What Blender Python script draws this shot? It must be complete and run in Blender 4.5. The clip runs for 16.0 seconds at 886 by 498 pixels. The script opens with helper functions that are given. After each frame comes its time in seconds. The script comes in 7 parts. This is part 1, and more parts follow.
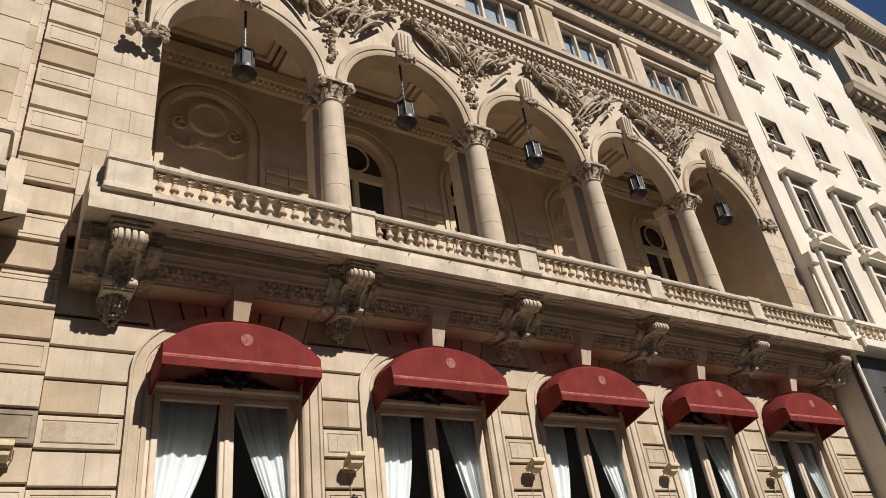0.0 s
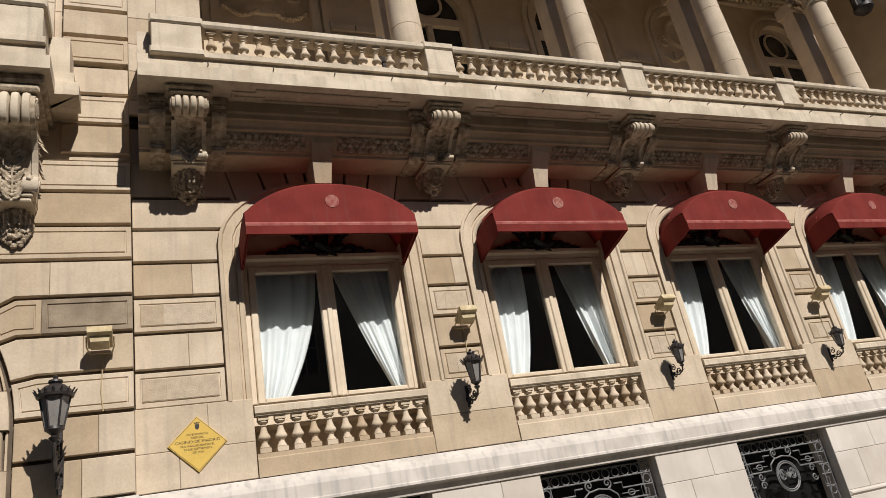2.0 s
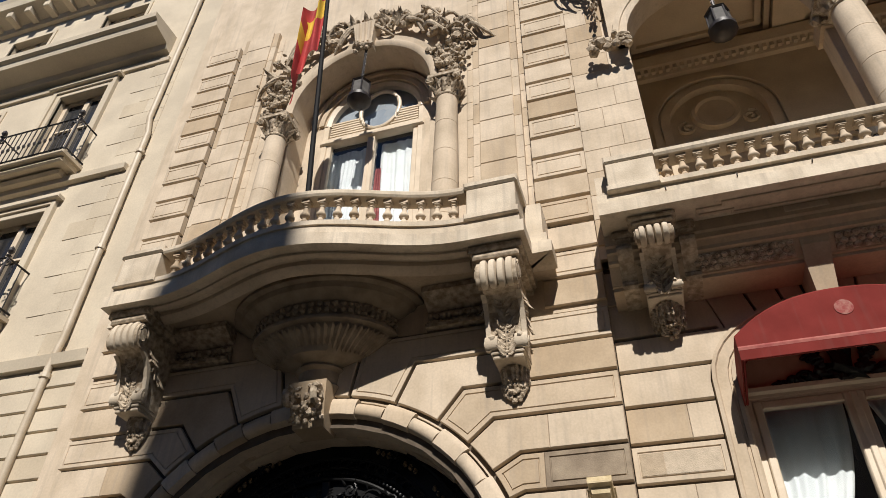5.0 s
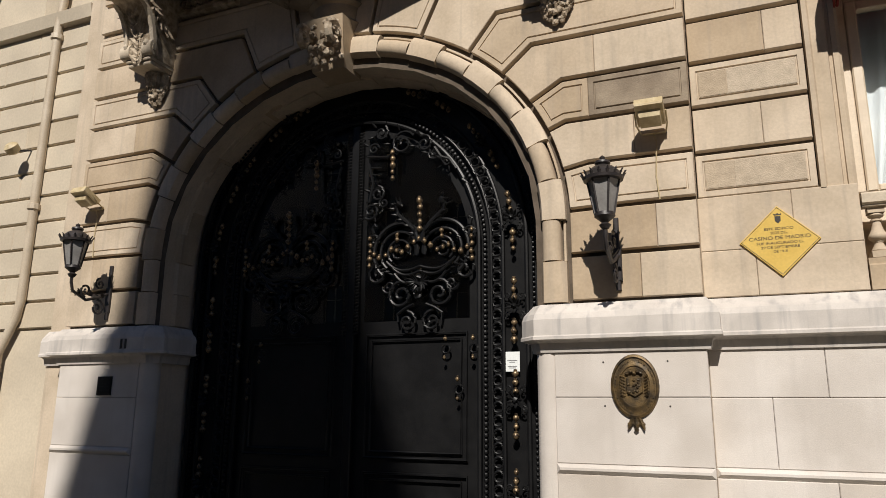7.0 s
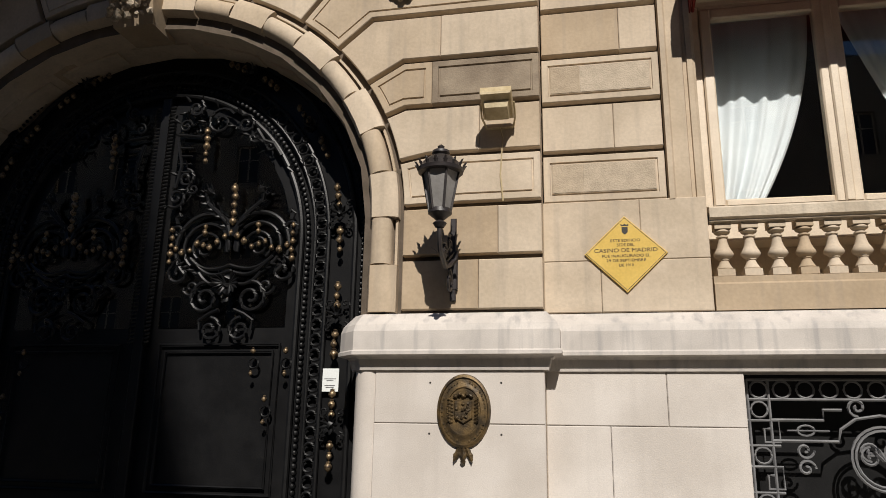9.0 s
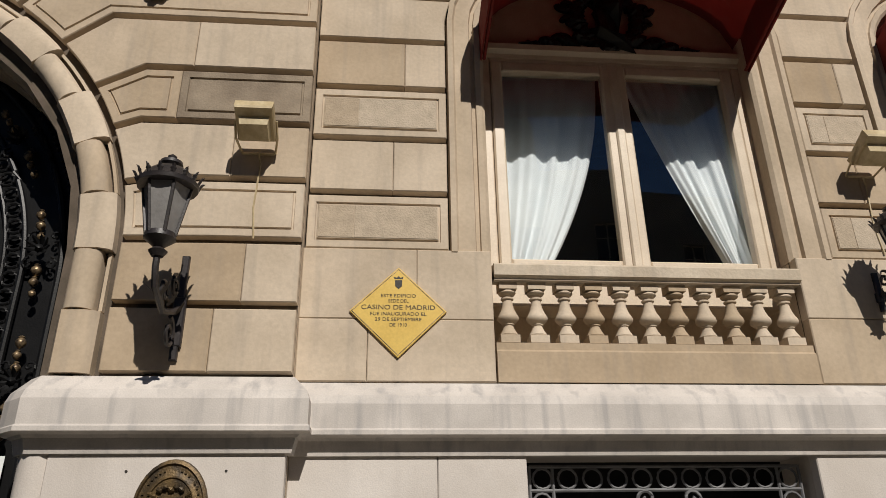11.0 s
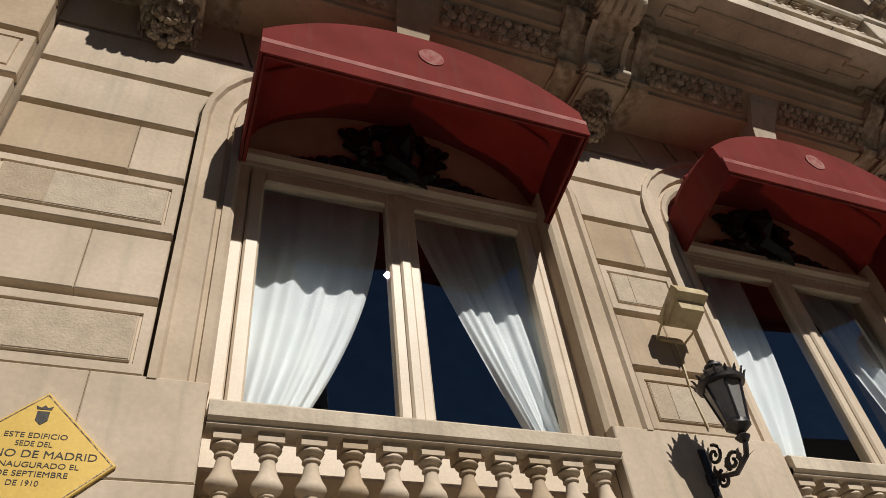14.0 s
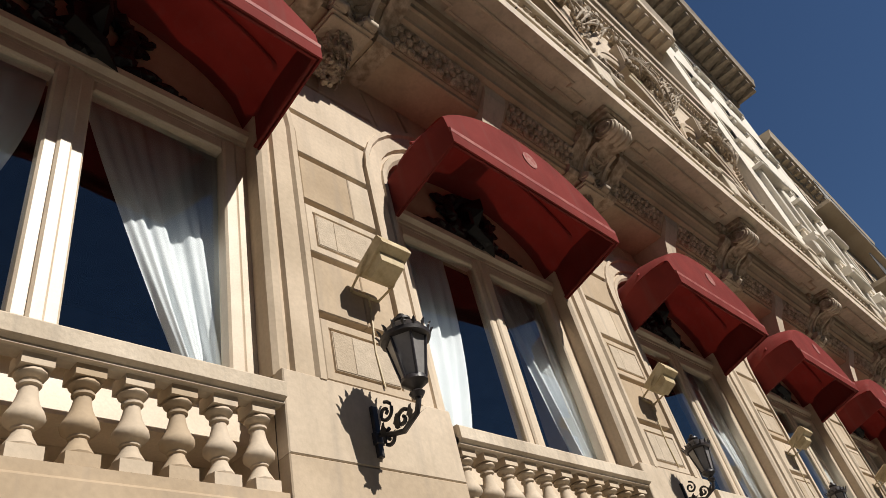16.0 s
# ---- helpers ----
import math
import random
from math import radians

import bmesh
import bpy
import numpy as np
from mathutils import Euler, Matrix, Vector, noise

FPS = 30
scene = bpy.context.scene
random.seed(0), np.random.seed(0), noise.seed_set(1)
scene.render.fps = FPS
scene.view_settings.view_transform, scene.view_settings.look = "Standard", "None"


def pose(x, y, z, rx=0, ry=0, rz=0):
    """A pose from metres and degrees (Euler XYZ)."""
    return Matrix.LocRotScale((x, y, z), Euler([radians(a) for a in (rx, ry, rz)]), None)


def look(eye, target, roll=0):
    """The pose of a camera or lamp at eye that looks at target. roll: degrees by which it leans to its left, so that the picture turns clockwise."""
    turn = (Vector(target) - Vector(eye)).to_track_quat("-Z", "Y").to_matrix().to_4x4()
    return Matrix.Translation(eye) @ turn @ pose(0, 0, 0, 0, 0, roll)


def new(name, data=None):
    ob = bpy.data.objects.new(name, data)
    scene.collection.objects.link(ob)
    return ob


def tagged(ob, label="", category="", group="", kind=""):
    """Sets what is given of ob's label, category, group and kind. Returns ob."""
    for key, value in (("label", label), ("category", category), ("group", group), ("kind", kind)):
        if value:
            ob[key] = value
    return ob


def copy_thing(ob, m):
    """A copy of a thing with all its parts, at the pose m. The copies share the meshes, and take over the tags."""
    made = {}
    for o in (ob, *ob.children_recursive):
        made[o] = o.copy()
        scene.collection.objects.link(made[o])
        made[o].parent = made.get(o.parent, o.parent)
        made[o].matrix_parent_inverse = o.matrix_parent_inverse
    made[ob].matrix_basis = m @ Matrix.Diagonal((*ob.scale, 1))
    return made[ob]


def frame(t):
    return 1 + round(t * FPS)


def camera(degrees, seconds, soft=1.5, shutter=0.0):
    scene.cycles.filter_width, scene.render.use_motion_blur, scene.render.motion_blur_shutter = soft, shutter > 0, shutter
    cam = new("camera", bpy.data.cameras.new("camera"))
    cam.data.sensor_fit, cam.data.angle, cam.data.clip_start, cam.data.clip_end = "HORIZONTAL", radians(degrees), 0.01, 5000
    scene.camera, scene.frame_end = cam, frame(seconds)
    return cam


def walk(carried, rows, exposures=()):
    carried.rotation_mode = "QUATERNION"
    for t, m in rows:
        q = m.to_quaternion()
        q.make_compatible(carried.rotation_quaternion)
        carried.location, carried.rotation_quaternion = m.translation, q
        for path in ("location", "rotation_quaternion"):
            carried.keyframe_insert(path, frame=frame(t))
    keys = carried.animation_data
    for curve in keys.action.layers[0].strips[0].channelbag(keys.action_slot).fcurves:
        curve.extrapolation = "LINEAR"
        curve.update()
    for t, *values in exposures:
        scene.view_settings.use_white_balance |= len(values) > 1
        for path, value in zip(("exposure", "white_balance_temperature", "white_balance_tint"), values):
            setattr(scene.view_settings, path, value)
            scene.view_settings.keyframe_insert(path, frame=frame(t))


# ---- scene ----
cam = camera(63.7, 16.0, 0.6)
PATH = [
    (0, 0.080, 0.476, 1.579, -31.79, 30.36, 7.09),
    (0.5, 0.280, 0.746, 1.585, -32.97, 29.32, 6.84),
    (1, 0.461, 0.975, 1.567, -30.62, 29.82, 8.41),
    (1.5, 0.591, 1.194, 1.538, -27.35, 24.52, 8.02),
    (2, 0.700, 1.488, 1.595, -20.94, 22.21, 10.29),
    (2.5, 0.694, 1.682, 1.596, -8.07, 24.61, 9.65),
    (3, 0.762, 1.839, 1.593, 4.17, 30.06, 2.83),
    (3.5, 0.848, 1.996, 1.605, 13.15, 35.81, -1.96),
    (3.7, 0.873, 2.059, 1.606, 15.81, 37.82, -2.16),
    (5.8, 0.985, 2.678, 1.528, 18.89, 39.53, 0.32),
    (6, 0.991, 2.787, 1.547, 20.07, 33.38, 2.19),
    (6.5, 0.986, 3.088, 1.587, 21.65, 20.17, 1.18),
    (7, 0.954, 3.340, 1.632, 23.12, 12.69, -0.40),
    (7.5, 0.864, 3.563, 1.632, 22.76, 10.28, 0.27),
    (8, 0.883, 3.777, 1.626, 19.92, 11.08, 1.33),
    (8.5, 0.929, 4.016, 1.638, 14.25, 11.96, 0.19),
    (9, 0.937, 4.284, 1.668, 11.24, 14.55, -0.91),
    (9.5, 0.955, 4.548, 1.677, 7.75, 16.99, 1.32),
    (10, 0.996, 4.794, 1.650, 3.60, 18.37, 0.62),
    (10.2, 1.017, 4.906, 1.636, 1.47, 19.19, 0.72),
    (12.3, 1.389, 6.086, 1.547, -9.49, 32.13, 2.54),
    (12.5, 1.422, 6.181, 1.554, -9.75, 33.50, 3.36),
    (13, 1.516, 6.408, 1.602, -10.15, 35.97, 3.92),
    (13.5, 1.587, 6.615, 1.625, -15.00, 38.19, 4.20),
    (14, 1.691, 6.773, 1.607, -20.57, 42.99, 5.90),
    (14.5, 1.875, 6.910, 1.578, -29.04, 45.37, 8.62),
    (15, 1.962, 6.980, 1.592, -35.45, 43.65, 10.08),
    (15.5, 2.026, 7.126, 1.617, -40.31, 45.01, 10.72),
    (16, 2.134, 7.250, 1.593, -44.50, 39.55, 12.40),
]
walk(cam, [(t, pose(x, y, z, 90 + pitch, roll, yaw)) for t, x, y, z, yaw, pitch, roll in PATH], [(0.0, 0.15), (1.0, 0.2), (2.0, 0.02), (3.5, 0.12), (6.0, 0.18), (7.0, 0.0), (8.5, -0.05), (10.0, -0.2), (12.5, -0.36), (13.5, -0.34), (14.5, -0.02), (15.0, 0.04), (16.0, 0.2)])

# ---- light ----
SUN_DIR = Vector((-0.25, 1.0, -0.90)).normalized()
world = bpy.data.worlds.new("sky")
world.use_nodes = True
scene.world = world
wn = world.node_tree.nodes
sky = wn.new("ShaderNodeTexSky")
sky.sky_type, sky.sun_disc = "NISHITA", False
sky.air_density, sky.dust_density, sky.ozone_density = 0.9, 0.0, 7.0
sky.sun_elevation = math.asin(-SUN_DIR.z)
sky.sun_rotation = math.atan2(-SUN_DIR.x, -SUN_DIR.y)
wn["Background"].inputs[1].default_value = 0.05
world.node_tree.links.new(sky.outputs[0], wn["Background"].inputs[0])
sun = new("sun", bpy.data.lights.new("sun", "SUN"))
sun.data.energy, sun.data.angle, sun.data.color = 5.0, radians(0.5), (1.0, 0.94, 0.86)
sun.matrix_world = look((0, 0, 30), Vector((0, 0, 30)) + SUN_DIR)

# ---- materials ----
def material(name, base, second=None, rough=0.75, metal=0.0, scale=3.0, fine=60.0, bump=0.15, amount=0.5, tint=0.0, streak=0.0, dirt=None):
    """A surface with variation at two scales, fine relief, an optional tint per piece and optional runs of dirt."""
    m = bpy.data.materials.new(name)
    m.use_nodes = True
    nt, nodes, link = m.node_tree, m.node_tree.nodes, m.node_tree.links.new
    p = nodes["Principled BSDF"]
    p.inputs["Roughness"].default_value, p.inputs["Metallic"].default_value = rough, metal
    geo = nodes.new("ShaderNodeNewGeometry")
    big, small = nodes.new("ShaderNodeTexNoise"), nodes.new("ShaderNodeTexNoise")
    for n, s, d in ((big, scale, 6.0), (small, fine, 4.0)):
        n.inputs["Scale"].default_value, n.inputs["Detail"].default_value = s, d
        link(geo.outputs["Position"], n.inputs["Vector"])
    ramp = nodes.new("ShaderNodeValToRGB")
    ramp.color_ramp.elements[0].position, ramp.color_ramp.elements[1].position = 0.5 - 0.25 * amount, 0.5 + 0.3 * amount
    second = second or tuple(c * 0.8 for c in base)
    ramp.color_ramp.elements[0].color, ramp.color_ramp.elements[1].color = (*second, 1), (*base, 1)
    link(big.outputs["Fac"], ramp.inputs["Fac"])
    colour = ramp.outputs["Color"]

    def mixed(a, b, fac, kind="MULTIPLY"):
        mx = nodes.new("ShaderNodeMix")
        mx.data_type, mx.blend_type = "RGBA", kind
        for sock, value in ((mx.inputs["Factor"], fac), (mx.inputs["A"], a), (mx.inputs["B"], b)):
            if isinstance(value, (int, float)):
                sock.default_value = value
            elif isinstance(value, tuple):
                sock.default_value = (*value, 1)
            else:
                link(value, sock)
        return mx.outputs["Result"]

    grain = nodes.new("ShaderNodeMapRange")
    grain.inputs["From Min"].default_value, grain.inputs["From Max"].default_value = 0.3, 0.7
    grain.inputs["To Min"].default_value, grain.inputs["To Max"].default_value = 0.93, 1.045
    link(small.outputs["Fac"], grain.inputs["Value"])
    colour = mixed(colour, grain.outputs["Result"], 1.0)
    if tint:
        info = nodes.new("ShaderNodeObjectInfo")
        r = nodes.new("ShaderNodeValToRGB")
        e = r.color_ramp.elements
        e[0].color, e[1].color = (1 - tint, 1 - tint * 1.25, 1 - tint * 1.6, 1), (1, 1, 1, 1)
        e[0].position, e[1].position = 0.0, 0.45
        link(info.outputs["Random"], r.inputs["Fac"])
        colour = mixed(colour, r.outputs["Color"], 1.0)
    if streak:
        sep = nodes.new("ShaderNodeMapping")
        sep.inputs["Scale"].default_value = (14.0, 14.0, 0.9)
        link(geo.outputs["Position"], sep.inputs["Vector"])
        run = nodes.new("ShaderNodeTexNoise")
        run.inputs["Scale"].default_value, run.inputs["Detail"].default_value = 1.0, 5.0
        link(sep.outputs["Vector"], run.inputs["Vector"])
        rr = nodes.new("ShaderNodeMapRange")
        rr.inputs["From Min"].default_value, rr.inputs["From Max"].default_value = 0.52, 0.72
        rr.inputs["To Max"].default_value = streak
        link(run.outputs["Fac"], rr.inputs["Value"])
        colour = mixed(colour, dirt or (0.25, 0.22, 0.19), rr.outputs["Result"], "MIX")
    link(colour, p.inputs["Base Color"])
    if bump:
        b = nodes.new("ShaderNodeBump")
        b.inputs["Strength"].default_value, b.inputs["Distance"].default_value = bump, 0.01
        link(small.outputs["Fac"], b.inputs["Height"])
        link(b.outputs["Normal"], p.inputs["Normal"])
    return m


STONE = material("limestone", (0.61, 0.508, 0.39), (0.50, 0.41, 0.305), 0.8, scale=2.2, fine=40, bump=0.12, tint=0.24, streak=0.26)
# dark weathered stone; on corbel and deep cornice it also carries painted shade
STONE_DARK = material("weathered_shaded_limestone", (0.33, 0.265, 0.19), (0.22, 0.17, 0.12), 0.85, scale=5, fine=70, bump=0.35)
STONE_WORN = material("stained_limestone", (0.64, 0.55, 0.43), (0.48, 0.40, 0.30), 0.8, scale=3, fine=50, bump=0.3, streak=0.45, dirt=(0.30, 0.26, 0.21))
CARVED = material("carved_limestone", (0.56, 0.465, 0.35), (0.27, 0.21, 0.145), 0.85, scale=13, fine=60, bump=0.5)
PLINTH = material("pale_granite", (0.66, 0.61, 0.56), (0.54, 0.49, 0.44), 0.7, scale=1.6, fine=120, bump=0.15, tint=0.09, streak=0.12, dirt=(0.36, 0.33, 0.30))
CORNICE = material("streaked_granite", (0.64, 0.59, 0.54), (0.50, 0.46, 0.42), 0.7, scale=3, fine=120, bump=0.12, streak=0.55, dirt=(0.27, 0.26, 0.26))
TOOLED = material("tooled_limestone", (0.56, 0.465, 0.355), (0.44, 0.365, 0.275), 0.9, scale=16, fine=90, bump=0.5, amount=0.9, tint=0.14)
# mortar, darkened so that the shade deep in the joints is in its colour
JOINT = material("shaded_joint_mortar", (0.13, 0.10, 0.075), (0.09, 0.07, 0.05), 0.95, scale=8, fine=80)
RED = material("red_canvas", (0.215, 0.035, 0.030), (0.165, 0.026, 0.022), 0.85, scale=3, fine=220, bump=0.12, streak=0.3, dirt=(0.16, 0.07, 0.06))
RED_TRIM = material("faded_canvas_trim", (0.36, 0.11, 0.085), (0.26, 0.04, 0.035), 0.7, scale=9, fine=200, bump=0.1)
PATCH = material("faded_crest", (0.34, 0.16, 0.13), (0.26, 0.05, 0.045), 0.85, scale=26, fine=200)
PAINT = material("cream_paint", (0.68, 0.575, 0.44), (0.60, 0.495, 0.37), 0.45, scale=5, fine=90, bump=0.05)
TYMPANUM = material("rendered_panel", (0.46, 0.35, 0.24), (0.38, 0.28, 0.19), 0.8, scale=4, fine=70)
CLOTH = material("white_cotton", (0.80, 0.825, 0.83), (0.72, 0.75, 0.765), 0.9, scale=4, fine=300, bump=0.1)
PANE = material("dark_pane", (0.05, 0.052, 0.055), (0.02, 0.02, 0.022), 0.12, scale=0.8, fine=4, bump=0.02)
IRON = material("black_iron", (0.009, 0.009, 0.0095), (0.005, 0.005, 0.0055), 0.42, scale=6, fine=90, bump=0.1)
IRON_GREY = material("grey_painted_iron", (0.20, 0.20, 0.205), (0.13, 0.13, 0.135), 0.5, scale=8, fine=90)
LAMP_IRON = material("dark_lamp_iron", (0.035, 0.028, 0.028), (0.02, 0.017, 0.017), 0.45, scale=12, fine=80)
GILT = material("worn_gilt", (0.36, 0.26, 0.15), (0.05, 0.035, 0.025), 0.4, 0.6, scale=34, fine=120)
BRONZE = material("old_bronze", (0.17, 0.11, 0.045), (0.055, 0.04, 0.024), 0.5, 0.55, scale=14, fine=90, bump=0.3)
YELLOW = material("yellow_enamel", (0.76, 0.53, 0.14), (0.68, 0.46, 0.11), 0.3, 0.15, scale=3, fine=60, bump=0.02)
BLACK_PAINT = material("black_pole_paint", (0.012, 0.012, 0.013), None, 0.7, bump=0.05)
INK = material("black_lettering", (0.03, 0.025, 0.02), None, 0.6)
WHITE = material("white_card", (0.82, 0.85, 0.84), (0.78, 0.81, 0.80), 0.5)
FLOOD = material("yellowed_floodlight", (0.60, 0.50, 0.31), (0.46, 0.36, 0.20), 0.55, scale=10, fine=60, streak=0.4, dirt=(0.3, 0.22, 0.12))
BLIND = material("grey_blind", (0.36, 0.39, 0.43), (0.28, 0.31, 0.35), 0.9)
MILK = material("dusty_lamp_glass", (0.27, 0.26, 0.25), (0.20, 0.19, 0.18), 0.4, scale=7, fine=50)
SMOKED = material("dark_lantern_glass", (0.10, 0.095, 0.09), (0.06, 0.055, 0.05), 0.75, scale=7, fine=50)
# near-black: the shade of unlit rooms is put into the colour
DARK = material("room_shade", (0.035, 0.032, 0.03), (0.02, 0.018, 0.017), 0.8)
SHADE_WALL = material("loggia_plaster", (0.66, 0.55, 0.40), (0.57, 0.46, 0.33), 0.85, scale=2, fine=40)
WHITE_WALL = material("white_stucco", (0.76, 0.70, 0.60), (0.66, 0.60, 0.50), 0.85, scale=0.7, fine=20, streak=0.25, dirt=(0.45, 0.38, 0.30))
GREY_WALL = material("left_ashlar", (0.60, 0.52, 0.40), (0.50, 0.43, 0.33), 0.85, scale=1.2, fine=30, tint=0.10)
FAR_WALL = material("far_stone", (0.46, 0.38, 0.28), (0.38, 0.31, 0.22), 0.85, scale=0.6, fine=15)
DARK_GRANITE = material("dark_granite", (0.09, 0.085, 0.08), (0.06, 0.056, 0.052), 0.5, scale=3, fine=80)
PIPE = material("painted_pipe", (0.56, 0.48, 0.37), (0.46, 0.38, 0.28), 0.5)
FLAG = material("red_flag_cloth", (0.42, 0.03, 0.03), (0.30, 0.02, 0.02), 0.8)
FLAG_GOLD = material("yellow_flag_cloth", (0.62, 0.42, 0.03), (0.50, 0.32, 0.02), 0.8)
ASPHALT = material("asphalt", (0.06, 0.06, 0.06), (0.045, 0.045, 0.045), 0.9, scale=1.5, fine=150)
PAVING = material("granite_paving", (0.17, 0.155, 0.125), (0.125, 0.113, 0.092), 0.85, scale=1.5, fine=90, tint=0.1)
OPPOSITE = material("opposite_stone", (0.32, 0.285, 0.235), (0.26, 0.23, 0.19), 0.85, scale=0.5, fine=12)


def glass_material(name, tint, gloss):
    m = bpy.data.materials.new(name)
    m.use_nodes = True
    nodes, link = m.node_tree.nodes, m.node_tree.links.new
    nodes.remove(nodes["Principled BSDF"])
    clear, shine, mix, fres = (nodes.new("ShaderNode" + k) for k in ("BsdfTransparent", "BsdfGlossy", "MixShader", "Fresnel"))
    clear.inputs["Color"].default_value = (*tint, 1)
    shine.inputs["Roughness"].default_value = gloss
    fres.inputs["IOR"].default_value = 2.0
    link(fres.outputs[0], mix.inputs[0]), link(clear.outputs[0], mix.inputs[1]), link(shine.outputs[0], mix.inputs[2])
    link(mix.outputs[0], nodes["Material Output"].inputs["Surface"])
    return m


for m, level in ((IRON, 0.3), (BLACK_PAINT, 0.15), (RED, 0.12), (STONE, 0.3)):
    m.node_tree.nodes["Principled BSDF"].inputs["Specular IOR Level"].default_value = level
# sunlight glows faintly through the canvas
tree = RED.node_tree
glow, blend = tree.nodes.new("ShaderNodeBsdfTranslucent"), tree.nodes.new("ShaderNodeMixShader")
glow.inputs["Color"].default_value = (0.34, 0.022, 0.016, 1)
blend.inputs[0].default_value = 0.09
tree.links.new(tree.nodes["Principled BSDF"].outputs[0], blend.inputs[1])
tree.links.new(glow.outputs[0], blend.inputs[2])
tree.links.new(blend.outputs[0], tree.nodes["Material Output"].inputs["Surface"])
GLASS = glass_material("window_glass", (0.90, 0.94, 0.96), 0.003)


# ---- mesh helpers ----
def mesh_of(name, bm, mat, smooth=False):
    bmesh.ops.recalc_face_normals(bm, faces=bm.faces)
    me = bpy.data.meshes.new(name)
    bm.to_mesh(me)
    bm.free()
    me.materials.append(mat)
    if smooth:
        me.shade_smooth()
        me.set_sharp_from_angle(angle=radians(40))
    return me


def sheet(name, bm, mat):
    """A single pane whose face keeps the side it was given."""
    me = bpy.data.meshes.new(name)
    bm.to_mesh(me)
    bm.free()
    me.materials.append(mat)
    return me


def part(name, bm, mat, parent=None, label="", smooth=False):
    ob = new(name, mesh_of(name, bm, mat, smooth) if isinstance(bm, bmesh.types.BMesh) else bm)
    ob.parent = parent
    return tagged(ob, label)


def thing(name, m, label, category, group="", kind=""):
    ob = new(name)
    ob.empty_display_size = 0.1
    ob.matrix_basis = m
    return tagged(ob, label, category, group, kind)


def grid_faces(bm, rings, closed=True, caps=True):
    """Joins rings of points (lists of the same length) into a skin."""
    vs = [[bm.verts.new(p) for p in r] for r in rings]
    n = len(vs[0])
    for a, b in zip(vs, vs[1:]):
        for i in range(n if closed else n - 1):
            j = (i + 1) % n
            bm.faces.new((a[i], a[j], b[j], b[i]))
    if caps and closed and n > 2:
        bm.faces.new(vs[0][::-1])
        bm.faces.new(vs[-1])
    return bm


def box(bm, x0, x1, y0, y1, z0, z1, c=0.0):
    """A box; c chamfers the edges of the front (y0)."""
    if c <= 0:
        return grid_faces(bm, [[(x0, y, z0), (x1, y, z0), (x1, y, z1), (x0, y, z1)] for y in (y0, y1)])
    rings = [(c, y0), (0, y0 + c), (0, y1)]
    return grid_faces(bm, [[(x0 + k, y, z0 + k), (x1 - k, y, z0 + k), (x1 - k, y, z1 - k), (x0 + k, y, z1 - k)] for k, y in rings])


def inset(pts, d):
    """A polygon in the plane, counter-clockwise, moved inwards by d."""
    out, n = [], len(pts)
    for i in range(n):
        p0, p1, p2 = (Vector(pts[k % n]) for k in (i - 1, i, i + 1))
        e1, e2 = (p1 - p0).normalized(), (p2 - p1).normalized()
        n1, n2 = Vector((-e1.y, e1.x)), Vector((-e2.y, e2.x))
        m = n1 + n2
        out.append(tuple(p1 + m * (d / max(0.35, 1 + n1.dot(n2)))))
    return out


def area(pts):
    return sum(a[0] * b[1] - b[0] * a[1] for a, b in zip(pts, pts[1:] + pts[:1])) / 2


def prism(bm, pts, y0, y1, c=0.006):
    """A plate from an outline in x and z, with chamfered front edges."""
    pts = pts if area(pts) > 0 else pts[::-1]
    small = inset(pts, c)
    return grid_faces(bm, [[(x, y0, z) for x, z in small], [(x, y0 + c, z) for x, z in pts], [(x, y1, z) for x, z in pts]])


def panelled(bm, x0, x1, y0, y1, z0, z1, rim=0.05, deep=0.012):
    """A block with a sunk line round its face."""
    rings = [(0, y1), (0, y0 + 0.006), (0.006, y0), (rim, y0), (rim + 0.004, y0 + deep), (rim + 0.014, y0 + deep), (rim + 0.018, y0)]
    return grid_faces(bm, [[(x0 + k, y, z0 + k), (x1 - k, y, z0 + k), (x1 - k, y, z1 - k), (x0 + k, y, z1 - k)] for k, y in rings])


def panel_prism(bm, pts, y0, y1, rim=0.05, deep=0.012):
    """A plate from any outline in x and z with a sunk line round its face."""
    pts = pts if area(pts) > 0 else pts[::-1]
    rings = [(0, y1), (0, y0 + 0.006), (0.006, y0), (rim, y0), (rim + 0.004, y0 + deep), (rim + 0.014, y0 + deep), (rim + 0.018, y0)]
    return grid_faces(bm, [[(x, y, z) for x, z in inset(pts, k)] for k, y in rings])


def lathe(bm, profile, n=12, at=(0, 0, 0)):
    return grid_faces(bm, [[(at[0] + r * math.cos(2 * math.pi * i / n), at[1] + r * math.sin(2 * math.pi * i / n), at[2] + z) for i in range(n)] for r, z in profile])


def tube(bm, pts, r, n=6, taper=1.0):
    pts = [Vector(p) for p in pts]
    rings = []
    for i, p in enumerate(pts):
        d = (pts[min(i + 1, len(pts) - 1)] - pts[max(i - 1, 0)]).normalized()
        a = d.cross(Vector((0, 0, 1)) if abs(d.z) < 0.9 else Vector((0, 1, 0))).normalized()
        b = d.cross(a)
        k = r * (1 + (taper - 1) * i / max(1, len(pts) - 1))
        rings.append([p + (a * math.cos(2 * math.pi * j / n) + b * math.sin(2 * math.pi * j / n)) * k for j in range(n)])
    return grid_faces(bm, rings)


def strip(bm, profile, x0, x1):
    """A moulding along x from a profile in y and z."""
    return grid_faces(bm, [[(x, y, z) for y, z in profile] for x in (x0, x1)])


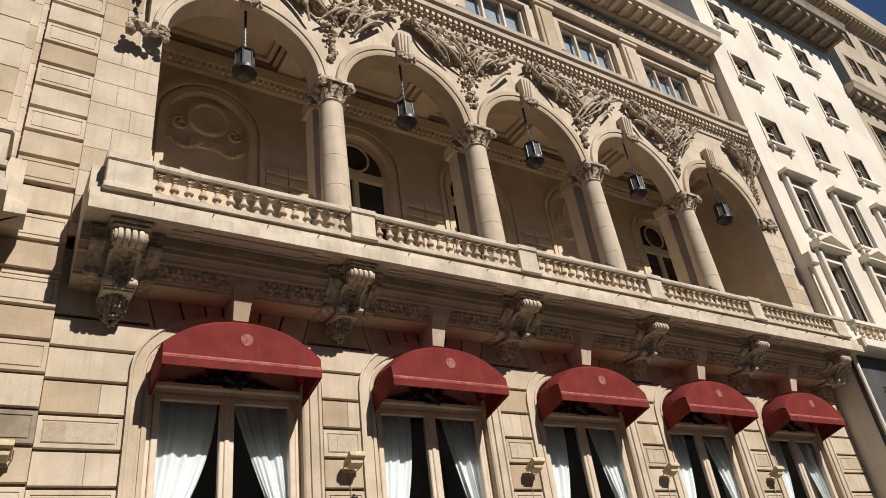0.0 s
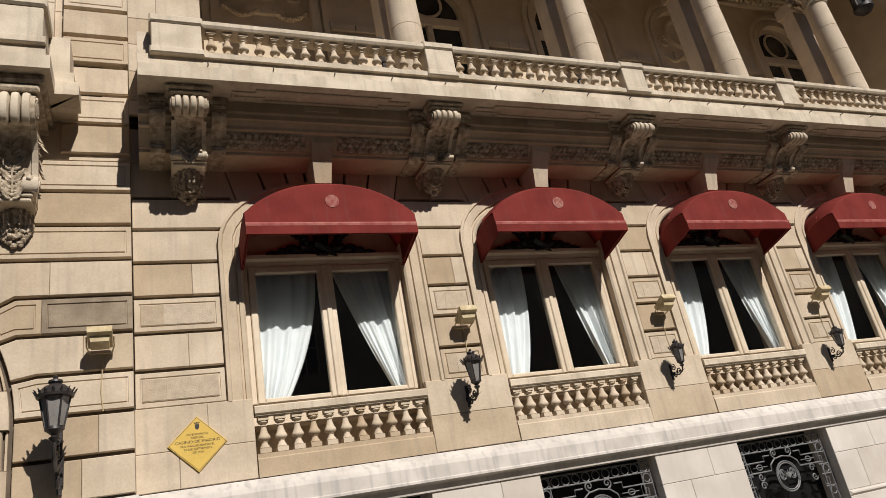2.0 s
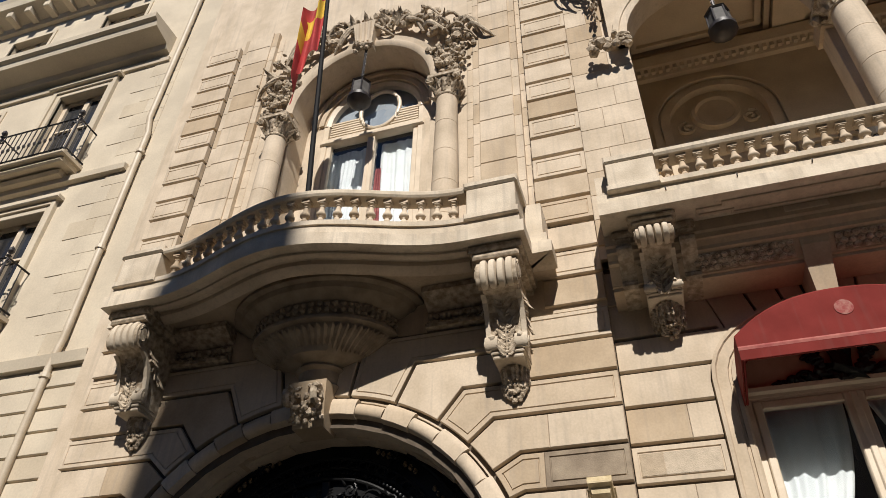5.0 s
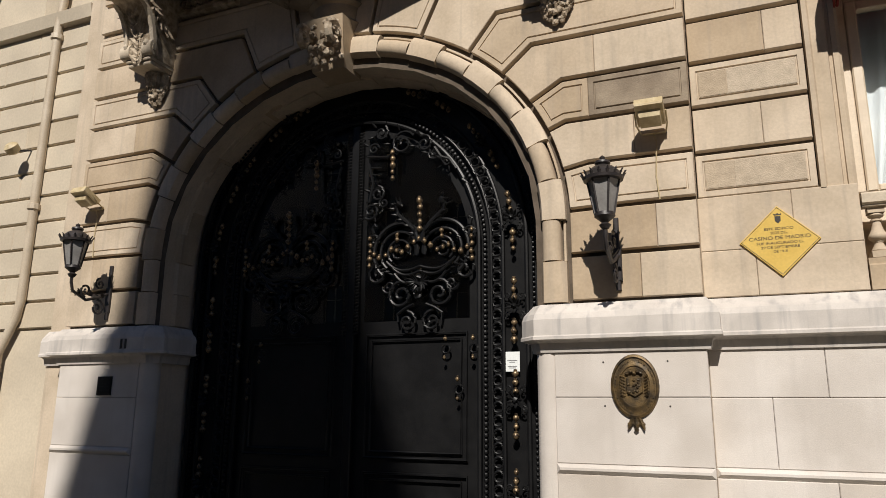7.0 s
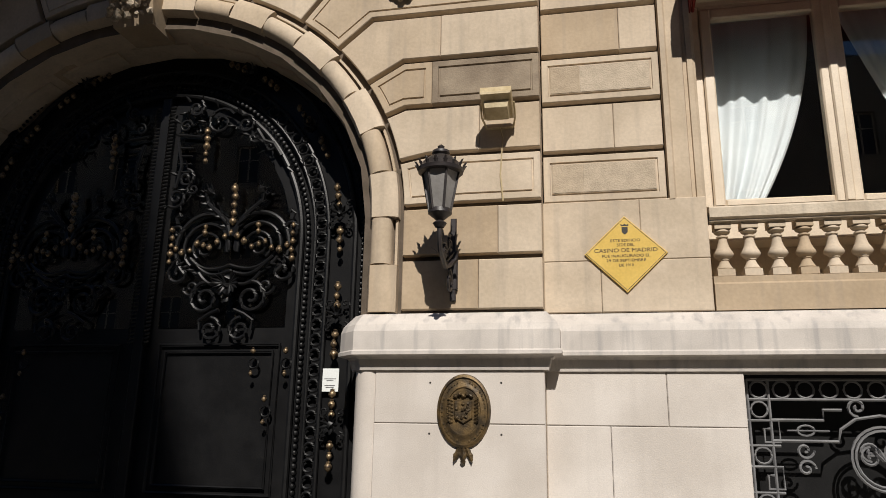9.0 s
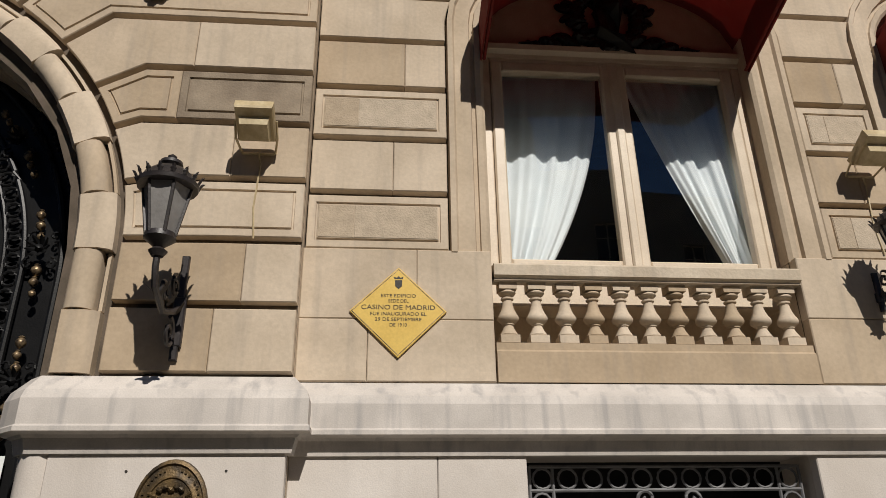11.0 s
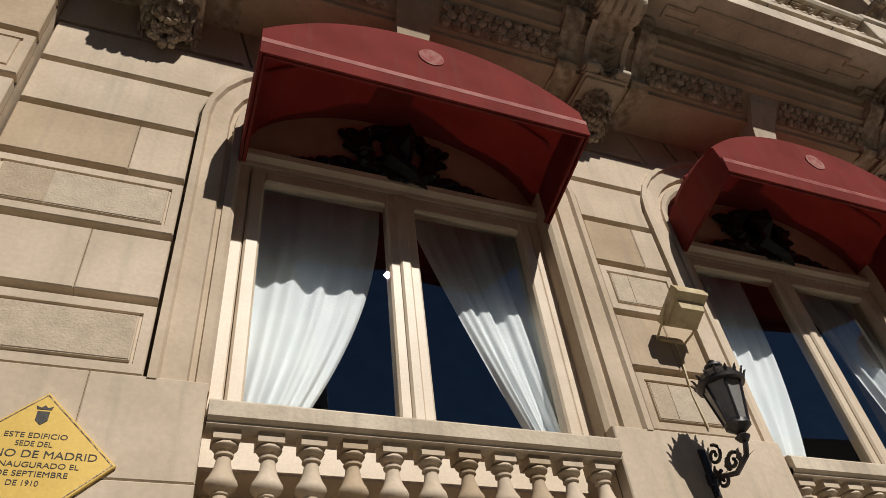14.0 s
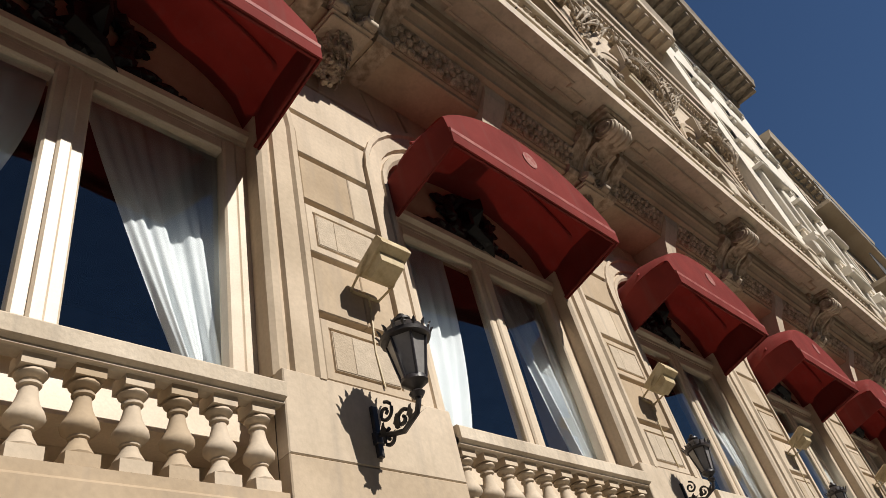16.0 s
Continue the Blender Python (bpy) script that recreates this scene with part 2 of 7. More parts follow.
def sweep(bm, path, profile):
    """A moulding along a plan path (x, y); the profile is (out, z), out to the right of the way."""
    rings = []
    for i, p in enumerate(path):
        a, b = Vector(path[max(i - 1, 0)]), Vector(path[min(i + 1, len(path) - 1)])
        p = Vector(p)
        d1 = (p - a).normalized() if i else (b - p).normalized()
        d2 = (b - p).normalized() if i < len(path) - 1 else d1
        n1, n2 = Vector((d1.y, -d1.x)), Vector((d2.y, -d2.x))
        m = (n1 + n2) / max(0.4, 1 + n1.dot(n2))
        rings.append([(p.x + m.x * o, p.y + m.y * o, z) for o, z in profile])
    return grid_faces(bm, rings)


def spiral(cx, cz, r, turns, start=0.0, n=18, y=0.0, inner=0.15, flip=1):
    """Points of a scroll in the x-z plane that winds inwards."""
    out = []
    for i in range(n + 1):
        u = i / n
        a, k = start + flip * u * turns * 2 * math.pi, r * (1 - (1 - inner) * u)
        out.append((cx + k * math.cos(a), y, cz + k * math.sin(a)))
    return out


def lump(bm, at, r, rng, squash=(1, 1, 1)):
    """A small carved knob."""
    m = Matrix.Translation(at) @ Euler((rng.uniform(0, 3), rng.uniform(0, 3), rng.uniform(0, 3))).to_matrix().to_4x4() @ Matrix.Diagonal((r * squash[0], r * squash[1], r * squash[2], 1))
    got = bmesh.ops.create_icosphere(bm, subdivisions=1, radius=1, matrix=m)
    for v in got["verts"]:
        v.co += Vector((rng.uniform(-1, 1), rng.uniform(-1, 1), rng.uniform(-1, 1))) * r * 0.18


def leaf(bm, at, way, side, length, width, lift=(0, -1, 0), curl=0.4):
    """A carved leaf: a ridge, two lobed edges and a curled tip."""
    at, way, side, lift = Vector(at), Vector(way).normalized(), Vector(side).normalized(), Vector(lift)
    rings = []
    for i in range(7):
        u = i / 6
        w = width * math.sin(math.pi * min(1, 0.12 + 0.86 * u)) * (1 if i % 2 else 0.72)
        c = at + way * (length * u * (1 - 0.25 * curl * u)) + lift * (length * curl * u * u)
        rings.append([c - side * w, c + lift * (width * 0.45), c + side * w, c - lift * 0.01])
    grid_faces(bm, rings)

# ---- plan ----
PITCH, BAYS = 3.2, [2.88 + 3.2 * i for i in range(5)]
WALL, PORTAL = 9.60, 9.46            # faces of the bays and of the portal's section
DOOR = -2.99                         # the portal's axis
PIER_R, PIER_L = 0.64, -6.62         # edges of the portal's section
END = 17.95                          # end of the facade
ROWS = [2.55 + 0.4225 * i for i in range(10)]
rng = random.Random(7)


def struct(name, bm, mat, smooth=False):
    return tagged(part(name, bm, mat, None, "", smooth), kind="structure")


def core(name, bm, mat, y):
    """The core of a wall: its front, at y, is the bed of mortar behind the faced stones, coloured dark for the shade in
    the joints.
    """
    ob = struct(name, bm, mat)
    ob.data.materials.append(JOINT)
    for f in ob.data.polygons:
        if abs(f.normal.y) > 0.9 and abs(f.center.y - y) < 0.01:
            f.material_index = 1
    return ob


# ground, road and pavement
bm = bmesh.new()
box(bm, -250, 250, -250, 250, -0.4, -0.15)
struct("ground", bm, ASPHALT)
bm = bmesh.new()
box(bm, -60, 80, 4.2, 9.7, -0.3, 0.0)
struct("pavement", bm, PAVING)
bm = bmesh.new()
box(bm, -60, 80, 3.9, 4.2, -0.3, 0.01)
struct("kerb", bm, PLINTH)

# cores of the walls, a little behind the faced stones
CORE, CORE_P = WALL + 0.07, PORTAL + 0.07


def arch(c, a, b, z0, n=14, top=1.0):
    """Points of a half ellipse from right to left."""
    return [(c + a * math.cos(math.pi * i / n), z0 + b * math.sin(math.pi * i / n)) for i in range(n + 1)]


def pierced(bm, x0, x1, z0, z1, openings, y0, y1):
    """A wall from x0 to x1 with arched openings (c, half width, foot, springing, rise), built as upright and spandrel pieces."""
    x = x0
    for c, a, foot, spring, rise in openings:
        box(bm, x, c - a, y0, y1, z0, z1)
        if foot > z0:
            box(bm, c - a, c + a, y0, y1, z0, foot)
        pts = arch(c, a, rise, spring)
        for p, q in zip(pts, pts[1:]):
            grid_faces(bm, [[(p[0], y, p[1]), (p[0], y, z1), (q[0], y, z1), (q[0], y, q[1])] for y in (y0, y1)])
        x = c + a
    box(bm, x, x1, y0, y1, z0, z1)
    bmesh.ops.remove_doubles(bm, verts=bm.verts, dist=1e-5)


WIN_A, WIN_SPRING, WIN_RISE, SILL = 1.03, 5.30, 0.62, 3.38
bm = bmesh.new()
pierced(bm, PIER_R, END, 2.2, 7.0, [(c, WIN_A, 2.60, WIN_SPRING, WIN_RISE) for c in BAYS], CORE, 10.3)
wall_bays = core("wall_bays", bm, STONE, CORE)
GRILLE_A, GRILLE_TOP = 0.88, 2.13
bm = bmesh.new()
pierced(bm, PIER_R, END, 0.0, 2.2, [(c, GRILLE_A, 0.5, GRILLE_TOP, 0.001) for c in BAYS], CORE, 10.3)
wall_plinth = struct("wall_plinth", bm, PLINTH)
ARCH_A, ARCH_Z, ARCH_B = 2.22, 3.34, 1.93
bm = bmesh.new()
pierced(bm, PIER_L, PIER_R, 0.0, 7.0, [(DOOR, ARCH_A, 0.0, ARCH_Z, ARCH_B)], CORE_P, 10.6)
wall_portal = core("wall_portal", bm, STONE, CORE_P)

# ---- faced stones ----
blocks = {}
GAP = 0.023


def stone(parent, outline, y, deep=0.09, face="plain", mat=None, c=0.006):
    """One faced stone; stones of the same outline share a mesh."""
    x0, z0 = min(p[0] for p in outline), min(p[1] for p in outline)
    local = tuple((round(p[0] - x0, 3), round(p[1] - z0, 3)) for p in outline)
    mat = mat or STONE
    key = (local, deep, face, mat.name)
    if key not in blocks:
        bm = bmesh.new()
        w, h = max(p[0] for p in local), max(p[1] for p in local)
        if face == "panel" and len(local) == 4:
            panelled(bm, 0, w, 0, deep, 0, h)
        elif face == "panel":
            panel_prism(bm, list(local), 0, deep)
        else:
            prism(bm, list(local), 0, deep, c)
        blocks[key] = mesh_of("stone_block", bm, mat)
    ob = new("stone_block", blocks[key])
    ob.parent = parent
    ob.location = (x0, y, z0)
    return ob


def rect(x0, x1, z0, z1):
    return [(x0, z0), (x1, z0), (x1, z1), (x0, z1)]


def reach(z, a, b, z0):
    """Half width of an arched opening at height z."""
    return a if z <= z0 else (a * math.sqrt(max(0.0, 1 - ((z - z0) / b) ** 2)) if z < z0 + b else 0.0)


def course(parent, xl, xr, z0, z1, y, left=None, right=None, face="plain", split=0.0):
    """A course of stones between xl and xr; left and right: (axis, a, b, springing) of an arch that cuts it."""
    z0, z1 = z0 + GAP, z1 - GAP
    zs = [z0 + (z1 - z0) * k / 4 for k in range(5)]
    lx = [left[0] + reach(z, *left[1:]) if left and z > left[3] else xl for z in zs]
    rx = [right[0] - reach(z, *right[1:]) if right and z > right[3] else xr for z in zs]
    curved = max(lx) - min(lx) > 0.01 or max(rx) - min(rx) > 0.01
    if split and not curved:
        xs = [xl, xl + (xr - xl) * split, xr]
        if face == "panel":
            stone(parent, rect(xl, xr, z0, z1), y, face="panel", mat=None)
        else:
            for a, b in zip(xs, xs[1:]):
                stone(parent, rect(a + 0.0015, b - 0.0015, z0, z1), y)
        return
    if not curved:
        stone(parent, rect(xl, xr, z0, z1), y, face=face)
    else:
        pts = [(rx[k], zs[k]) for k in range(5)] + [(lx[k], zs[k]) for k in range(4, -1, -1)]
        stone(parent, pts, y)


# the plinth's stones, cornice and base
for c0, c1 in zip([PIER_R - GRILLE_A - 0.003] + BAYS, BAYS + [END + GRILLE_A]):
    xl, xr = c0 + GRILLE_A, c1 - GRILLE_A
    for k, (za, zb) in enumerate(((0.55, 1.12), (1.2, 1.74), (1.74, 2.16))):
        s = 0.33 if k % 2 else 0.62
        for a, b in ((xl, xl + (xr - xl) * s), (xl + (xr - xl) * s, xr)):
            stone(wall_plinth, rect(a + 0.0015, b - 0.0015, za + 0.0015, zb - 0.0015), WALL - 0.01, 0.09, mat=PLINTH)
    stone(wall_plinth, rect(xl, xr, 0.0, 0.55), WALL - 0.07, 0.15, mat=PLINTH, c=0.02)
    stone(wall_plinth, rect(xl, xr, 1.12, 1.2), WALL - 0.035, 0.11, mat=PLINTH, c=0.03)
for xl, xr in ((DOOR + ARCH_A + 0.16, PIER_R), (PIER_L, DOOR - ARCH_A - 0.16)):
    for za, zb in ((0.55, 1.12), (1.2, 1.74), (1.74, 2.2)):
        stone(wall_portal, rect(xl + 0.0015, xr - 0.0015, za + 0.0015, zb - 0.0015), PORTAL - 0.01, 0.09, mat=PLINTH)
    stone(wall_portal, rect(xl, xr, 0.0, 0.55), PORTAL - 0.08, 0.16, mat=PLINTH, c=0.02)
    stone(wall_portal, rect(xl, xr, 1.12, 1.2), PORTAL - 0.04, 0.12, mat=PLINTH, c=0.03)
PLINTH_CAP = [(-0.06, 2.2), (0.06, 2.2), (0.075, 2.215), (0.13, 2.225), (0.13, 2.25), (0.118, 2.262), (0.118, 2.40), (0.10, 2.45), (0.02, 2.54), (-0.06, 2.545)]
LEDGE = [(-0.05, 2.12), (0.03, 2.12), (0.05, 2.2), (-0.05, 2.2)]
for path, name in (([(DOOR + ARCH_A - 0.02, 10.0), (DOOR + ARCH_A - 0.02, PORTAL + 0.08), (DOOR + ARCH_A + 0.06, PORTAL), (PIER_R, PORTAL), (PIER_R, WALL), (END, WALL)], "trim"),
                   ([(PIER_L - 0.42, WALL), (PIER_L, WALL), (PIER_L, PORTAL), (DOOR - ARCH_A - 0.06, PORTAL), (DOOR - ARCH_A + 0.02, PORTAL + 0.08), (DOOR - ARCH_A + 0.02, 10.0)], "trim")):
    bm = bmesh.new()
    sweep(bm, path, PLINTH_CAP)
    sweep(bm, path, LEDGE)
    struct(name, bm, CORNICE)

def fields(parent, x0, x1, z0, z1, y, cut=0.3):
    """The two tooled stones within a panel's sunk line, a little proud of it."""
    a, b, lo, hi = x0 + 0.072, x1 - 0.072, z0 + GAP + 0.072, z1 - GAP - 0.072
    m = a + (b - a) * cut
    for p, q in ((a, m - 0.0015), (m + 0.0015, b)):
        ob = stone(parent, rect(p, q, lo, hi), y - 0.004, 0.006, mat=TOOLED, c=0.002)
        ob.name = "panel_field"


# courses of the bays: piers between the windows
OUT_A, OUT_B = 1.30, 0.80
piers = list(zip([None] + BAYS, BAYS + [None]))
for k, (c0, c1) in enumerate(piers):
    xl = c0 + OUT_A if c0 else PIER_R + 0.002
    xr = c1 - OUT_A if c1 else END
    left, right = ((c0, OUT_A, OUT_B, WIN_SPRING) if c0 else None), ((c1, OUT_A, OUT_B, WIN_SPRING) if c1 else None)
    # the plain pedestal below the courses
    if c0:
        pl, pr = c0 + WIN_A + 0.005, (c1 - WIN_A - 0.005 if c1 else END)
        for za, zb in ((2.55, 2.98), (2.98, 3.41)):
            stone(wall_bays, rect(pl, pr, za + 0.0015, zb - 0.0015), WALL - 0.012, 0.10)
    else:
        pl, pr = PIER_R, c1 - WIN_A - 0.005
        for za, zb, s in ((2.55, 2.94, 0.35), (2.94, 3.41, 0.6)):
            for a, b in ((pl, pl + (pr - pl) * s), (pl + (pr - pl) * s, pr)):
                stone(wall_bays, rect(a + 0.0012, b - 0.0012, za + 0.001, zb - 0.001), WALL - 0.012, 0.09)
    for r in range(2, 8):
        face = "panel" if r % 2 == 0 else "plain"
        course(wall_bays, xl + 0.01, xr - 0.01, ROWS[r], ROWS[r + 1], WALL, left, right, face, (0.68 if r % 4 == 1 else 0.6) if face == "plain" else 0.0)
        if face == "panel" and ROWS[r + 1] < WIN_SPRING:
            fields(wall_bays, xl + 0.01, xr - 0.01, ROWS[r], ROWS[r + 1], WALL, 0.3 if r != 6 else 0.24)
    # the course over the springing, and the radiating stones beside the keystone
    zt = 6.40
    mid = 1.6
    for sgn, c in ((1, c0), (-1, c1)):
        if c is None:
            continue
        far = mid if (c0 and c1) else (abs((PIER_R if c0 is None else END) - c))
        cuts = [far, 1.02, 0.66, 0.36, 0.14]
        for a, b in zip(cuts, cuts[1:]):
            ia, ib = min(a, OUT_A * 0.985), b
            za = WIN_SPRING + OUT_B * math.sqrt(max(0, 1 - (min(a, 1.02) / OUT_A) ** 2))
            zb = WIN_SPRING + OUT_B * math.sqrt(1 - (b / OUT_A) ** 2)
            ta, tb = (a if a == far else a * 1.16), b * 1.16
            za = max(za, ROWS[8]) if a == far else za
            pts = [(c + sgn * (a - 0.016), za + 0.02), (c + sgn * (b + 0.016 if b > 0.2 else b), zb + 0.02), (c + sgn * (tb + 0.016), zt), (c + sgn * (ta - 0.016), zt)]
            if a == far:
                pts = [(c + sgn * far, ROWS[8] + GAP), (c + sgn * 1.12, ROWS[8] + GAP), (c + sgn * 1.02, zb + 0.012), (c + sgn * 1.18, zt), (c + sgn * far, zt)]
            stone(wall_bays, pts, WALL + 0.005, 0.08)

# courses of the portal's section: level beds that turn radial towards the arch
OUT_DA, OUT_DB = 2.535, 2.285
MEET = [None, None, 3.385, 3.77, 4.17, 4.48, 4.825, 5.13, 5.42, 5.59]     # height at which each bed meets the ring


def bed(i):
    """Where bed i leaves the ring and where it turns level, as (distance from the axis, height)."""
    if MEET[i] is None:
        return (OUT_DA, ROWS[i]), (OUT_DA, ROWS[i])
    a = math.asin((MEET[i] - ARCH_Z) / OUT_DB)
    foot = (OUT_DA * math.cos(a), MEET[i])
    return foot, (foot[0] + (ROWS[i] - MEET[i]) / math.tan(a), ROWS[i])


for sgn in (1, -1):
    edge = abs((PIER_R if sgn > 0 else PIER_L) - DOOR) + GAP - 0.002
    for r in range(0, 9):
        (f0, b0), (f1, b1) = bed(r), bed(r + 1)
        ring = []
        for q in range(6):
            z = f0[1] + (f1[1] - f0[1]) * q / 5
            ring.append((reach(z, OUT_DA, OUT_DB, ARCH_Z), z))
        panel = r % 2 == 0 and r >= 2
        cut = -0.23 - DOOR if (r == 4 and sgn > 0) else (b1[0] + (edge - b1[0]) * (0.42 if r % 4 == 1 else 0.55))
        cut = max(cut, b0[0] + 0.1, b1[0] + 0.1)
        inner = ring[::-1] + ([b0] if b0 != f0 else []) + [(cut + GAP - 0.0015, ROWS[r]), (cut + GAP - 0.0015, ROWS[r + 1])] + ([b1] if b1 != f1 else [])
        outer = rect(cut - GAP + 0.0015, edge, ROWS[r], ROWS[r + 1])
        split = not panel or (r == 4 and sgn > 0)
        if not split:
            inner = ring[::-1] + ([b0] if b0 != f0 else []) + [(edge, ROWS[r]), (edge, ROWS[r + 1])] + ([b1] if b1 != f1 else [])
        for k, pts in enumerate((inner, outer) if split else (inner,)):
            pts = [(DOOR + sgn * x, z) for x, z in pts]
            pts = inset(pts if area(pts) > 0 else pts[::-1], GAP)
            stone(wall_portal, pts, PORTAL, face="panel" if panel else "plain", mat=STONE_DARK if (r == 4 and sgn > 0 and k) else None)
    # the last wedge beside the keystone
    f, b = bed(9)
    pts = [(DOOR + sgn * x, z) for x, z in ((0.16, ARCH_Z + OUT_DB - 0.005), f, b, (0.16, ROWS[9]))]
    stone(wall_portal, inset(pts if area(pts) > 0 else pts[::-1], GAP), PORTAL)

# the portal's archivolt: rolls and square blocks by turns
def arch_path(a, b, n=40):
    pts = [(DOOR + a, 2.55), (DOOR + a, 2.98)]
    pts += [(DOOR + a * math.cos(math.pi * i / n), ARCH_Z + b * math.sin(math.pi * i / n)) for i in range(n + 1)]
    return pts + [(DOOR - a, 2.98), (DOOR - a, 2.55)]


centre = arch_path(ARCH_A + 0.16, ARCH_B + 0.20)
lengths = [0.0]
for p, q in zip(centre, centre[1:]):
    lengths.append(lengths[-1] + math.dist(p, q))


def along(s):
    for i in range(len(centre) - 1):
        if s <= lengths[i + 1] or i == len(centre) - 2:
            u = (s - lengths[i]) / (lengths[i + 1] - lengths[i])
            p, q = Vector(centre[i]), Vector(centre[i + 1])
            d = (q - p).normalized()
            return p.lerp(q, u), Vector((d.y, -d.x))


pieces, total = 23, lengths[-1]
for k in range(pieces):
    s0, s1 = total * k / pieces + 0.006, total * (k + 1) / pieces - 0.006
    bm = bmesh.new()
    if k % 2:
        prof = [(-0.085, 0.30), (-0.085, 0.05)] + [(0.085 * math.cos(math.pi * (1 - j / 8)) - 0.0, 0.02 - 0.07 * math.sin(math.pi * j / 8)) for j in range(9)] + [(0.085, 0.13), (0.108, 0.13), (0.108, 0.03), (0.128, 0.03), (0.128, 0.30)]
    else:
        prof = [(-0.095, 0.30), (-0.095, 0.0), (-0.07, -0.035), (0.06, -0.042), (0.115, -0.02), (0.135, 0.0), (0.135, 0.30)]
    rings = []
    for j in range(7):
        p, nrm = along(s0 + (s1 - s0) * j / 6)
        rings.append([(p.x + nrm.x * o, PORTAL + d, p.y + nrm.y * o) for o, d in prof])
    grid_faces(bm, rings)
    part("voussoir", bm, STONE, wall_portal, smooth=True)
    # the stepped lining of the reveal behind the ring
    step = 0.016 if k % 2 else 0.0
    bm = bmesh.new()
    rings = []
    for j in range(7):
        p, nrm = along(s0 + (s1 - s0) * j / 6)
        rings.append([(p.x + nrm.x * o, PORTAL + d, p.y + nrm.y * o) for o, d in ((-0.08, 0.14), (-0.08, 0.50), (-0.20 + step, 0.50), (-0.20 + step, 0.27), (-0.185 + step, 0.25), (-0.145, 0.22 - step), (-0.14, 0.14))])
    grid_faces(bm, rings)
    part("voussoir", bm, STONE, wall_portal)
# the jambs of the plinth beside the door, and the coffered reveal of the arch
bm = bmesh.new()
for sgn in (1, -1):
    x = DOOR + sgn * (ARCH_A + 0.08)
    lathe(bm, [(0.12, 0), (0.12, 2.14)], 14, (x + sgn * 0.02, PORTAL + 0.10, 0))
    box(bm, *sorted((x - sgn * 0.07, x + sgn * 0.09)), PORTAL + 0.1, 10.4, 0, 2.2)
part("jamb", bm, PLINTH, wall_portal, smooth=True)
for k in range(9):
    a0, a1 = math.pi * (k + 0.1) / 9, math.pi * (k + 0.9) / 9
    bm = bmesh.new()
    rings = []
    for j in range(5):
        a = a0 + (a1 - a0) * j / 4
        rings.append([(DOOR + (ARCH_A - o) * math.cos(a), y, ARCH_Z + (ARCH_B - o) * math.sin(a)) for o, y in ((-0.02, 9.78), (0.03, 9.78), (0.03, 9.98), (-0.02, 9.98))])
    grid_faces(bm, rings)
    part("voussoir", bm, STONE, wall_portal)
# the corner strip at the portal's outer edge
bm = bmesh.new()
box(bm, PIER_L - 0.42, PIER_L, WALL, WALL + 0.1, 0.0, 19.0)
struct("trim", bm, STONE)

# ---- ground-floor windows ----
def curtain(bm, x0, x1, tip, z0, z1, y, flip, gather=1.35, seed=0):
    """A curtain gathered to one side: folds that fan out from the tied foot to the top rail."""
    cols, rows = 96, 20
    r = random.Random(100 + seed)
    waves = [(r.uniform(0.7, 1.2), 2 * math.pi * (k + r.uniform(0.1, 0.9)), r.uniform(0, 6)) for k in (2, 3, 5, 9)]
    sag = r.uniform(0.01, 0.03)
    vs = []
    for i in range(rows + 1):
        v = i / rows                      # 0 at the top
        row = []
        near, far = x0, x1 + (tip - x1) * (v ** gather)
        for c in range(cols + 1):
            u = c / cols
            x = near + (far - near) * u
            fold = sum(k * math.sin(w * u + p + 0.8 * math.sin(2.2 * v + p)) / (1 + 0.16 * w) for k, w, p in waves)
            fold = math.copysign(abs(fold) ** 0.8, fold) * (0.032 + 0.034 * v)
            drop = 0.05 * u * v * (1 if flip > 0 else 0.6) + sag * math.sin(math.pi * u) * v
            row.append(bm.verts.new((x + flip * 0.25 * fold * v, y + fold - 0.03 * v + 0.02, z1 - (z1 - z0) * v + drop)))
        vs.append(row)
    for a, b in zip(vs, vs[1:]):
        for i in range(cols):
            bm.faces.new((a[i], a[i + 1], b[i + 1], b[i]))


FRAME_Y, FOOT_Z = 9.78, 3.37


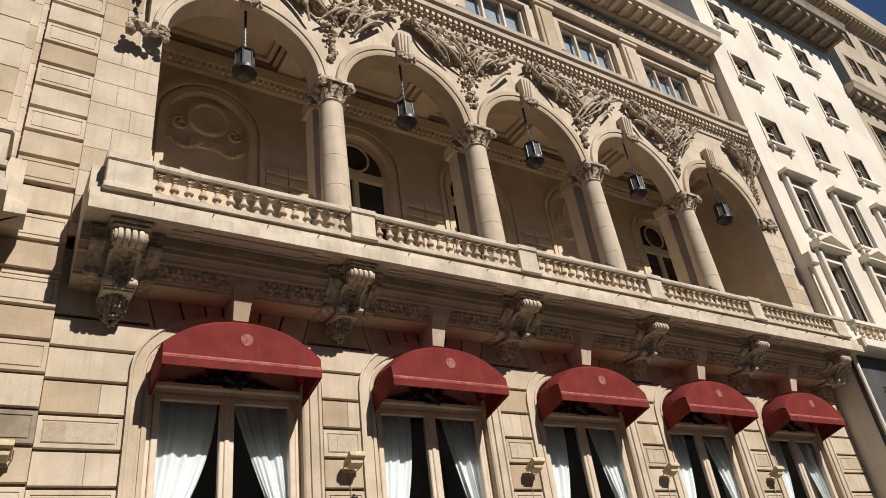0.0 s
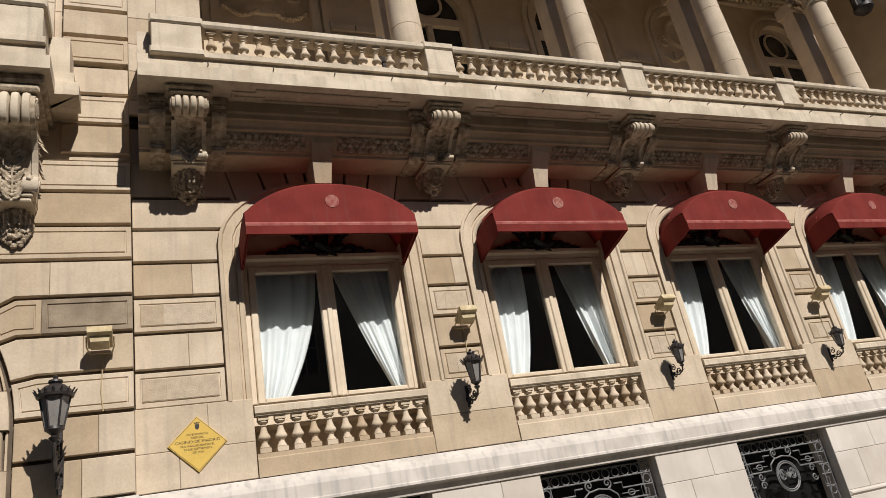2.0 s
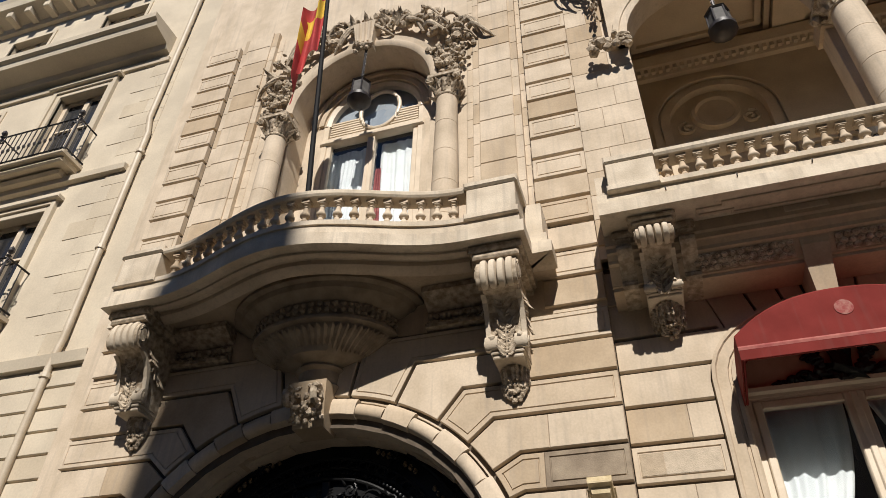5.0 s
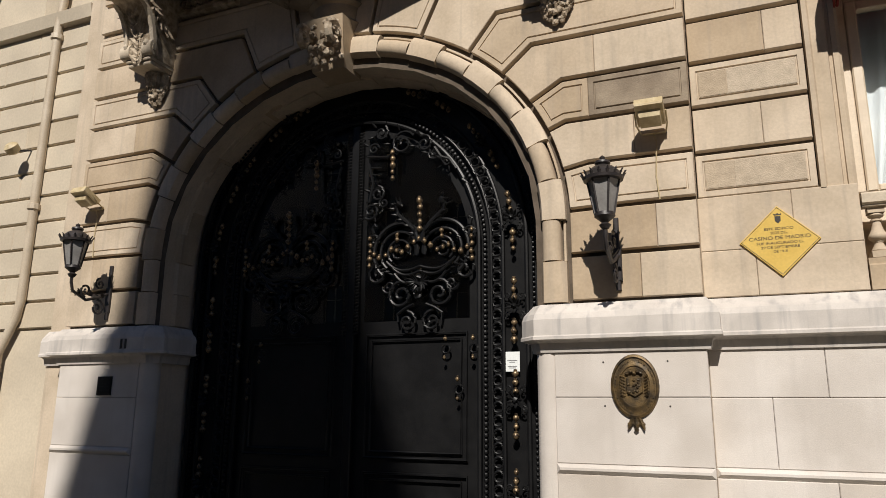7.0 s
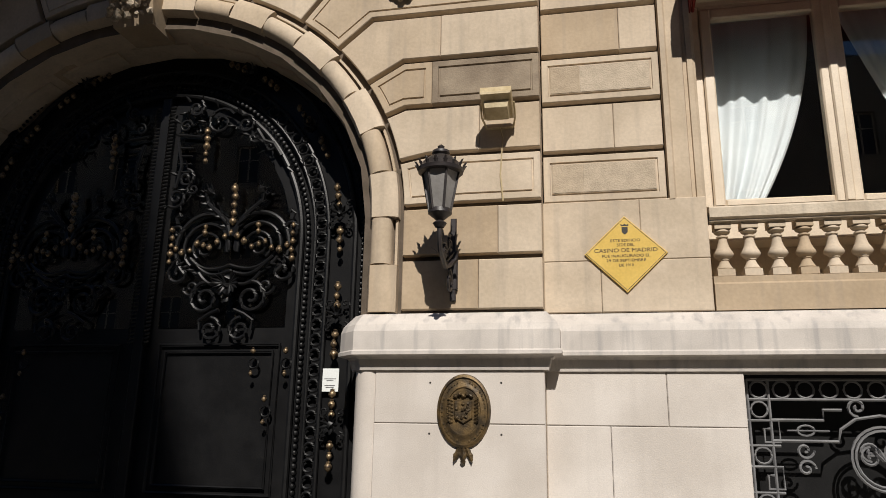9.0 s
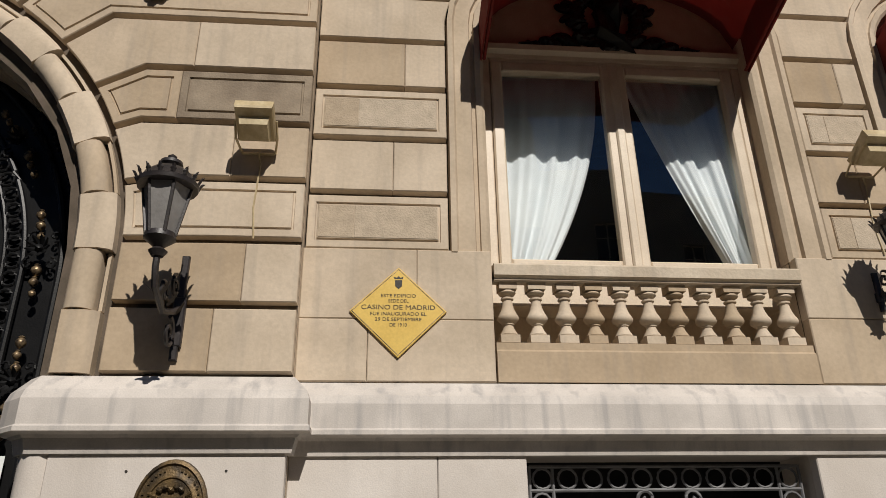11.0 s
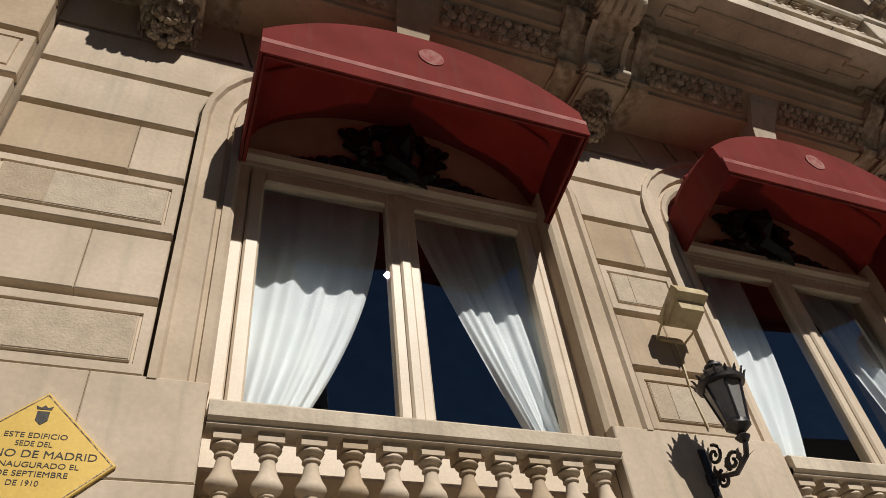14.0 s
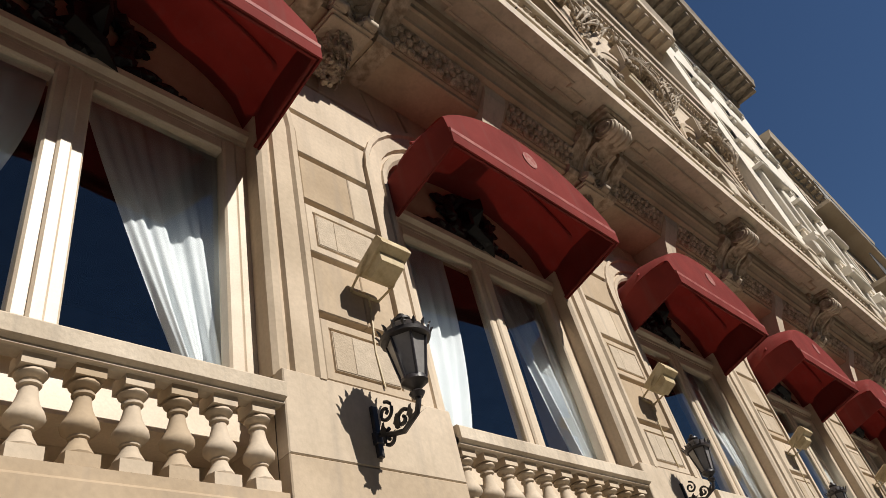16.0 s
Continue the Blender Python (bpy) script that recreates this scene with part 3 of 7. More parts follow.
def window(c):
    win = thing("window", pose(c, FRAME_Y, FOOT_Z), "cream-painted wooden two-leaf window under a blind arch", "window", "ground-floor windows", "structure")
    A, H = WIN_A, 5.10 - FOOT_Z
    bm = bmesh.new()
    for s in (-1, 1):
        box(bm, *sorted((s * A, s * (A - 0.075))), -0.02, 0.12, 0, H, 0.008)
    box(bm, -A + 0.075, A - 0.075, -0.02, 0.12, H - 0.03, H + 0.02, 0.006)
    strip(bm, [(-0.075, H + 0.10), (-0.07, H + 0.055), (-0.035, H + 0.03), (-0.03, H + 0.0), (0.1, H + 0.0), (0.1, H + 0.12), (-0.03, H + 0.12)], -A, A)
    part("window_frame", bm, PAINT, win)
    for s in (-1, 1):
        bm = bmesh.new()
        x0, x1 = sorted((s * 0.012, s * (A - 0.08)))
        w = 0.085
        box(bm, x0, x0 + w, -0.035, 0.045, 0.0, H - 0.035, 0.012)
        box(bm, x1 - w, x1, -0.035, 0.045, 0.0, H - 0.035, 0.012)
        box(bm, x0 + w, x1 - w, -0.03, 0.045, H - 0.035 - 0.09, H - 0.035, 0.012)
        box(bm, x0 + w, x1 - w, -0.03, 0.045, 0.0, 0.06, 0.012)
        sash = part("sash", bm, PAINT, win)
        bm = bmesh.new()
        bm.faces.new([bm.verts.new(v) for v in ((x0 + w - 0.01, 0.012 + s * -0.02, 0.05), (x1 - w + 0.01, 0.012 + s * 0.02, 0.05), (x1 - w + 0.01, 0.012 + s * 0.02, H - 0.115), (x0 + w - 0.01, 0.012 + s * -0.02, H - 0.115))])
        pane = part("pane", sheet("pane", bm, GLASS), None, sash)
        pane.visible_shadow = False
    bm = bmesh.new()
    box(bm, -0.035, 0.035, -0.055, -0.034, 0.0, H - 0.04, 0.012)
    part("meeting_stile", bm, PAINT, win)
    # the blind arch above the lintel
    bm = bmesh.new()
    pts = arch(0, A + 0.02, WIN_RISE + 0.02, WIN_SPRING - FOOT_Z)
    prism(bm, [(-A - 0.02, H + 0.1)] + [(A + 0.02, H + 0.1)] + pts, -0.01, 0.25, 0.002)
    part("tympanum", bm, TYMPANUM, win)
    # the dark cast ornament on it
    bm = bmesh.new()
    r = random.Random(3)
    z = 5.27 - FOOT_Z
    for k in range(30):
        a = 2 * math.pi * k / 30
        lump(bm, (0.195 * math.cos(a) * (1 + 0.2 * math.sin(a)), -0.05, z + 0.20 + 0.26 * math.sin(a)), 0.055, r)
    for k in range(5):
        lump(bm, (0, -0.05, z + 0.02 + 0.09 * k), 0.19, r, (1, 0.25, 0.7))
    for s in (-1, 1):
        tube(bm, spiral(s * 0.30, z + 0.0, 0.10, 1.3, math.pi if s > 0 else 0, y=-0.04, flip=s), 0.03, 6)
        tube(bm, spiral(s * 0.42, z - 0.02, 0.07, 1.2, 0 if s > 0 else math.pi, y=-0.04, flip=-s), 0.026, 6)
        tube(bm, spiral(s * 0.26, z + 0.36, 0.06, 1.2, 0 if s > 0 else math.pi, y=-0.04, flip=-s), 0.024, 6)
        tube(bm, spiral(s * 0.24, z + 0.20, 0.055, 1.2, 0 if s > 0 else math.pi, y=-0.04, flip=s), 0.022, 6)
        for k in range(9):
            lump(bm, (s * (0.16 + 0.038 * k), -0.045, z + 0.02 - 0.008 * k + 0.03 * math.sin(k * 2.1)), 0.055 - 0.003 * k, r)
        leaf(bm, (s * 0.46, -0.03, z - 0.02), (s, 0, -0.15), (0, 0, 1), 0.14, 0.04, curl=0.1)
    bmesh.ops.scale(bm, vec=(1.22, 1, 1), verts=bm.verts)
    part("ornament", bm, IRON, win, "black cast crest with scrolls")
    return win


window_first = window(BAYS[0])
for c in BAYS[1:]:
    copy_thing(window_first, pose(c, FRAME_Y, FOOT_Z))

CURTAIN_LABEL = "white cotton curtain tied back at its foot behind the window"
for k, c in enumerate(BAYS):
    for s in (-1, 1):
        ob = thing("curtain", pose(c, FRAME_Y + 0.125, SILL), CURTAIN_LABEL, "curtain", "window curtains")
        bm = bmesh.new()
        curtain(bm, s * 0.98, s * (0.08 if k == 0 else 0.26), s * (0.72 if s > 0 else 0.56), 0.02, 1.85, 0, s, 1.15 if s > 0 else 2.1, 2 * k + (s > 0))
        part("cloth", bm, CLOTH, ob, smooth=True)
        bm = bmesh.new()
        tube(bm, [(s * 1.0, 0.02, 1.86), (s * 0.05, 0.02, 1.86)], 0.012, 6)
        part("curtain_rod", bm, GILT, ob)

# the moulded surround of each window
def surround_path(c, a, b, foot):
    pts = [(c + a, foot), (c + a, 4.3)]
    pts += [(c + a * math.cos(math.pi * i / 20), WIN_SPRING + b * math.sin(math.pi * i / 20)) for i in range(21)]
    return pts + [(c - a, 4.3), (c - a, foot)]


SURROUND = [(-0.005, 0.18), (-0.005, 0.05), (0.02, 0.028), (0.06, 0.024), (0.066, 0.042), (0.09, 0.042), (0.10, 0.012), (0.21, 0.006), (0.225, -0.018), (0.262, -0.018), (0.266, 0.06), (0.266, 0.18)]
for c in BAYS:
    centre_w = surround_path(c, WIN_A, WIN_RISE, 3.40)
    bm = bmesh.new()
    rings = []
    for i, p in enumerate(centre_w):
        a, b = Vector(centre_w[max(0, i - 1)]), Vector(centre_w[min(len(centre_w) - 1, i + 1)])
        d = (b - a).normalized()
        rings.append([(p[0] + d.y * o, WALL + y, p[1] - d.x * o) for o, y in SURROUND])
    grid_faces(bm, rings)
    struct("trim", bm, STONE)

# the balustrade below each window
BALUSTER = [(0.054, 0.0), (0.054, 0.04), (0.05, 0.041), (0.053, 0.052), (0.047, 0.066), (0.036, 0.090), (0.029, 0.112), (0.027, 0.122), (0.034, 0.126), (0.034, 0.136), (0.046, 0.146), (0.058, 0.160), (0.062, 0.176), (0.059, 0.192), (0.048, 0.216), (0.038, 0.245), (0.031, 0.28), (0.027, 0.315), (0.037, 0.321), (0.037, 0.332), (0.027, 0.338), (0.029, 0.350), (0.046, 0.358), (0.052, 0.370), (0.047, 0.384), (0.036, 0.389), (0.054, 0.39), (0.054, 0.44)]


def baluster_mesh(name, k=1.0, h=0.44, n=12):
    bm = bmesh.new()
    prof = [(r * k, z * h / 0.44) for r, z in BALUSTER]
    grid_faces(bm, [[((r * 1.0) * math.cos(2 * math.pi * (i + 0.5) / n), r * math.sin(2 * math.pi * (i + 0.5) / n), z) for i in range(n)] for r, z in prof[2:-2]])
    w = prof[0][0]
    box(bm, -w, w, -w, w, -0.015, prof[1][1])
    box(bm, -w * 0.95, w * 0.95, -w * 0.95, w * 0.95, prof[-2][1], h + 0.02)
    return mesh_of(name, bm, STONE, True)


low_baluster = baluster_mesh("baluster", 1.12, 0.385)
for k, c in enumerate(BAYS):
    bal = thing("balustrade", pose(c, 9.68, 2.55), "pale stone balustrade with turned balusters below a window", "balustrade", "window balustrades")
    A = WIN_A - 0.005
    bm = bmesh.new()
    strip(bm, [(-0.10, 0.66), (-0.10, 0.695), (-0.085, 0.705), (-0.085, 0.73), (-0.06, 0.73), (-0.06, 0.66)], -A, A)
    strip(bm, [(-0.07, 0.655), (-0.125, 0.685), (-0.125, 0.755), (-0.11, 0.77), (-0.015, 0.775), (-0.015, 0.655)], -A, A)
    part("rail", bm, STONE_WORN, bal)
    bm = bmesh.new()
    strip(bm, [(-0.10, 0.0), (-0.10, 0.19), (-0.085, 0.205), (-0.085, 0.25), (0.10, 0.25), (0.10, 0.0)], -A, A)
    part("base", bm, STONE, bal)
    n = 11
    for i in range(n):
        b = part("baluster", low_baluster, None, bal)
        b.location = (-A + 2 * A * (i + 0.5) / n, -0.015, 0.27)
# the window board behind each balustrade
for c in BAYS:
    bm = bmesh.new()
    box(bm, c - WIN_A, c + WIN_A, 9.86, 10.3, 3.13, FOOT_Z - 0.002)
    part("window_board", bm, PAINT, wall_bays, "cream-painted panel")
    bm = bmesh.new()
    box(bm, c - WIN_A, c + WIN_A, 10.1, 10.3, 2.50, 3.128)
    box(bm, c - WIN_A, c + WIN_A, 9.782, 10.098, 2.50, 2.79)
    part("recess", bm, STONE, wall_bays, "stone recess behind the balusters")

# the room behind: floor, ceiling and back wall, indoor shade put into near-black colour
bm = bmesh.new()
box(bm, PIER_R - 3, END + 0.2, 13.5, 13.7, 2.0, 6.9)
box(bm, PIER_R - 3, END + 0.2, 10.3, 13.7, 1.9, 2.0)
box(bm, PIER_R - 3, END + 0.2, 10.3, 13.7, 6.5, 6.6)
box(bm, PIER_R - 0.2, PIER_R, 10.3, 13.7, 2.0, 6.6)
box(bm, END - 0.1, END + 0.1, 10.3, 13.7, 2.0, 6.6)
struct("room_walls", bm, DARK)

# ---- awnings ----
def awning_z(x):
    return 5.84 - 0.39 * (abs(x) / 1.045) ** 2.4


def back_z(x, y):
    """Height of the canvas from the opening's arch at the wall to the hoop at the front."""
    u = min(1.0, max(0.0, -y / 0.6))
    hoop = 5.29 + 0.635 * math.sqrt(max(0.0, 1 - (x / 1.05) ** 2))
    return hoop * (1 - u) + awning_z(x) * u


def awning(c):
    aw = thing("awning", pose(c, WALL, 0), "faded red canvas awning with an arched front over a window", "awning", "window awnings")
    n, F, A = 24, -0.60, 1.045
    xs = [-A + 2 * A * i / n for i in range(n + 1)]
    bm = bmesh.new()
    rings = []
    for y, dz, k in ((0.175, -0.07, 0.985), (0.0, -0.055, 0.985), (-0.05, -0.03, 1.0), (-0.2, 0.03, 1.0), (-0.4, 0.03, 1.0), (F + 0.06, 0.01, 1.0), (F + 0.015, -0.01, 1.0), (F, -0.03, 0.995)):
        rings.append([(x * k, y, back_z(x, y) + dz + 0.012 * math.sin(x * 9) * (y + 0.6) * (y < 0.1)) for x in xs])
    grid_faces(bm, rings, closed=False)
    grid_faces(bm, [[(x, y - 0.0, z + 0.0) for x, y, z in r] for r in ([(x, F, awning_z(x) - 0.03) for x in xs], [(x, F - 0.012, 5.15 + (awning_z(x) - 0.03 - 5.15) * 0.55) for x in xs], [(x, F - 0.02, 5.265) for x in xs])], closed=False)
    part("canvas", bm, RED, aw, smooth=True)
    for s in (-1, 1):
        bm = bmesh.new()
        x = s * A
        rim = [(0.06, 4.97), (0.06, back_z(x, 0.06) - 0.04), (-0.2, back_z(x, -0.2) + 0.025), (-0.4, back_z(x, -0.4) + 0.025), (F, awning_z(x) - 0.03), (F - 0.02, 5.145)]
        grid_faces(bm, [[(x - s * o, y, z) for y, z in rim] for o in (0.0, 0.012)])
        part("end_panel", bm, RED, aw)
    bm = bmesh.new()
    strip(bm, [(F - 0.026, 5.248), (F - 0.03, 5.275), (F - 0.022, 5.294), (F - 0.010, 5.294), (F - 0.010, 5.248)], -A, A)
    part("seam", bm, RED_TRIM, aw, "pale worn seam")
    bm = bmesh.new()
    strip(bm, [(F - 0.022, 5.145), (F - 0.025, 5.262), (F - 0.012, 5.262), (F - 0.01, 5.145)], -A, A)
    part("valance", bm, RED, aw)
    bm = bmesh.new()
    tube(bm, [(-A + 0.02, F + 0.01, 5.16), (A - 0.02, F + 0.01, 5.16)], 0.014)
    for s in (-1, 1):
        tube(bm, [(s * (A - 0.03), F + 0.01, 5.16), (s * (A - 0.03), 0.04, 4.99)], 0.014)
    for y in (F + 0.05, -0.25):
        tube(bm, [(x * 0.98, y, awning_z(x) - 0.03 + 0.12 * (1 + y / 0.6)) for x in xs[::2]], 0.012)
    part("frame", bm, RED, aw)
    bm = bmesh.new()
    lathe(bm, [(0.0, 0.0), (0.085, 0.0), (0.085, 0.004), (0.0, 0.004)], 20)
    bmesh.ops.transform(bm, matrix=pose(0, F - 0.014, 5.58, 90, 0, 0), verts=bm.verts)
    part("crest", bm, PATCH, aw, "faded round printed crest")
    return aw


awning_first = awning(BAYS[0])
for c in BAYS[1:]:
    copy_thing(awning_first, pose(c, WALL, 0))

# ---- balcony over the bays ----
SLAB_F, SLAB_Z = 8.50, 6.87
L0, L1 = 0.74, END + 0.02
slab = thing("balcony", pose(0, 0, 0), "long stained stone balcony slab on carved consoles", "balcony")
bm = bmesh.new()
profile = [(SLAB_F - 0.02, SLAB_Z + 0.0), (SLAB_F - 0.02, SLAB_Z + 0.17), (SLAB_F + 0.03, SLAB_Z + 0.185), (SLAB_F + 0.035, SLAB_Z + 0.34), (WALL + 0.3, SLAB_Z + 0.34), (WALL + 0.3, SLAB_Z)]
strip(bm, profile, L0, L1)
part("slab", bm, STONE_WORN, slab)
# sunk panels of the soffit, framed by a fillet
for c in BAYS:
    bm = bmesh.new()
    loop = [(-1.12, 8.66), (-0.85, 8.66), (-0.85, 8.60), (0.85, 8.60), (0.85, 8.66), (1.12, 8.66), (1.12, 8.78), (0.75, 8.78), (0.75, 8.83), (-0.75, 8.83), (-0.75, 8.78), (-1.12, 8.78)]
    loop = [(c + x, y) for x, y in loop]
    line, side = inset(loop, 0.028), inset(loop, 0.014)
    grid_faces(bm, [[(x, y, z) for x, y in ring] for ring, z in ((loop, SLAB_Z + 0.002), (loop, SLAB_Z - 0.018), (side, SLAB_Z - 0.026), (line, SLAB_Z - 0.018), (line, SLAB_Z + 0.002))], caps=False)
    part("soffit_fillet", bm, STONE, slab)
# outlet spouts along the edge
for k in range(22):
    bm = bmesh.new()
    x = 1.5 + k * 0.75
    tube(bm, [(x, SLAB_F + 0.05, SLAB_Z + 0.24), (x - 0.01, SLAB_F - 0.03, SLAB_Z + 0.23)], 0.008, 5)
    part("outlet", bm, LAMP_IRON, slab)

# the parapet: pedestals, rails and balusters
RAIL_Y, RAIL_TOP, FOOT = 8.58, 7.73, 7.20
parapet = thing("parapet", pose(0, 0, 0), "pale stone parapet with turned balusters between pedestals", "balustrade")
pedestals = [(0.87, 1.46)] + [(4.48 + PITCH * k - 0.22, 4.48 + PITCH * k + 0.22) for k in range(4)] + [(END - 0.85, END - 0.30)]
for x0, x1 in pedestals:
    bm = bmesh.new()
    box(bm, x0 + 0.02, x1 - 0.02, RAIL_Y - 0.10, RAIL_Y + 0.16, FOOT, RAIL_TOP - 0.10, 0.008)
    box(bm, x0, x1, RAIL_Y - 0.125, RAIL_Y + 0.18, RAIL_TOP - 0.10, RAIL_TOP + 0.01, 0.02)
    box(bm, x0, x1, RAIL_Y - 0.12, RAIL_Y + 0.18, FOOT - 0.005, FOOT + 0.08, 0.012)
    part("pedestal", bm, STONE_WORN, parapet)
bm = bmesh.new()
box(bm, 0.74, 0.90, 8.72, WALL, FOOT, RAIL_TOP - 0.06)
part("end_wall", bm, STONE_WORN, parapet)
high_baluster = baluster_mesh("baluster", 1.05, 0.36, 10)
for (a0, a1), (b0, b1) in zip(pedestals, pedestals[1:]):
    bm = bmesh.new()
    strip(bm, [(RAIL_Y - 0.09, RAIL_TOP - 0.11), (RAIL_Y - 0.11, RAIL_TOP - 0.08), (RAIL_Y - 0.11, RAIL_TOP - 0.03), (RAIL_Y - 0.09, RAIL_TOP - 0.01), (RAIL_Y + 0.13, RAIL_TOP - 0.01), (RAIL_Y + 0.13, RAIL_TOP - 0.11)], a1, b0)
    part("rail", bm, STONE_WORN, parapet)
    bm = bmesh.new()
    strip(bm, [(RAIL_Y - 0.09, FOOT - 0.01), (RAIL_Y - 0.09, FOOT + 0.06), (RAIL_Y + 0.12, FOOT + 0.06), (RAIL_Y + 0.12, FOOT - 0.01)], a1, b0)
    part("foot_rail", bm, STONE_WORN, parapet)
    n = 15
    for i in range(n):
        b = part("baluster", high_baluster, None, parapet)
        b.location = (a1 + (b0 - a1) * (i + 0.5) / n, RAIL_Y, FOOT + 0.06)

# ---- consoles below the balcony ----
def console(m, wide=0.36, label="weathered carved stone console with scrolls and a hanging leaf boss", deep=1.0, tail=1.0):
    ob = thing("console", m, label, "console", "carved consoles")
    w = wide / 2
    r = random.Random(11)
    # local: x across, y from the wall outwards is negative, z up from the soffit (0) downwards
    bm = bmesh.new()
    box(bm, -w - 0.08, w + 0.08, -deep - 0.02, 0.04, -0.07, 0.0, 0.02)
    box(bm, -w - 0.045, w + 0.045, -deep + 0.01, 0.04, -0.13, -0.071, 0.02)
    part("cap", bm, CARVED, ob)
    # the body: a roll above, a hollow, and a foot that swings out again
    bend = [(-0.72 * deep, -0.38), (-0.62 * deep, -0.42), (-0.55 * deep, -0.48), (-0.49 * deep, -0.57), (-0.46 * deep, -0.66), (-0.455 * deep, -0.74), (-0.46 * deep, -0.80)]
    bm = bmesh.new()
    strip(bm, [(0.04, -0.13), (-0.90 * deep, -0.13), (-0.93 * deep, -0.24), (-0.86 * deep, -0.36)] + bend + [(0.04, -0.80)], -w + 0.02, w - 0.02)
    part("body", bm, CARVED, ob)
    for s in (-1, 1):
        bm = bmesh.new()
        x0, x1 = sorted((s * (w - 0.035), s * (w + 0.012)))
        grid_faces(bm, [[(x, y - 0.028, z) for y, z in bend] + [(x, y + 0.03, z) for y, z in bend[::-1]] for x in (x0, x1)])
        part("panel_rim", bm, STONE_WORN, ob)
        bm = bmesh.new()
        cy, cz = -0.87 * deep, -0.255
        for rad, o in ((0.118, 0.0), (0.06, 0.016)):
            x0, x1 = sorted((s * (w - 0.04), s * (w + 0.012 + o)))
            grid_faces(bm, [[(x, cy + rad * math.cos(2 * math.pi * i / 16), cz + rad * math.sin(2 * math.pi * i / 16)) for i in range(16)] for x in (x0, x1)])
        tube(bm, [(s * (w + 0.016), cy + 0.105 * (1 - t / 13) * math.cos(t), cz + 0.105 * (1 - t / 13) * math.sin(t)) for t in [0.5 * i for i in range(20)]], 0.016, 5)
        part("volute", bm, CARVED, ob, smooth=True)
        # the small scroll at the foot of the panel
        bm = bmesh.new()
        for rad, o in ((0.062, 0.0), (0.03, 0.012)):
            x0, x1 = sorted((s * (w - 0.10 - o), s * (w + 0.02 + o)))
            grid_faces(bm, [[(x, -0.475 * deep + rad * math.cos(2 * math.pi * i / 12), -0.735 + rad * math.sin(2 * math.pi * i / 12)) for i in range(12)] for x in (x0, x1)])
        lump(bm, (s * (w - 0.05), -0.52 * deep, -0.70), 0.035, r)
        part("foot_scroll", bm, STONE_WORN, ob, smooth=True)
        # a spray of leaves on the flank
        bm = bmesh.new()
        for k in range(9):
            a = 0.7 * k
            leaf(bm, (s * (w - 0.02), -0.62 * deep + 0.045 * k, -0.30 - 0.02 * k), (s * 0.15, math.cos(a), -0.8 + 0.5 * math.sin(a)), (0, 1, 0.3), 0.16, 0.035, lift=(s, 0, 0), curl=0.2)
        part("flank_leaf", bm, CARVED, ob)
    for k in range(4):
        bm = bmesh.new()
        x = (k - 1.5) * (wide - 0.03) / 4
        grid_faces(bm, [[(xx, -0.88 * deep + rr * math.cos(2 * math.pi * i / 16), -0.25 + rr * math.sin(2 * math.pi * i / 16)) for i in range(16)] for xx, rr in ((x - 0.037, 0.10), (x - 0.026, 0.128), (x, 0.136), (x + 0.026, 0.128), (x + 0.037, 0.10))])
        part("flute", bm, STONE_WORN, ob, smooth=True)
    # the palmette in the hollow
    bm = bmesh.new()
    for i in range(6):
        u = i / 5
        y, z = bend[min(6, 1 + i)]
        for s in (-1, 1):
            leaf(bm, (s * 0.012, y - 0.012, z - 0.03), (s * (0.9 - 0.2 * u), -0.15, 0.75 - 0.2 * u), (-0.5 * s, 0, 1), 0.13 - 0.02 * u, 0.03, lift=(0, -1, 0), curl=0.25)
            tube(bm, [(s * (0.02 + 0.035 * math.sin(t)) , y - 0.02, z - 0.02 + 0.03 * math.cos(t)) for t in [0.7 * j for j in range(6)]], 0.009, 4)
    tagged(part("palmette", bm, CARVED, ob), kind="stuff")
    for z0, z1, dy, dw in ((-0.825, -0.801, 0.47, 0.03), (-0.858, -0.826, 0.44, 0.012)):
        bm = bmesh.new()
        box(bm, -(w + dw) * (0.3 + 0.7 * tail), (w + dw) * (0.3 + 0.7 * tail), -dy * deep, 0.02, z0, z1, 0.008)
        part("ledge", bm, STONE_WORN, ob)
    # the leaf cup below it and the hanging cluster
    bm = bmesh.new()
    cup = ((-0.857, 0.20, 0.40), (-0.93, 0.205, 0.36), (-1.0, 0.18, 0.28), (-1.06, 0.13, 0.20))
    cup = tuple((-0.857 + (z_ + 0.857) * tail, w_ * tail, d_ * tail) for z_, w_, d_ in cup)
    grid_faces(bm, [[(w_ * math.cos(math.pi * i / 10), 0.02 - d_ * deep * math.sin(math.pi * i / 10), z_) for i in range(11)] for z_, w_, d_ in cup], closed=False)
    for i in range(11):
        a = math.pi * i / 10
        for (z_, w_, d_), ln in zip(cup[:3], (0.15, 0.14, 0.12)):
            leaf(bm, (w_ * math.cos(a), -d_ * deep * math.sin(a) - 0.005, z_), (-0.25 * math.cos(a), 0.3 * math.sin(a), -1), (math.sin(a), math.cos(a), 0.0), ln * tail, 0.036, lift=(math.cos(a), -math.sin(a), 0), curl=0.12)
        lump(bm, (0.205 * tail * math.cos(a), -0.40 * tail * deep * math.sin(a), -0.885), 0.024, r)
    part("leaf_cup", bm, CARVED, ob)
    bm = bmesh.new()
    for i in range(46):
        u = r.random()
        a = r.uniform(0, math.pi)
        rad = 0.115 * (1 - u) ** 0.6 + 0.015
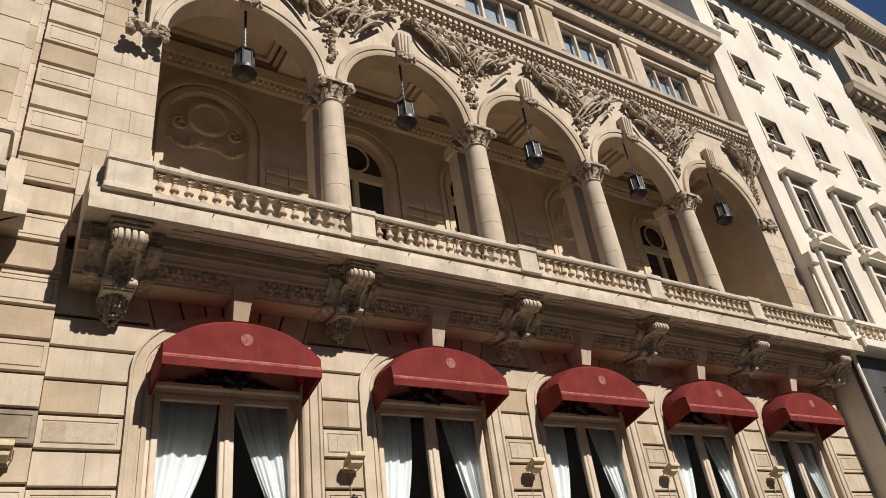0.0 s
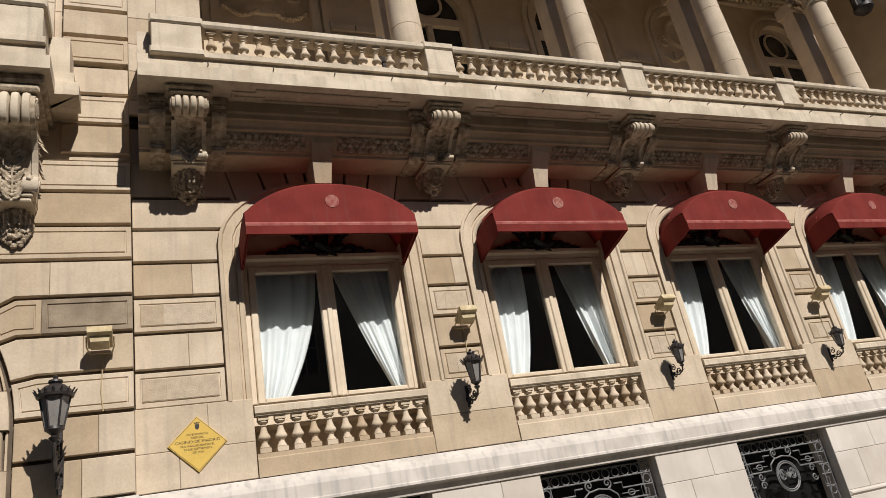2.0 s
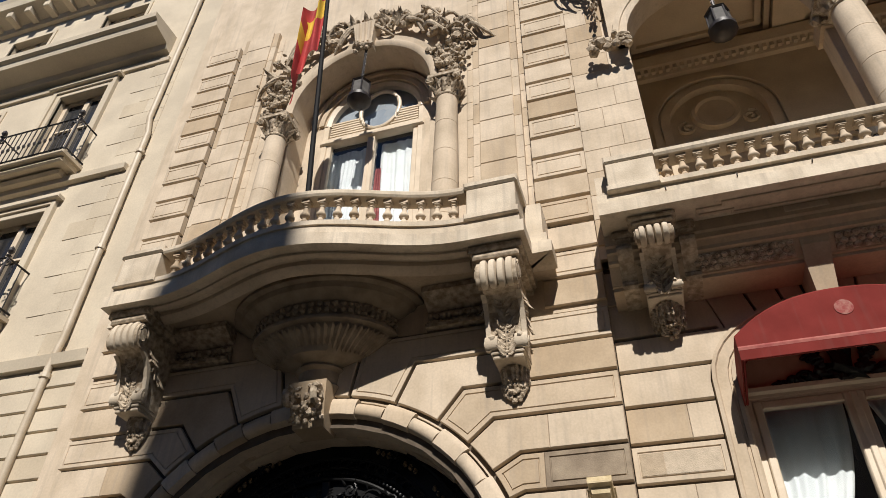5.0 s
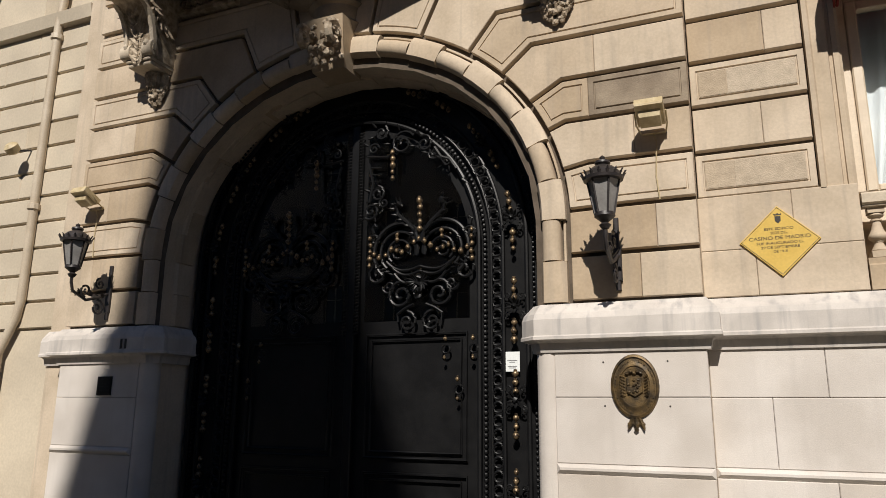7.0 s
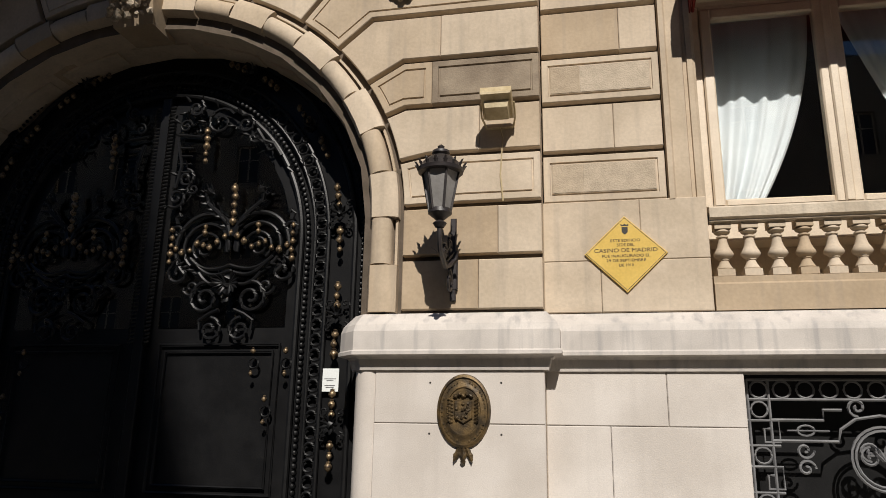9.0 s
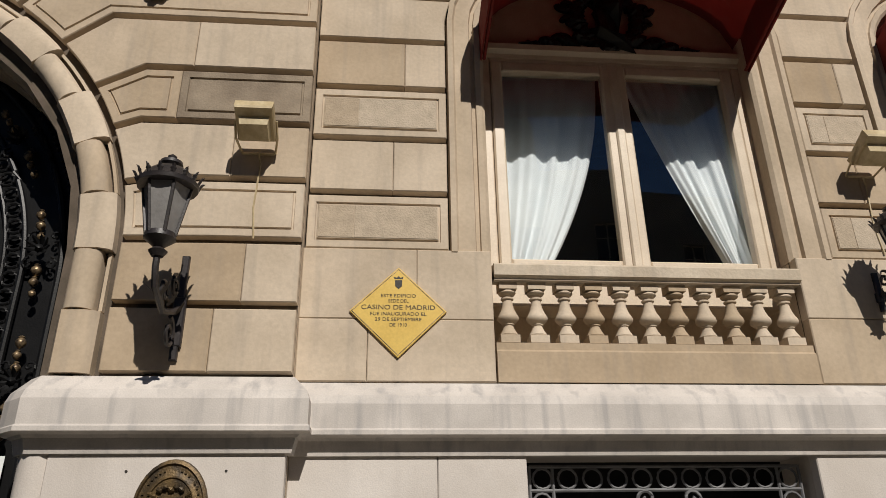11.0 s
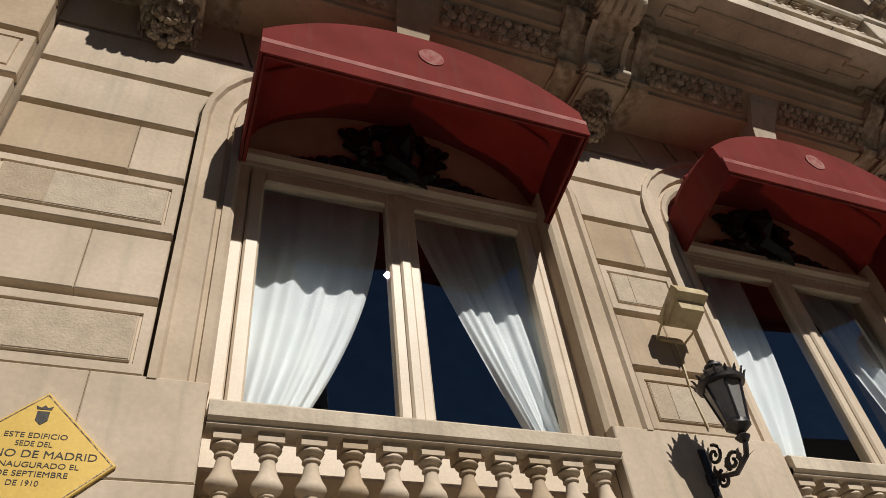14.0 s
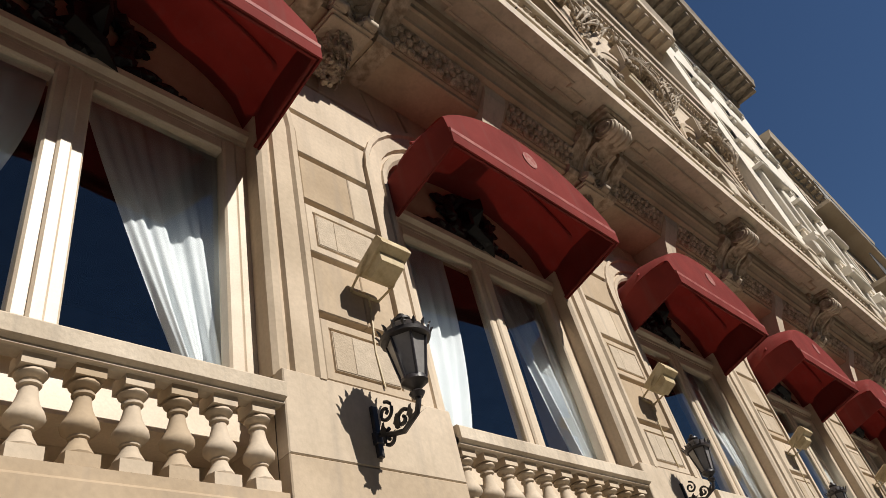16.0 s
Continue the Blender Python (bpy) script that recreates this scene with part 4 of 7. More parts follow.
        lump(bm, (rad * math.cos(a), -0.07 - 0.14 * tail * (1 - u) * math.sin(a), -0.86 - (0.17 + 0.24 * u) * tail), r.uniform(0.018, 0.034), r)
    for k in range(8):
        a = 2 * math.pi * k / 8
        lump(bm, (0.05 * math.cos(a), -0.22 * tail, -0.86 - 0.24 * tail + 0.05 * math.sin(a)), 0.024, r)
    tagged(part("hanging_fruit", bm, CARVED, ob), kind="stuff")
    return ob


CONSOLE_X = [1.28 + PITCH * k for k in range(6)]
SHORT = Matrix.Diagonal((1, 1, 0.86, 1))
console_first = console(pose(CONSOLE_X[0], WALL, SLAB_Z) @ SHORT, tail=0.9)
for x in CONSOLE_X[1:]:
    copy_thing(console_first, pose(x, WALL, SLAB_Z) @ SHORT)

# the frieze between them: mouldings, carved bands, keystones and side scrolls
bm = bmesh.new()
box(bm, PIER_R, END, WALL - 0.02, CORE + 0.02, 6.40, SLAB_Z)
strip(bm, [(WALL, 6.31), (9.215, 6.31), (9.195, 6.315), (9.19, 6.352), (9.165, 6.36), (9.16, 6.375), (9.03, 6.54), (8.985, 6.55), (8.975, 6.59), (8.93, 6.64), (8.905, 6.65), (8.90, 6.71), (8.875, 6.73), (8.87, SLAB_Z - 0.001), (WALL, SLAB_Z - 0.001)], PIER_R + 0.1, END)
struct("trim", bm, STONE)
frieze_r = random.Random(5)
for c in BAYS:
    for s in (-1, 1):
        fr = thing("carved_frieze", pose(c, 9.16, 6.372, 38.2), "weathered frieze band of carved fish scales and leaves", "relief", "frieze bands")
        bm = bmesh.new()
        box(bm, *sorted((s * 0.2, s * 1.3)), -0.004, 0.03, 0.006, 0.205)
        part("ground", bm, CARVED, fr)
        # overlapping round scales with a raised middle, in rows
        n = 12
        for j in range(3):
            for i in range(n):
                bm = bmesh.new()
                x, z = s * (0.24 + 0.083 * (i + 0.5 * (j % 2))), 0.042 + 0.062 * j + frieze_r.uniform(-0.006, 0.006)
                k = frieze_r.uniform(0.88, 1.1)
                ring = [(math.cos(2 * math.pi * q / 9), math.sin(2 * math.pi * q / 9)) for q in range(9)]
                grid_faces(bm, [[(x + rad * k * cx, y, z + rad * k * 0.9 * cz) for cx, cz in ring] for rad, y in ((0.040, 0.004), (0.039, -0.018), (0.029, -0.026), (0.020, -0.026), (0.010, -0.032))])
                part("scale", bm, CARVED, fr)
    key = thing("keystone", pose(c, WALL, 0), "plain projecting stone keystone with a moulded cap", "keystone", "window keystones")
    bm = bmesh.new()
    grid_faces(bm, [[(s * w, y, z) for s, y in ((-1, 0.03), (-1, f), (1, f), (1, 0.03))] for z, w, f in ((5.98, 0.105, -0.34), (6.25, 0.125, -0.42), (6.45, 0.14, -0.54), (6.66, 0.155, -0.60))])
    part("stone", bm, STONE, key)
    bm = bmesh.new()
    for z0, z1, w, f in ((6.66, 6.70, 0.175, -0.63), (6.70, 6.77, 0.205, -0.68), (6.77, SLAB_Z - 0.002, 0.23, -0.735)):
        box(bm, -w, w, f, 0.03, z0, z1, 0.015)
    part("cap", bm, STONE, key)
for x in CONSOLE_X:
    for s in (-1, 1):
        br = thing("side_scroll", pose(x + s * 0.34, WALL, SLAB_Z), "small weathered stone scroll beside a console", "bracket", "side scrolls")
        bm = bmesh.new()
        S = [(0.03, -0.02), (-0.76, -0.02), (-0.76, -0.10)] + [(-0.70 - 0.07 * math.sin(math.pi * i / 6), -0.14 - 0.16 * i / 6) for i in range(7)] + [(-0.60, -0.35), (-0.52, -0.41), (-0.46, -0.47), (-0.475, -0.50), (-0.47, -0.54), (-0.43, -0.57), (-0.38, -0.575), (0.03, -0.57)]
        strip(bm, S, -0.085, 0.085)
        part("scroll", bm, CARVED, br)
        bm = bmesh.new()
        box(bm, -0.11, 0.11, -0.80, 0.03, -0.08, -0.003, 0.02)
        part("cap", bm, CARVED, br)

# ---- the iron door ----
DOOR_Y = 10.05


def door_curve(a, foot=0.25, n=30, spring=3.31, dz=0.04):
    """An arched line on the door, from the right foot over the crown to the left foot."""
    pts = [(a, foot + (spring - foot) * i / 10) for i in range(10)]
    pts += [(a * math.cos(math.pi * i / n), spring + (a + dz) * math.sin(math.pi * i / n)) for i in range(n + 1)]
    return pts + [(-a, foot + (spring - foot) * i / 10) for i in range(9, -1, -1)]


def spaced(pts, step):
    out, left = [], 0.0
    for p, q in zip(pts, pts[1:]):
        d = math.dist(p, q)
        while left < d:
            u = left / d
            out.append((p[0] + (q[0] - p[0]) * u, p[1] + (q[1] - p[1]) * u))
            left += step
        left -= d
    return out


door = thing("door", pose(DOOR, DOOR_Y, 0), "black iron double door with scrolls and worn gilt buds, closed", "door", kind="structure")
bm = bmesh.new()
outline = [(2.3, 0.0), (2.3, 3.3)] + [(2.3 * math.cos(math.pi * i / 24), 3.34 + 2.05 * math.sin(math.pi * i / 24)) for i in range(25)] + [(-2.3, 3.3), (-2.3, 0.0)]
prism(bm, outline, 0.02, 0.08, 0.002)
part("backing", bm, IRON, door)
for s in (-1, 1):
    bm = bmesh.new()
    x0, x1 = sorted((s * 0.1, s * 1.42))
    pts = [(s * 0.14, 2.55), (s * 1.36, 2.55), (s * 1.36, 3.3)] + [(s * 1.36 * math.cos(math.pi * i / 16), 3.31 + 1.38 * math.sin(math.pi * i / 16)) for i in range(1, 8)] + [(s * 0.14, 4.66)]
    bm.faces.new([bm.verts.new((x, 0.012, z)) for x, z in (pts if area(pts) > 0 else pts[::-1])])
    part("pane", sheet("pane", bm, GLASS), None, door, "dark glass")
    bm = bmesh.new()
    for z0, z1 in ((0.35, 1.0), (1.15, 2.4)):
        for k in (0.0, 0.06):
            x0, x1 = sorted((s * (0.2 + k), s * (1.34 - k)))
            loop = [(x0, -0.01, z0 + k), (x1, -0.01, z0 + k), (x1, -0.01, z1 - k), (x0, -0.01, z1 - k), (x0, -0.01, z0 + k)]
            tube(bm, loop, 0.014, 5)
    part("panel_moulding", bm, IRON, door)
    # the crown of scrolls over the lower panels
    r = random.Random(21)
    cx = s * 0.83
    Y = -0.055

    def arc(x, z, rad, a0, a1, n=16, squash=1.0):
        return [(x + rad * math.cos(a0 + (a1 - a0) * i / n), Y, z + rad * squash * math.sin(a0 + (a1 - a0) * i / n)) for i in range(n + 1)]

    bm = bmesh.new()
    for f in (-1, 1):
        # nested hoops of the crown
        for rad, th, q in ((0.30, 0.021, 1.05), (0.22, 0.017, 1.0), (0.13, 0.014, 1.0)):
            tube(bm, arc(cx + f * 0.25, 3.27, rad, math.pi / 2 + f * math.pi * 0.55, math.pi / 2 - f * math.pi * 0.78, 22, q), th, 7)
        tube(bm, spiral(cx + f * 0.25, 3.26, 0.09, 1.3, math.pi / 2, y=Y, flip=-f, n=18), 0.014, 6)
        # plumes that rise from the middle and curl outwards
        plume = [(cx + f * q, Y - 0.02, z) for q, z in ((0.02, 3.36), (0.05, 3.46), (0.11, 3.55), (0.19, 3.62), (0.26, 3.68), (0.29, 3.75), (0.27, 3.80), (0.23, 3.80), (0.22, 3.77))]
        tube(bm, plume, 0.026, 7, 0.65)
        for k in range(1, 8):
            x, y, z = plume[min(k, 7)]
            for g in (-1, 1):
                leaf(bm, (x, y, z - 0.01), (f * (0.5 + 0.3 * g), -0.2, 0.7 - 0.6 * g), (0.4, 0, 0.7), 0.085, 0.018, curl=0.2)
        lump(bm, (cx + f * 0.255, Y - 0.02, 3.79), 0.042, r)
        # flanking scrolls with small finials
        tube(bm, spiral(cx + f * 0.55, 3.42, 0.085, 1.35, -math.pi / 2, y=Y, flip=f, n=18), 0.015, 6)
        tube(bm, spiral(cx + f * 0.50, 3.04, 0.12, 1.4, math.pi / 2, y=Y, flip=-f, n=20), 0.017, 6)
        tube(bm, [(cx + f * q, Y, z) for q, z in ((0.56, 3.50), (0.58, 3.56), (0.55, 3.60), (0.53, 3.57))], 0.018, 6)
        # cartouche below: bent bars, scrolls, leaves
        for z, w in ((3.10, 0.40), (3.05, 0.34), (2.96, 0.30)):
            tube(bm, [(cx + f * w * u, Y, z - 0.05 * math.sin(2.6 * u) + 0.10 * u * u * u) for u in [i / 8 for i in range(9)]], 0.016, 6)
        tube(bm, spiral(cx + f * 0.22, 2.80, 0.15, 1.6, math.pi / 2, y=Y, flip=-f, n=26), 0.018, 7)
        tube(bm, spiral(cx + f * 0.36, 2.90, 0.08, 1.3, 0 if f > 0 else math.pi, y=Y, flip=-f, n=18), 0.014, 6)
        tube(bm, spiral(cx + f * 0.14, 2.52, 0.11, 1.5, math.pi / 2, y=Y, flip=f, n=22), 0.016, 7)
        tube(bm, [(cx + f * q, Y, z) for q, z in ((0.07, 2.70), (0.17, 2.66), (0.26, 2.60), (0.24, 2.52))], 0.014, 6)
        for k in range(7):
            a = math.pi * (0.08 + 0.13 * k)
            leaf(bm, (cx + f * 0.02, Y - 0.02, 2.93), (f * math.sin(a), -0.25, -math.cos(a)), (math.cos(a), 0, math.sin(a)), 0.13, 0.022, curl=0.25)
        for k in range(5):
            leaf(bm, (cx + f * (0.30 + 0.05 * k), Y - 0.01, 3.02 + 0.04 * k), (f, -0.2, 0.3 - 0.3 * k), (0, 0, 1), 0.07, 0.016, curl=0.2)
    for k in range(4):
        lump(bm, (cx, Y - 0.02, 2.98 - 0.07 * k), 0.04, r, (1.2, 0.7, 0.8))
    part("scrollwork", bm, IRON, door, "black iron scrolls shaped like a crown", True)
    # scrolls in the spandrel between post, arch and glass
    bm = bmesh.new()
    for x, z, rad, st, fl in ((0.60, 4.50, 0.15, 0.5, 1), (0.86, 4.46, 0.10, 2.0, -1), (0.33, 4.66, 0.09, 1.0, -1), (0.98, 4.33, 0.07, 3.0, 1), (0.24, 4.48, 0.07, 0.0, 1), (0.30, 3.95, 0.09, 1.5, -1), (0.22, 3.76, 0.10, 4.0, 1), (0.38, 3.84, 0.06, 2.0, 1), (1.12, 4.22, 0.06, 2.6, -1)):
        tube(bm, spiral(s * x, z, rad, 1.5, st if s > 0 else math.pi - st, y=Y, flip=fl * s, n=22), 0.016 if rad > 0.08 else 0.012, 7)
        for k in range(3):
            a = st + 1.3 * k
            leaf(bm, (s * (x + rad * math.cos(a)), Y - 0.01, z + rad * math.sin(a)), (s * math.cos(a), -0.3, math.sin(a)), (0.4, 0, 0.8), 0.08, 0.018, curl=0.3)
    tube(bm, [(s * x, Y, z) for x, z in ((0.16, 4.40), (0.42, 4.36), (0.50, 4.44))], 0.014, 6)
    tube(bm, [(s * x, Y, z) for x, z in ((0.18, 4.32), (0.24, 4.08), (0.20, 3.86))], 0.016, 6)
    tube(bm, [(s * x, Y, z) for x, z in ((0.98, 4.40), (1.06, 4.28), (1.16, 4.24), (1.24, 4.12))], 0.020, 6)
    part("spandrel_scroll", bm, IRON, door, smooth=True)
    for z in (4.02, 4.10, 4.18, 4.26):
        bm = bmesh.new()
        tube(bm, [(s * 0.20, Y, z), (s * 0.34, Y, z - 0.01)], 0.010, 5)
        part("rung", bm, IRON, door)

    # strings of gilt buds
    def buds(name, places, rad, label="worn gilt buds"):
        bm = bmesh.new()
        for x, z in places:
            k = rad * r.uniform(0.72, 1.08)
            lathe(bm, [(k * p, k * q) for p, q in ((0.05, -1.2), (0.55, -0.85), (0.98, -0.2), (0.9, 0.3), (0.5, 0.75), (0.62, 0.95), (0.4, 1.15), (0.05, 1.3))], 8, (x + r.uniform(-0.006, 0.006), -0.085, z))
        part(name, bm, GILT, door, label, True)
    buds("bud_string", [(cx, 3.50 + 0.078 * k) for k in range(5)], 0.036)
    buds("bud_garland", [(cx + f * q, z) for f in (-1, 1) for q, z in ((0.06, 3.36), (0.13, 3.31), (0.20, 3.26), (0.27, 3.28), (0.33, 3.30), (0.40, 3.24), (0.47, 3.22), (0.54, 3.26))] + [(cx, 3.39)], 0.030)
    for f in (-1, 1):
        buds("bud_string", [(cx + f * 0.59, 3.44 - 0.075 * k) for k in range(5)], 0.031)
        buds("bud_string", [(cx + f * 0.26, 3.46), (cx + f * 0.26, 3.40)], 0.03)
    buds("bud_string", [(s * 0.49, 4.40 - 0.075 * k) for k in range(5)], 0.034)
    for xx, z0 in ((1.13, 2.23), (1.43, 2.23), (1.27, 1.83)):
        bm = bmesh.new()
        tube(bm, arc(s * xx, z0, 0.045, 0, 2 * math.pi, 14), 0.010, 5)
        part("ring", bm, IRON, door)
        buds("bud_string", [(s * xx, z0 + 0.10), (s * xx, z0 - 0.09)], 0.024)
    curve = spaced([(s * x, z) for x, z in door_curve(1.86)[:27]], 0.082)
    for g0 in range(3, len(curve) - 8, 11):
        if s > 0 and min(abs(curve[g0 + j][1] - 2.09) for j in range(8)) < 0.10:
            continue
        buds("bud_string", curve[g0:g0 + 3], 0.036)
        buds("bud_string", curve[g0 + 5:g0 + 8], 0.036)
        bm = bmesh.new()
        x, z = curve[g0 + 4]
        for k in range(9):
            a = 2 * math.pi * k / 9
            leaf(bm, (x, -0.06, z), (math.cos(a), -0.45, math.sin(a)), (-math.sin(a), 0, math.cos(a)), 0.10, 0.024)
        lump(bm, (x, -0.09, z), 0.032, r)
        for f in (-1, 1):
            tube(bm, spiral(x + f * 0.07, z - 0.10, 0.045, 1.2, math.pi / 2, y=-0.05, flip=-f, n=12), 0.009, 5)
            tube(bm, spiral(x + f * 0.07, z + 0.10, 0.045, 1.2, -math.pi / 2, y=-0.05, flip=f, n=12), 0.009, 5)
        part("rosette", bm, IRON, door, smooth=True)
# arched mouldings, bead chains and ring chains
for a, rad in ((1.48, 0.026), (1.61, 0.016), (1.735, 0.02), (1.98, 0.024), (2.13, 0.035)):
    bm = bmesh.new()
    tube(bm, [(x, -0.03, z) for x, z in door_curve(a, n=72)], rad, 8)
    part("arched_moulding", bm, IRON, door, smooth=True)
bm = bmesh.new()
r = random.Random(2)
for a, step, rad in ((1.55, 0.052, 0.0235), (2.055, 0.05, 0.017)):
    for x, z in spaced(door_curve(a, n=72), step):
        lathe(bm, [(0.1 * rad, -rad), (0.75 * rad, -0.65 * rad), (rad, 0), (0.75 * rad, 0.65 * rad), (0.1 * rad, rad)], 7, (x, -0.045, z))
tagged(part("bead_chain", bm, IRON, door, smooth=True), kind="stuff")
for x, z in spaced(door_curve(1.672, n=72), 0.128):
    bm = bmesh.new()
    tube(bm, [(x + 0.05 * math.cos(2 * math.pi * i / 14), -0.035, z + 0.05 * math.sin(2 * math.pi * i / 14)) for i in range(15)], 0.012, 6)
    part("ring", bm, IRON, door, smooth=True)
bm = bmesh.new()
box(bm, -0.05, 0.05, -0.05, 0.02, 0.2, 4.8, 0.01)
part("post", bm, IRON, door)
for q in (-1, 1):
    bm = bmesh.new()
    for k in range(64):
        z = 2.4 + 0.036 * k
        tube(bm, [(q * 0.075 - 0.028, -0.045, z), (q * 0.075, -0.07, z + 0.014), (q * 0.075 + 0.028, -0.045, z + 0.028)], 0.011, 5)
    tagged(part("rope_twist", bm, IRON, door, "black iron rope twist", True), kind="stuff")
notice = thing("notice", pose(-1.17, DOOR_Y - 0.012, 2.09), "small white printed notice fixed to the iron door", "notice")
bm = bmesh.new()
box(bm, -0.075, 0.075, -0.004, 0.0, -0.095, 0.095)
part("card", bm, WHITE, notice)
for z, w in ((0.01, 0.05), (-0.005, 0.03), (-0.045, 0.045), (-0.06, 0.035)):
    bm = bmesh.new()
    box(bm, -w, w, -0.006, -0.0035, z - 0.003, z + 0.003)
    part("text_bar", bm, IRON_GREY, notice)
notice.location.y = DOOR_Y - 0.03
# near-black sheet behind the door, its colour standing for the unlit inside
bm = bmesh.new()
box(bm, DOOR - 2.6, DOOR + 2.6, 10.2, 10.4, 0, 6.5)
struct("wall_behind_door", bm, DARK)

# ---- the wall over the portal ----
bm = bmesh.new()
pierced(bm, PIER_L, PIER_R, 7.0, 19.0, [(DOOR, 1.30, 7.21, 11.40, 1.42)], CORE_P, 10.2)
wall_upper_portal = struct("wall_upper_portal", bm, STONE)
bm = bmesh.new()
box(bm, PIER_L, PIER_R, CORE_P - 0.02, CORE_P + 0.05, 6.37, 7.0)
struct("trim", bm, STONE)
row = 0
z = 6.42
while z < 13.9:
    for x0, x1 in ((DOOR + 2.90, PIER_R - 0.002), (PIER_L + 0.002, DOOR - 2.90)):
        stone(wall_upper_portal, rect(x0, x1, z + GAP + 0.006, z + 0.4165 - GAP), PORTAL - (0.04 if z > 7.3 else 0.0), 0.12, face="panel" if row % 2 else "plain")
    for x0, x1 in ((DOOR + 1.92, DOOR + 2.88), (DOOR - 2.88, DOOR - 1.92)):
        if z > 7.2:
            stone(wall_upper_portal, rect(x0, (x0 + x1) / 2 + (0.1 if row % 2 else -0.12), z + 0.001, z + 0.4215), CORE_P - 0.012, 0.03)
            stone(wall_upper_portal, rect((x0 + x1) / 2 + (0.103 if row % 2 else -0.117), x1, z + 0.001, z + 0.4215), CORE_P - 0.012, 0.03)
    z += 0.4225
    row += 1
# bed behind the quoins, coloured as dark as the shade in their joints
for x0, x1 in ((DOOR + 2.90, PIER_R - 0.002), (PIER_L + 0.002, DOOR - 2.90)):
    bm = bmesh.new()
    box(bm, x0, x1, CORE_P - 0.012, CORE_P, 6.42, 13.9)
    part("mortar_bed", bm, JOINT, wall_upper_portal, "mortar bed with the shade of the joints in its dark colour")
for s in (-1, 1):
    xa = DOOR + s * 2.42
    z = 7.2
    while z < 13.8:
        stone(wall_upper_portal, rect(xa - 0.38, xa + 0.38, z + 0.0015, z + 0.4635), PORTAL - 0.03, 0.10)
        stone(wall_upper_portal, rect(xa - 0.27, xa + 0.27, z + 0.0015, z + 0.4635), PORTAL - 0.065, 0.05, c=0.012)
        z += 0.465


def column(m, h, r0, name="column", label="round limestone column with a carved capital", group=""):
    ob = thing(name, m, label, "column", group)
    bm = bmesh.new()
    lathe(bm, [(r0 * 1.25, 0), (r0 * 1.25, 0.08), (r0 * 1.1, 0.10), (r0 * 1.15, 0.15), (r0, 0.19)], 20)
    part("base", bm, STONE, ob, smooth=True)
    bm = bmesh.new()
    drums = 5
    shaft = []
    for i in range(drums):
        u0, u1 = i / drums, (i + 1) / drums
        for u in (u0 + 0.0015, (u0 + u1) / 2, u1 - 0.0015):
            k = r0 * (1.0 if u < 0.35 else 1.0 - 0.14 * (u - 0.35) / 0.65)
            shaft.append((k, 0.19 + (h - 0.61) * u))
        shaft.append((shaft[-1][0] - 0.012, 0.19 + (h - 0.61) * u1))
    lathe(bm, shaft, 24)
    part("shaft", bm, STONE, ob, smooth=True)
    bm = bmesh.new()
    k = r0 / 0.22
    lathe(bm, [(r0 * 0.92, h - 0.44), (r0 * 0.98, h - 0.42), (r0 * 0.9, h - 0.38), (r0 * 1.0, h - 0.2), (r0 * 1.2, h - 0.09)], 16)
    box(bm, -0.29 * k, 0.29 * k, -0.29 * k, 0.29 * k, h - 0.08, h, 0.01)
    rr = random.Random(4)
    for i in range(8):
        a = 2 * math.pi * i / 8
        for zz, ln in ((h - 0.40, 0.2), (h - 0.28, 0.18)):
            b = a + (0.39 if zz > h - 0.3 else 0)
            leaf(bm, (r0 * 0.9 * math.cos(b), r0 * 0.9 * math.sin(b), zz), (0.35 * math.cos(b), 0.35 * math.sin(b), 1), (-math.sin(b), math.cos(b), 0), ln, 0.06 * k, lift=(math.cos(b), math.sin(b), 0))
    for sx in (-1, 1):
        for sy in (-1, 1):
            lump(bm, (sx * 0.25 * k, sy * 0.25 * k, h - 0.13), 0.075 * k, rr)
            tube(bm, [(sx * 0.25 * k + 0.06 * k * math.cos(t) * sx, sy * 0.27 * k, h - 0.14 + 0.06 * k * math.sin(t)) for t in [i * 0.8 for i in range(9)]], 0.022 * k, 5)
    part("capital", bm, CARVED, ob)
    return ob


for s in (-1, 1):
    column(pose(DOOR + s * 1.53 + 0.10, PORTAL - 0.10, 7.21), 3.84, 0.20, label="round limestone column beside the balcony window", group="portal columns")
# carved scrolls over the capitals
for s in (-1, 1):
    ob = thing("carved_cluster", pose(DOOR + s * 1.65, PORTAL, 11.05), "carved stone leaf and fruit cluster beside the arch", "relief", "portal reliefs")
    bm = bmesh.new()
    r = random.Random(31)
    for k in range(60):
        u = r.random()
        lump(bm, (s * (-0.05 + (r.random() - 0.6) * 0.62 * (0.25 + 0.75 * u)), -0.02 - 0.1 * r.random(), 0.42 + u * 0.72), r.uniform(0.03, 0.07), r)
    tagged(part("carving", bm, CARVED, ob), kind="stuff")
# archivolt of the balcony window
bm = bmesh.new()
rings = []
for i in range(25):
    a = math.pi * i / 24
    rings.append([(DOOR + (1.30 + o) * math.cos(a), PORTAL + y, 11.40 + (1.42 + o) * math.sin(a)) for o, y in ((-0.005, 0.25), (-0.005, -0.02), (0.05, -0.06), (0.12, -0.06), (0.13, -0.03), (0.24, -0.05), (0.26, 0.0), (0.26, 0.25))])
grid_faces(bm, rings)
struct("trim", bm, STONE, True)

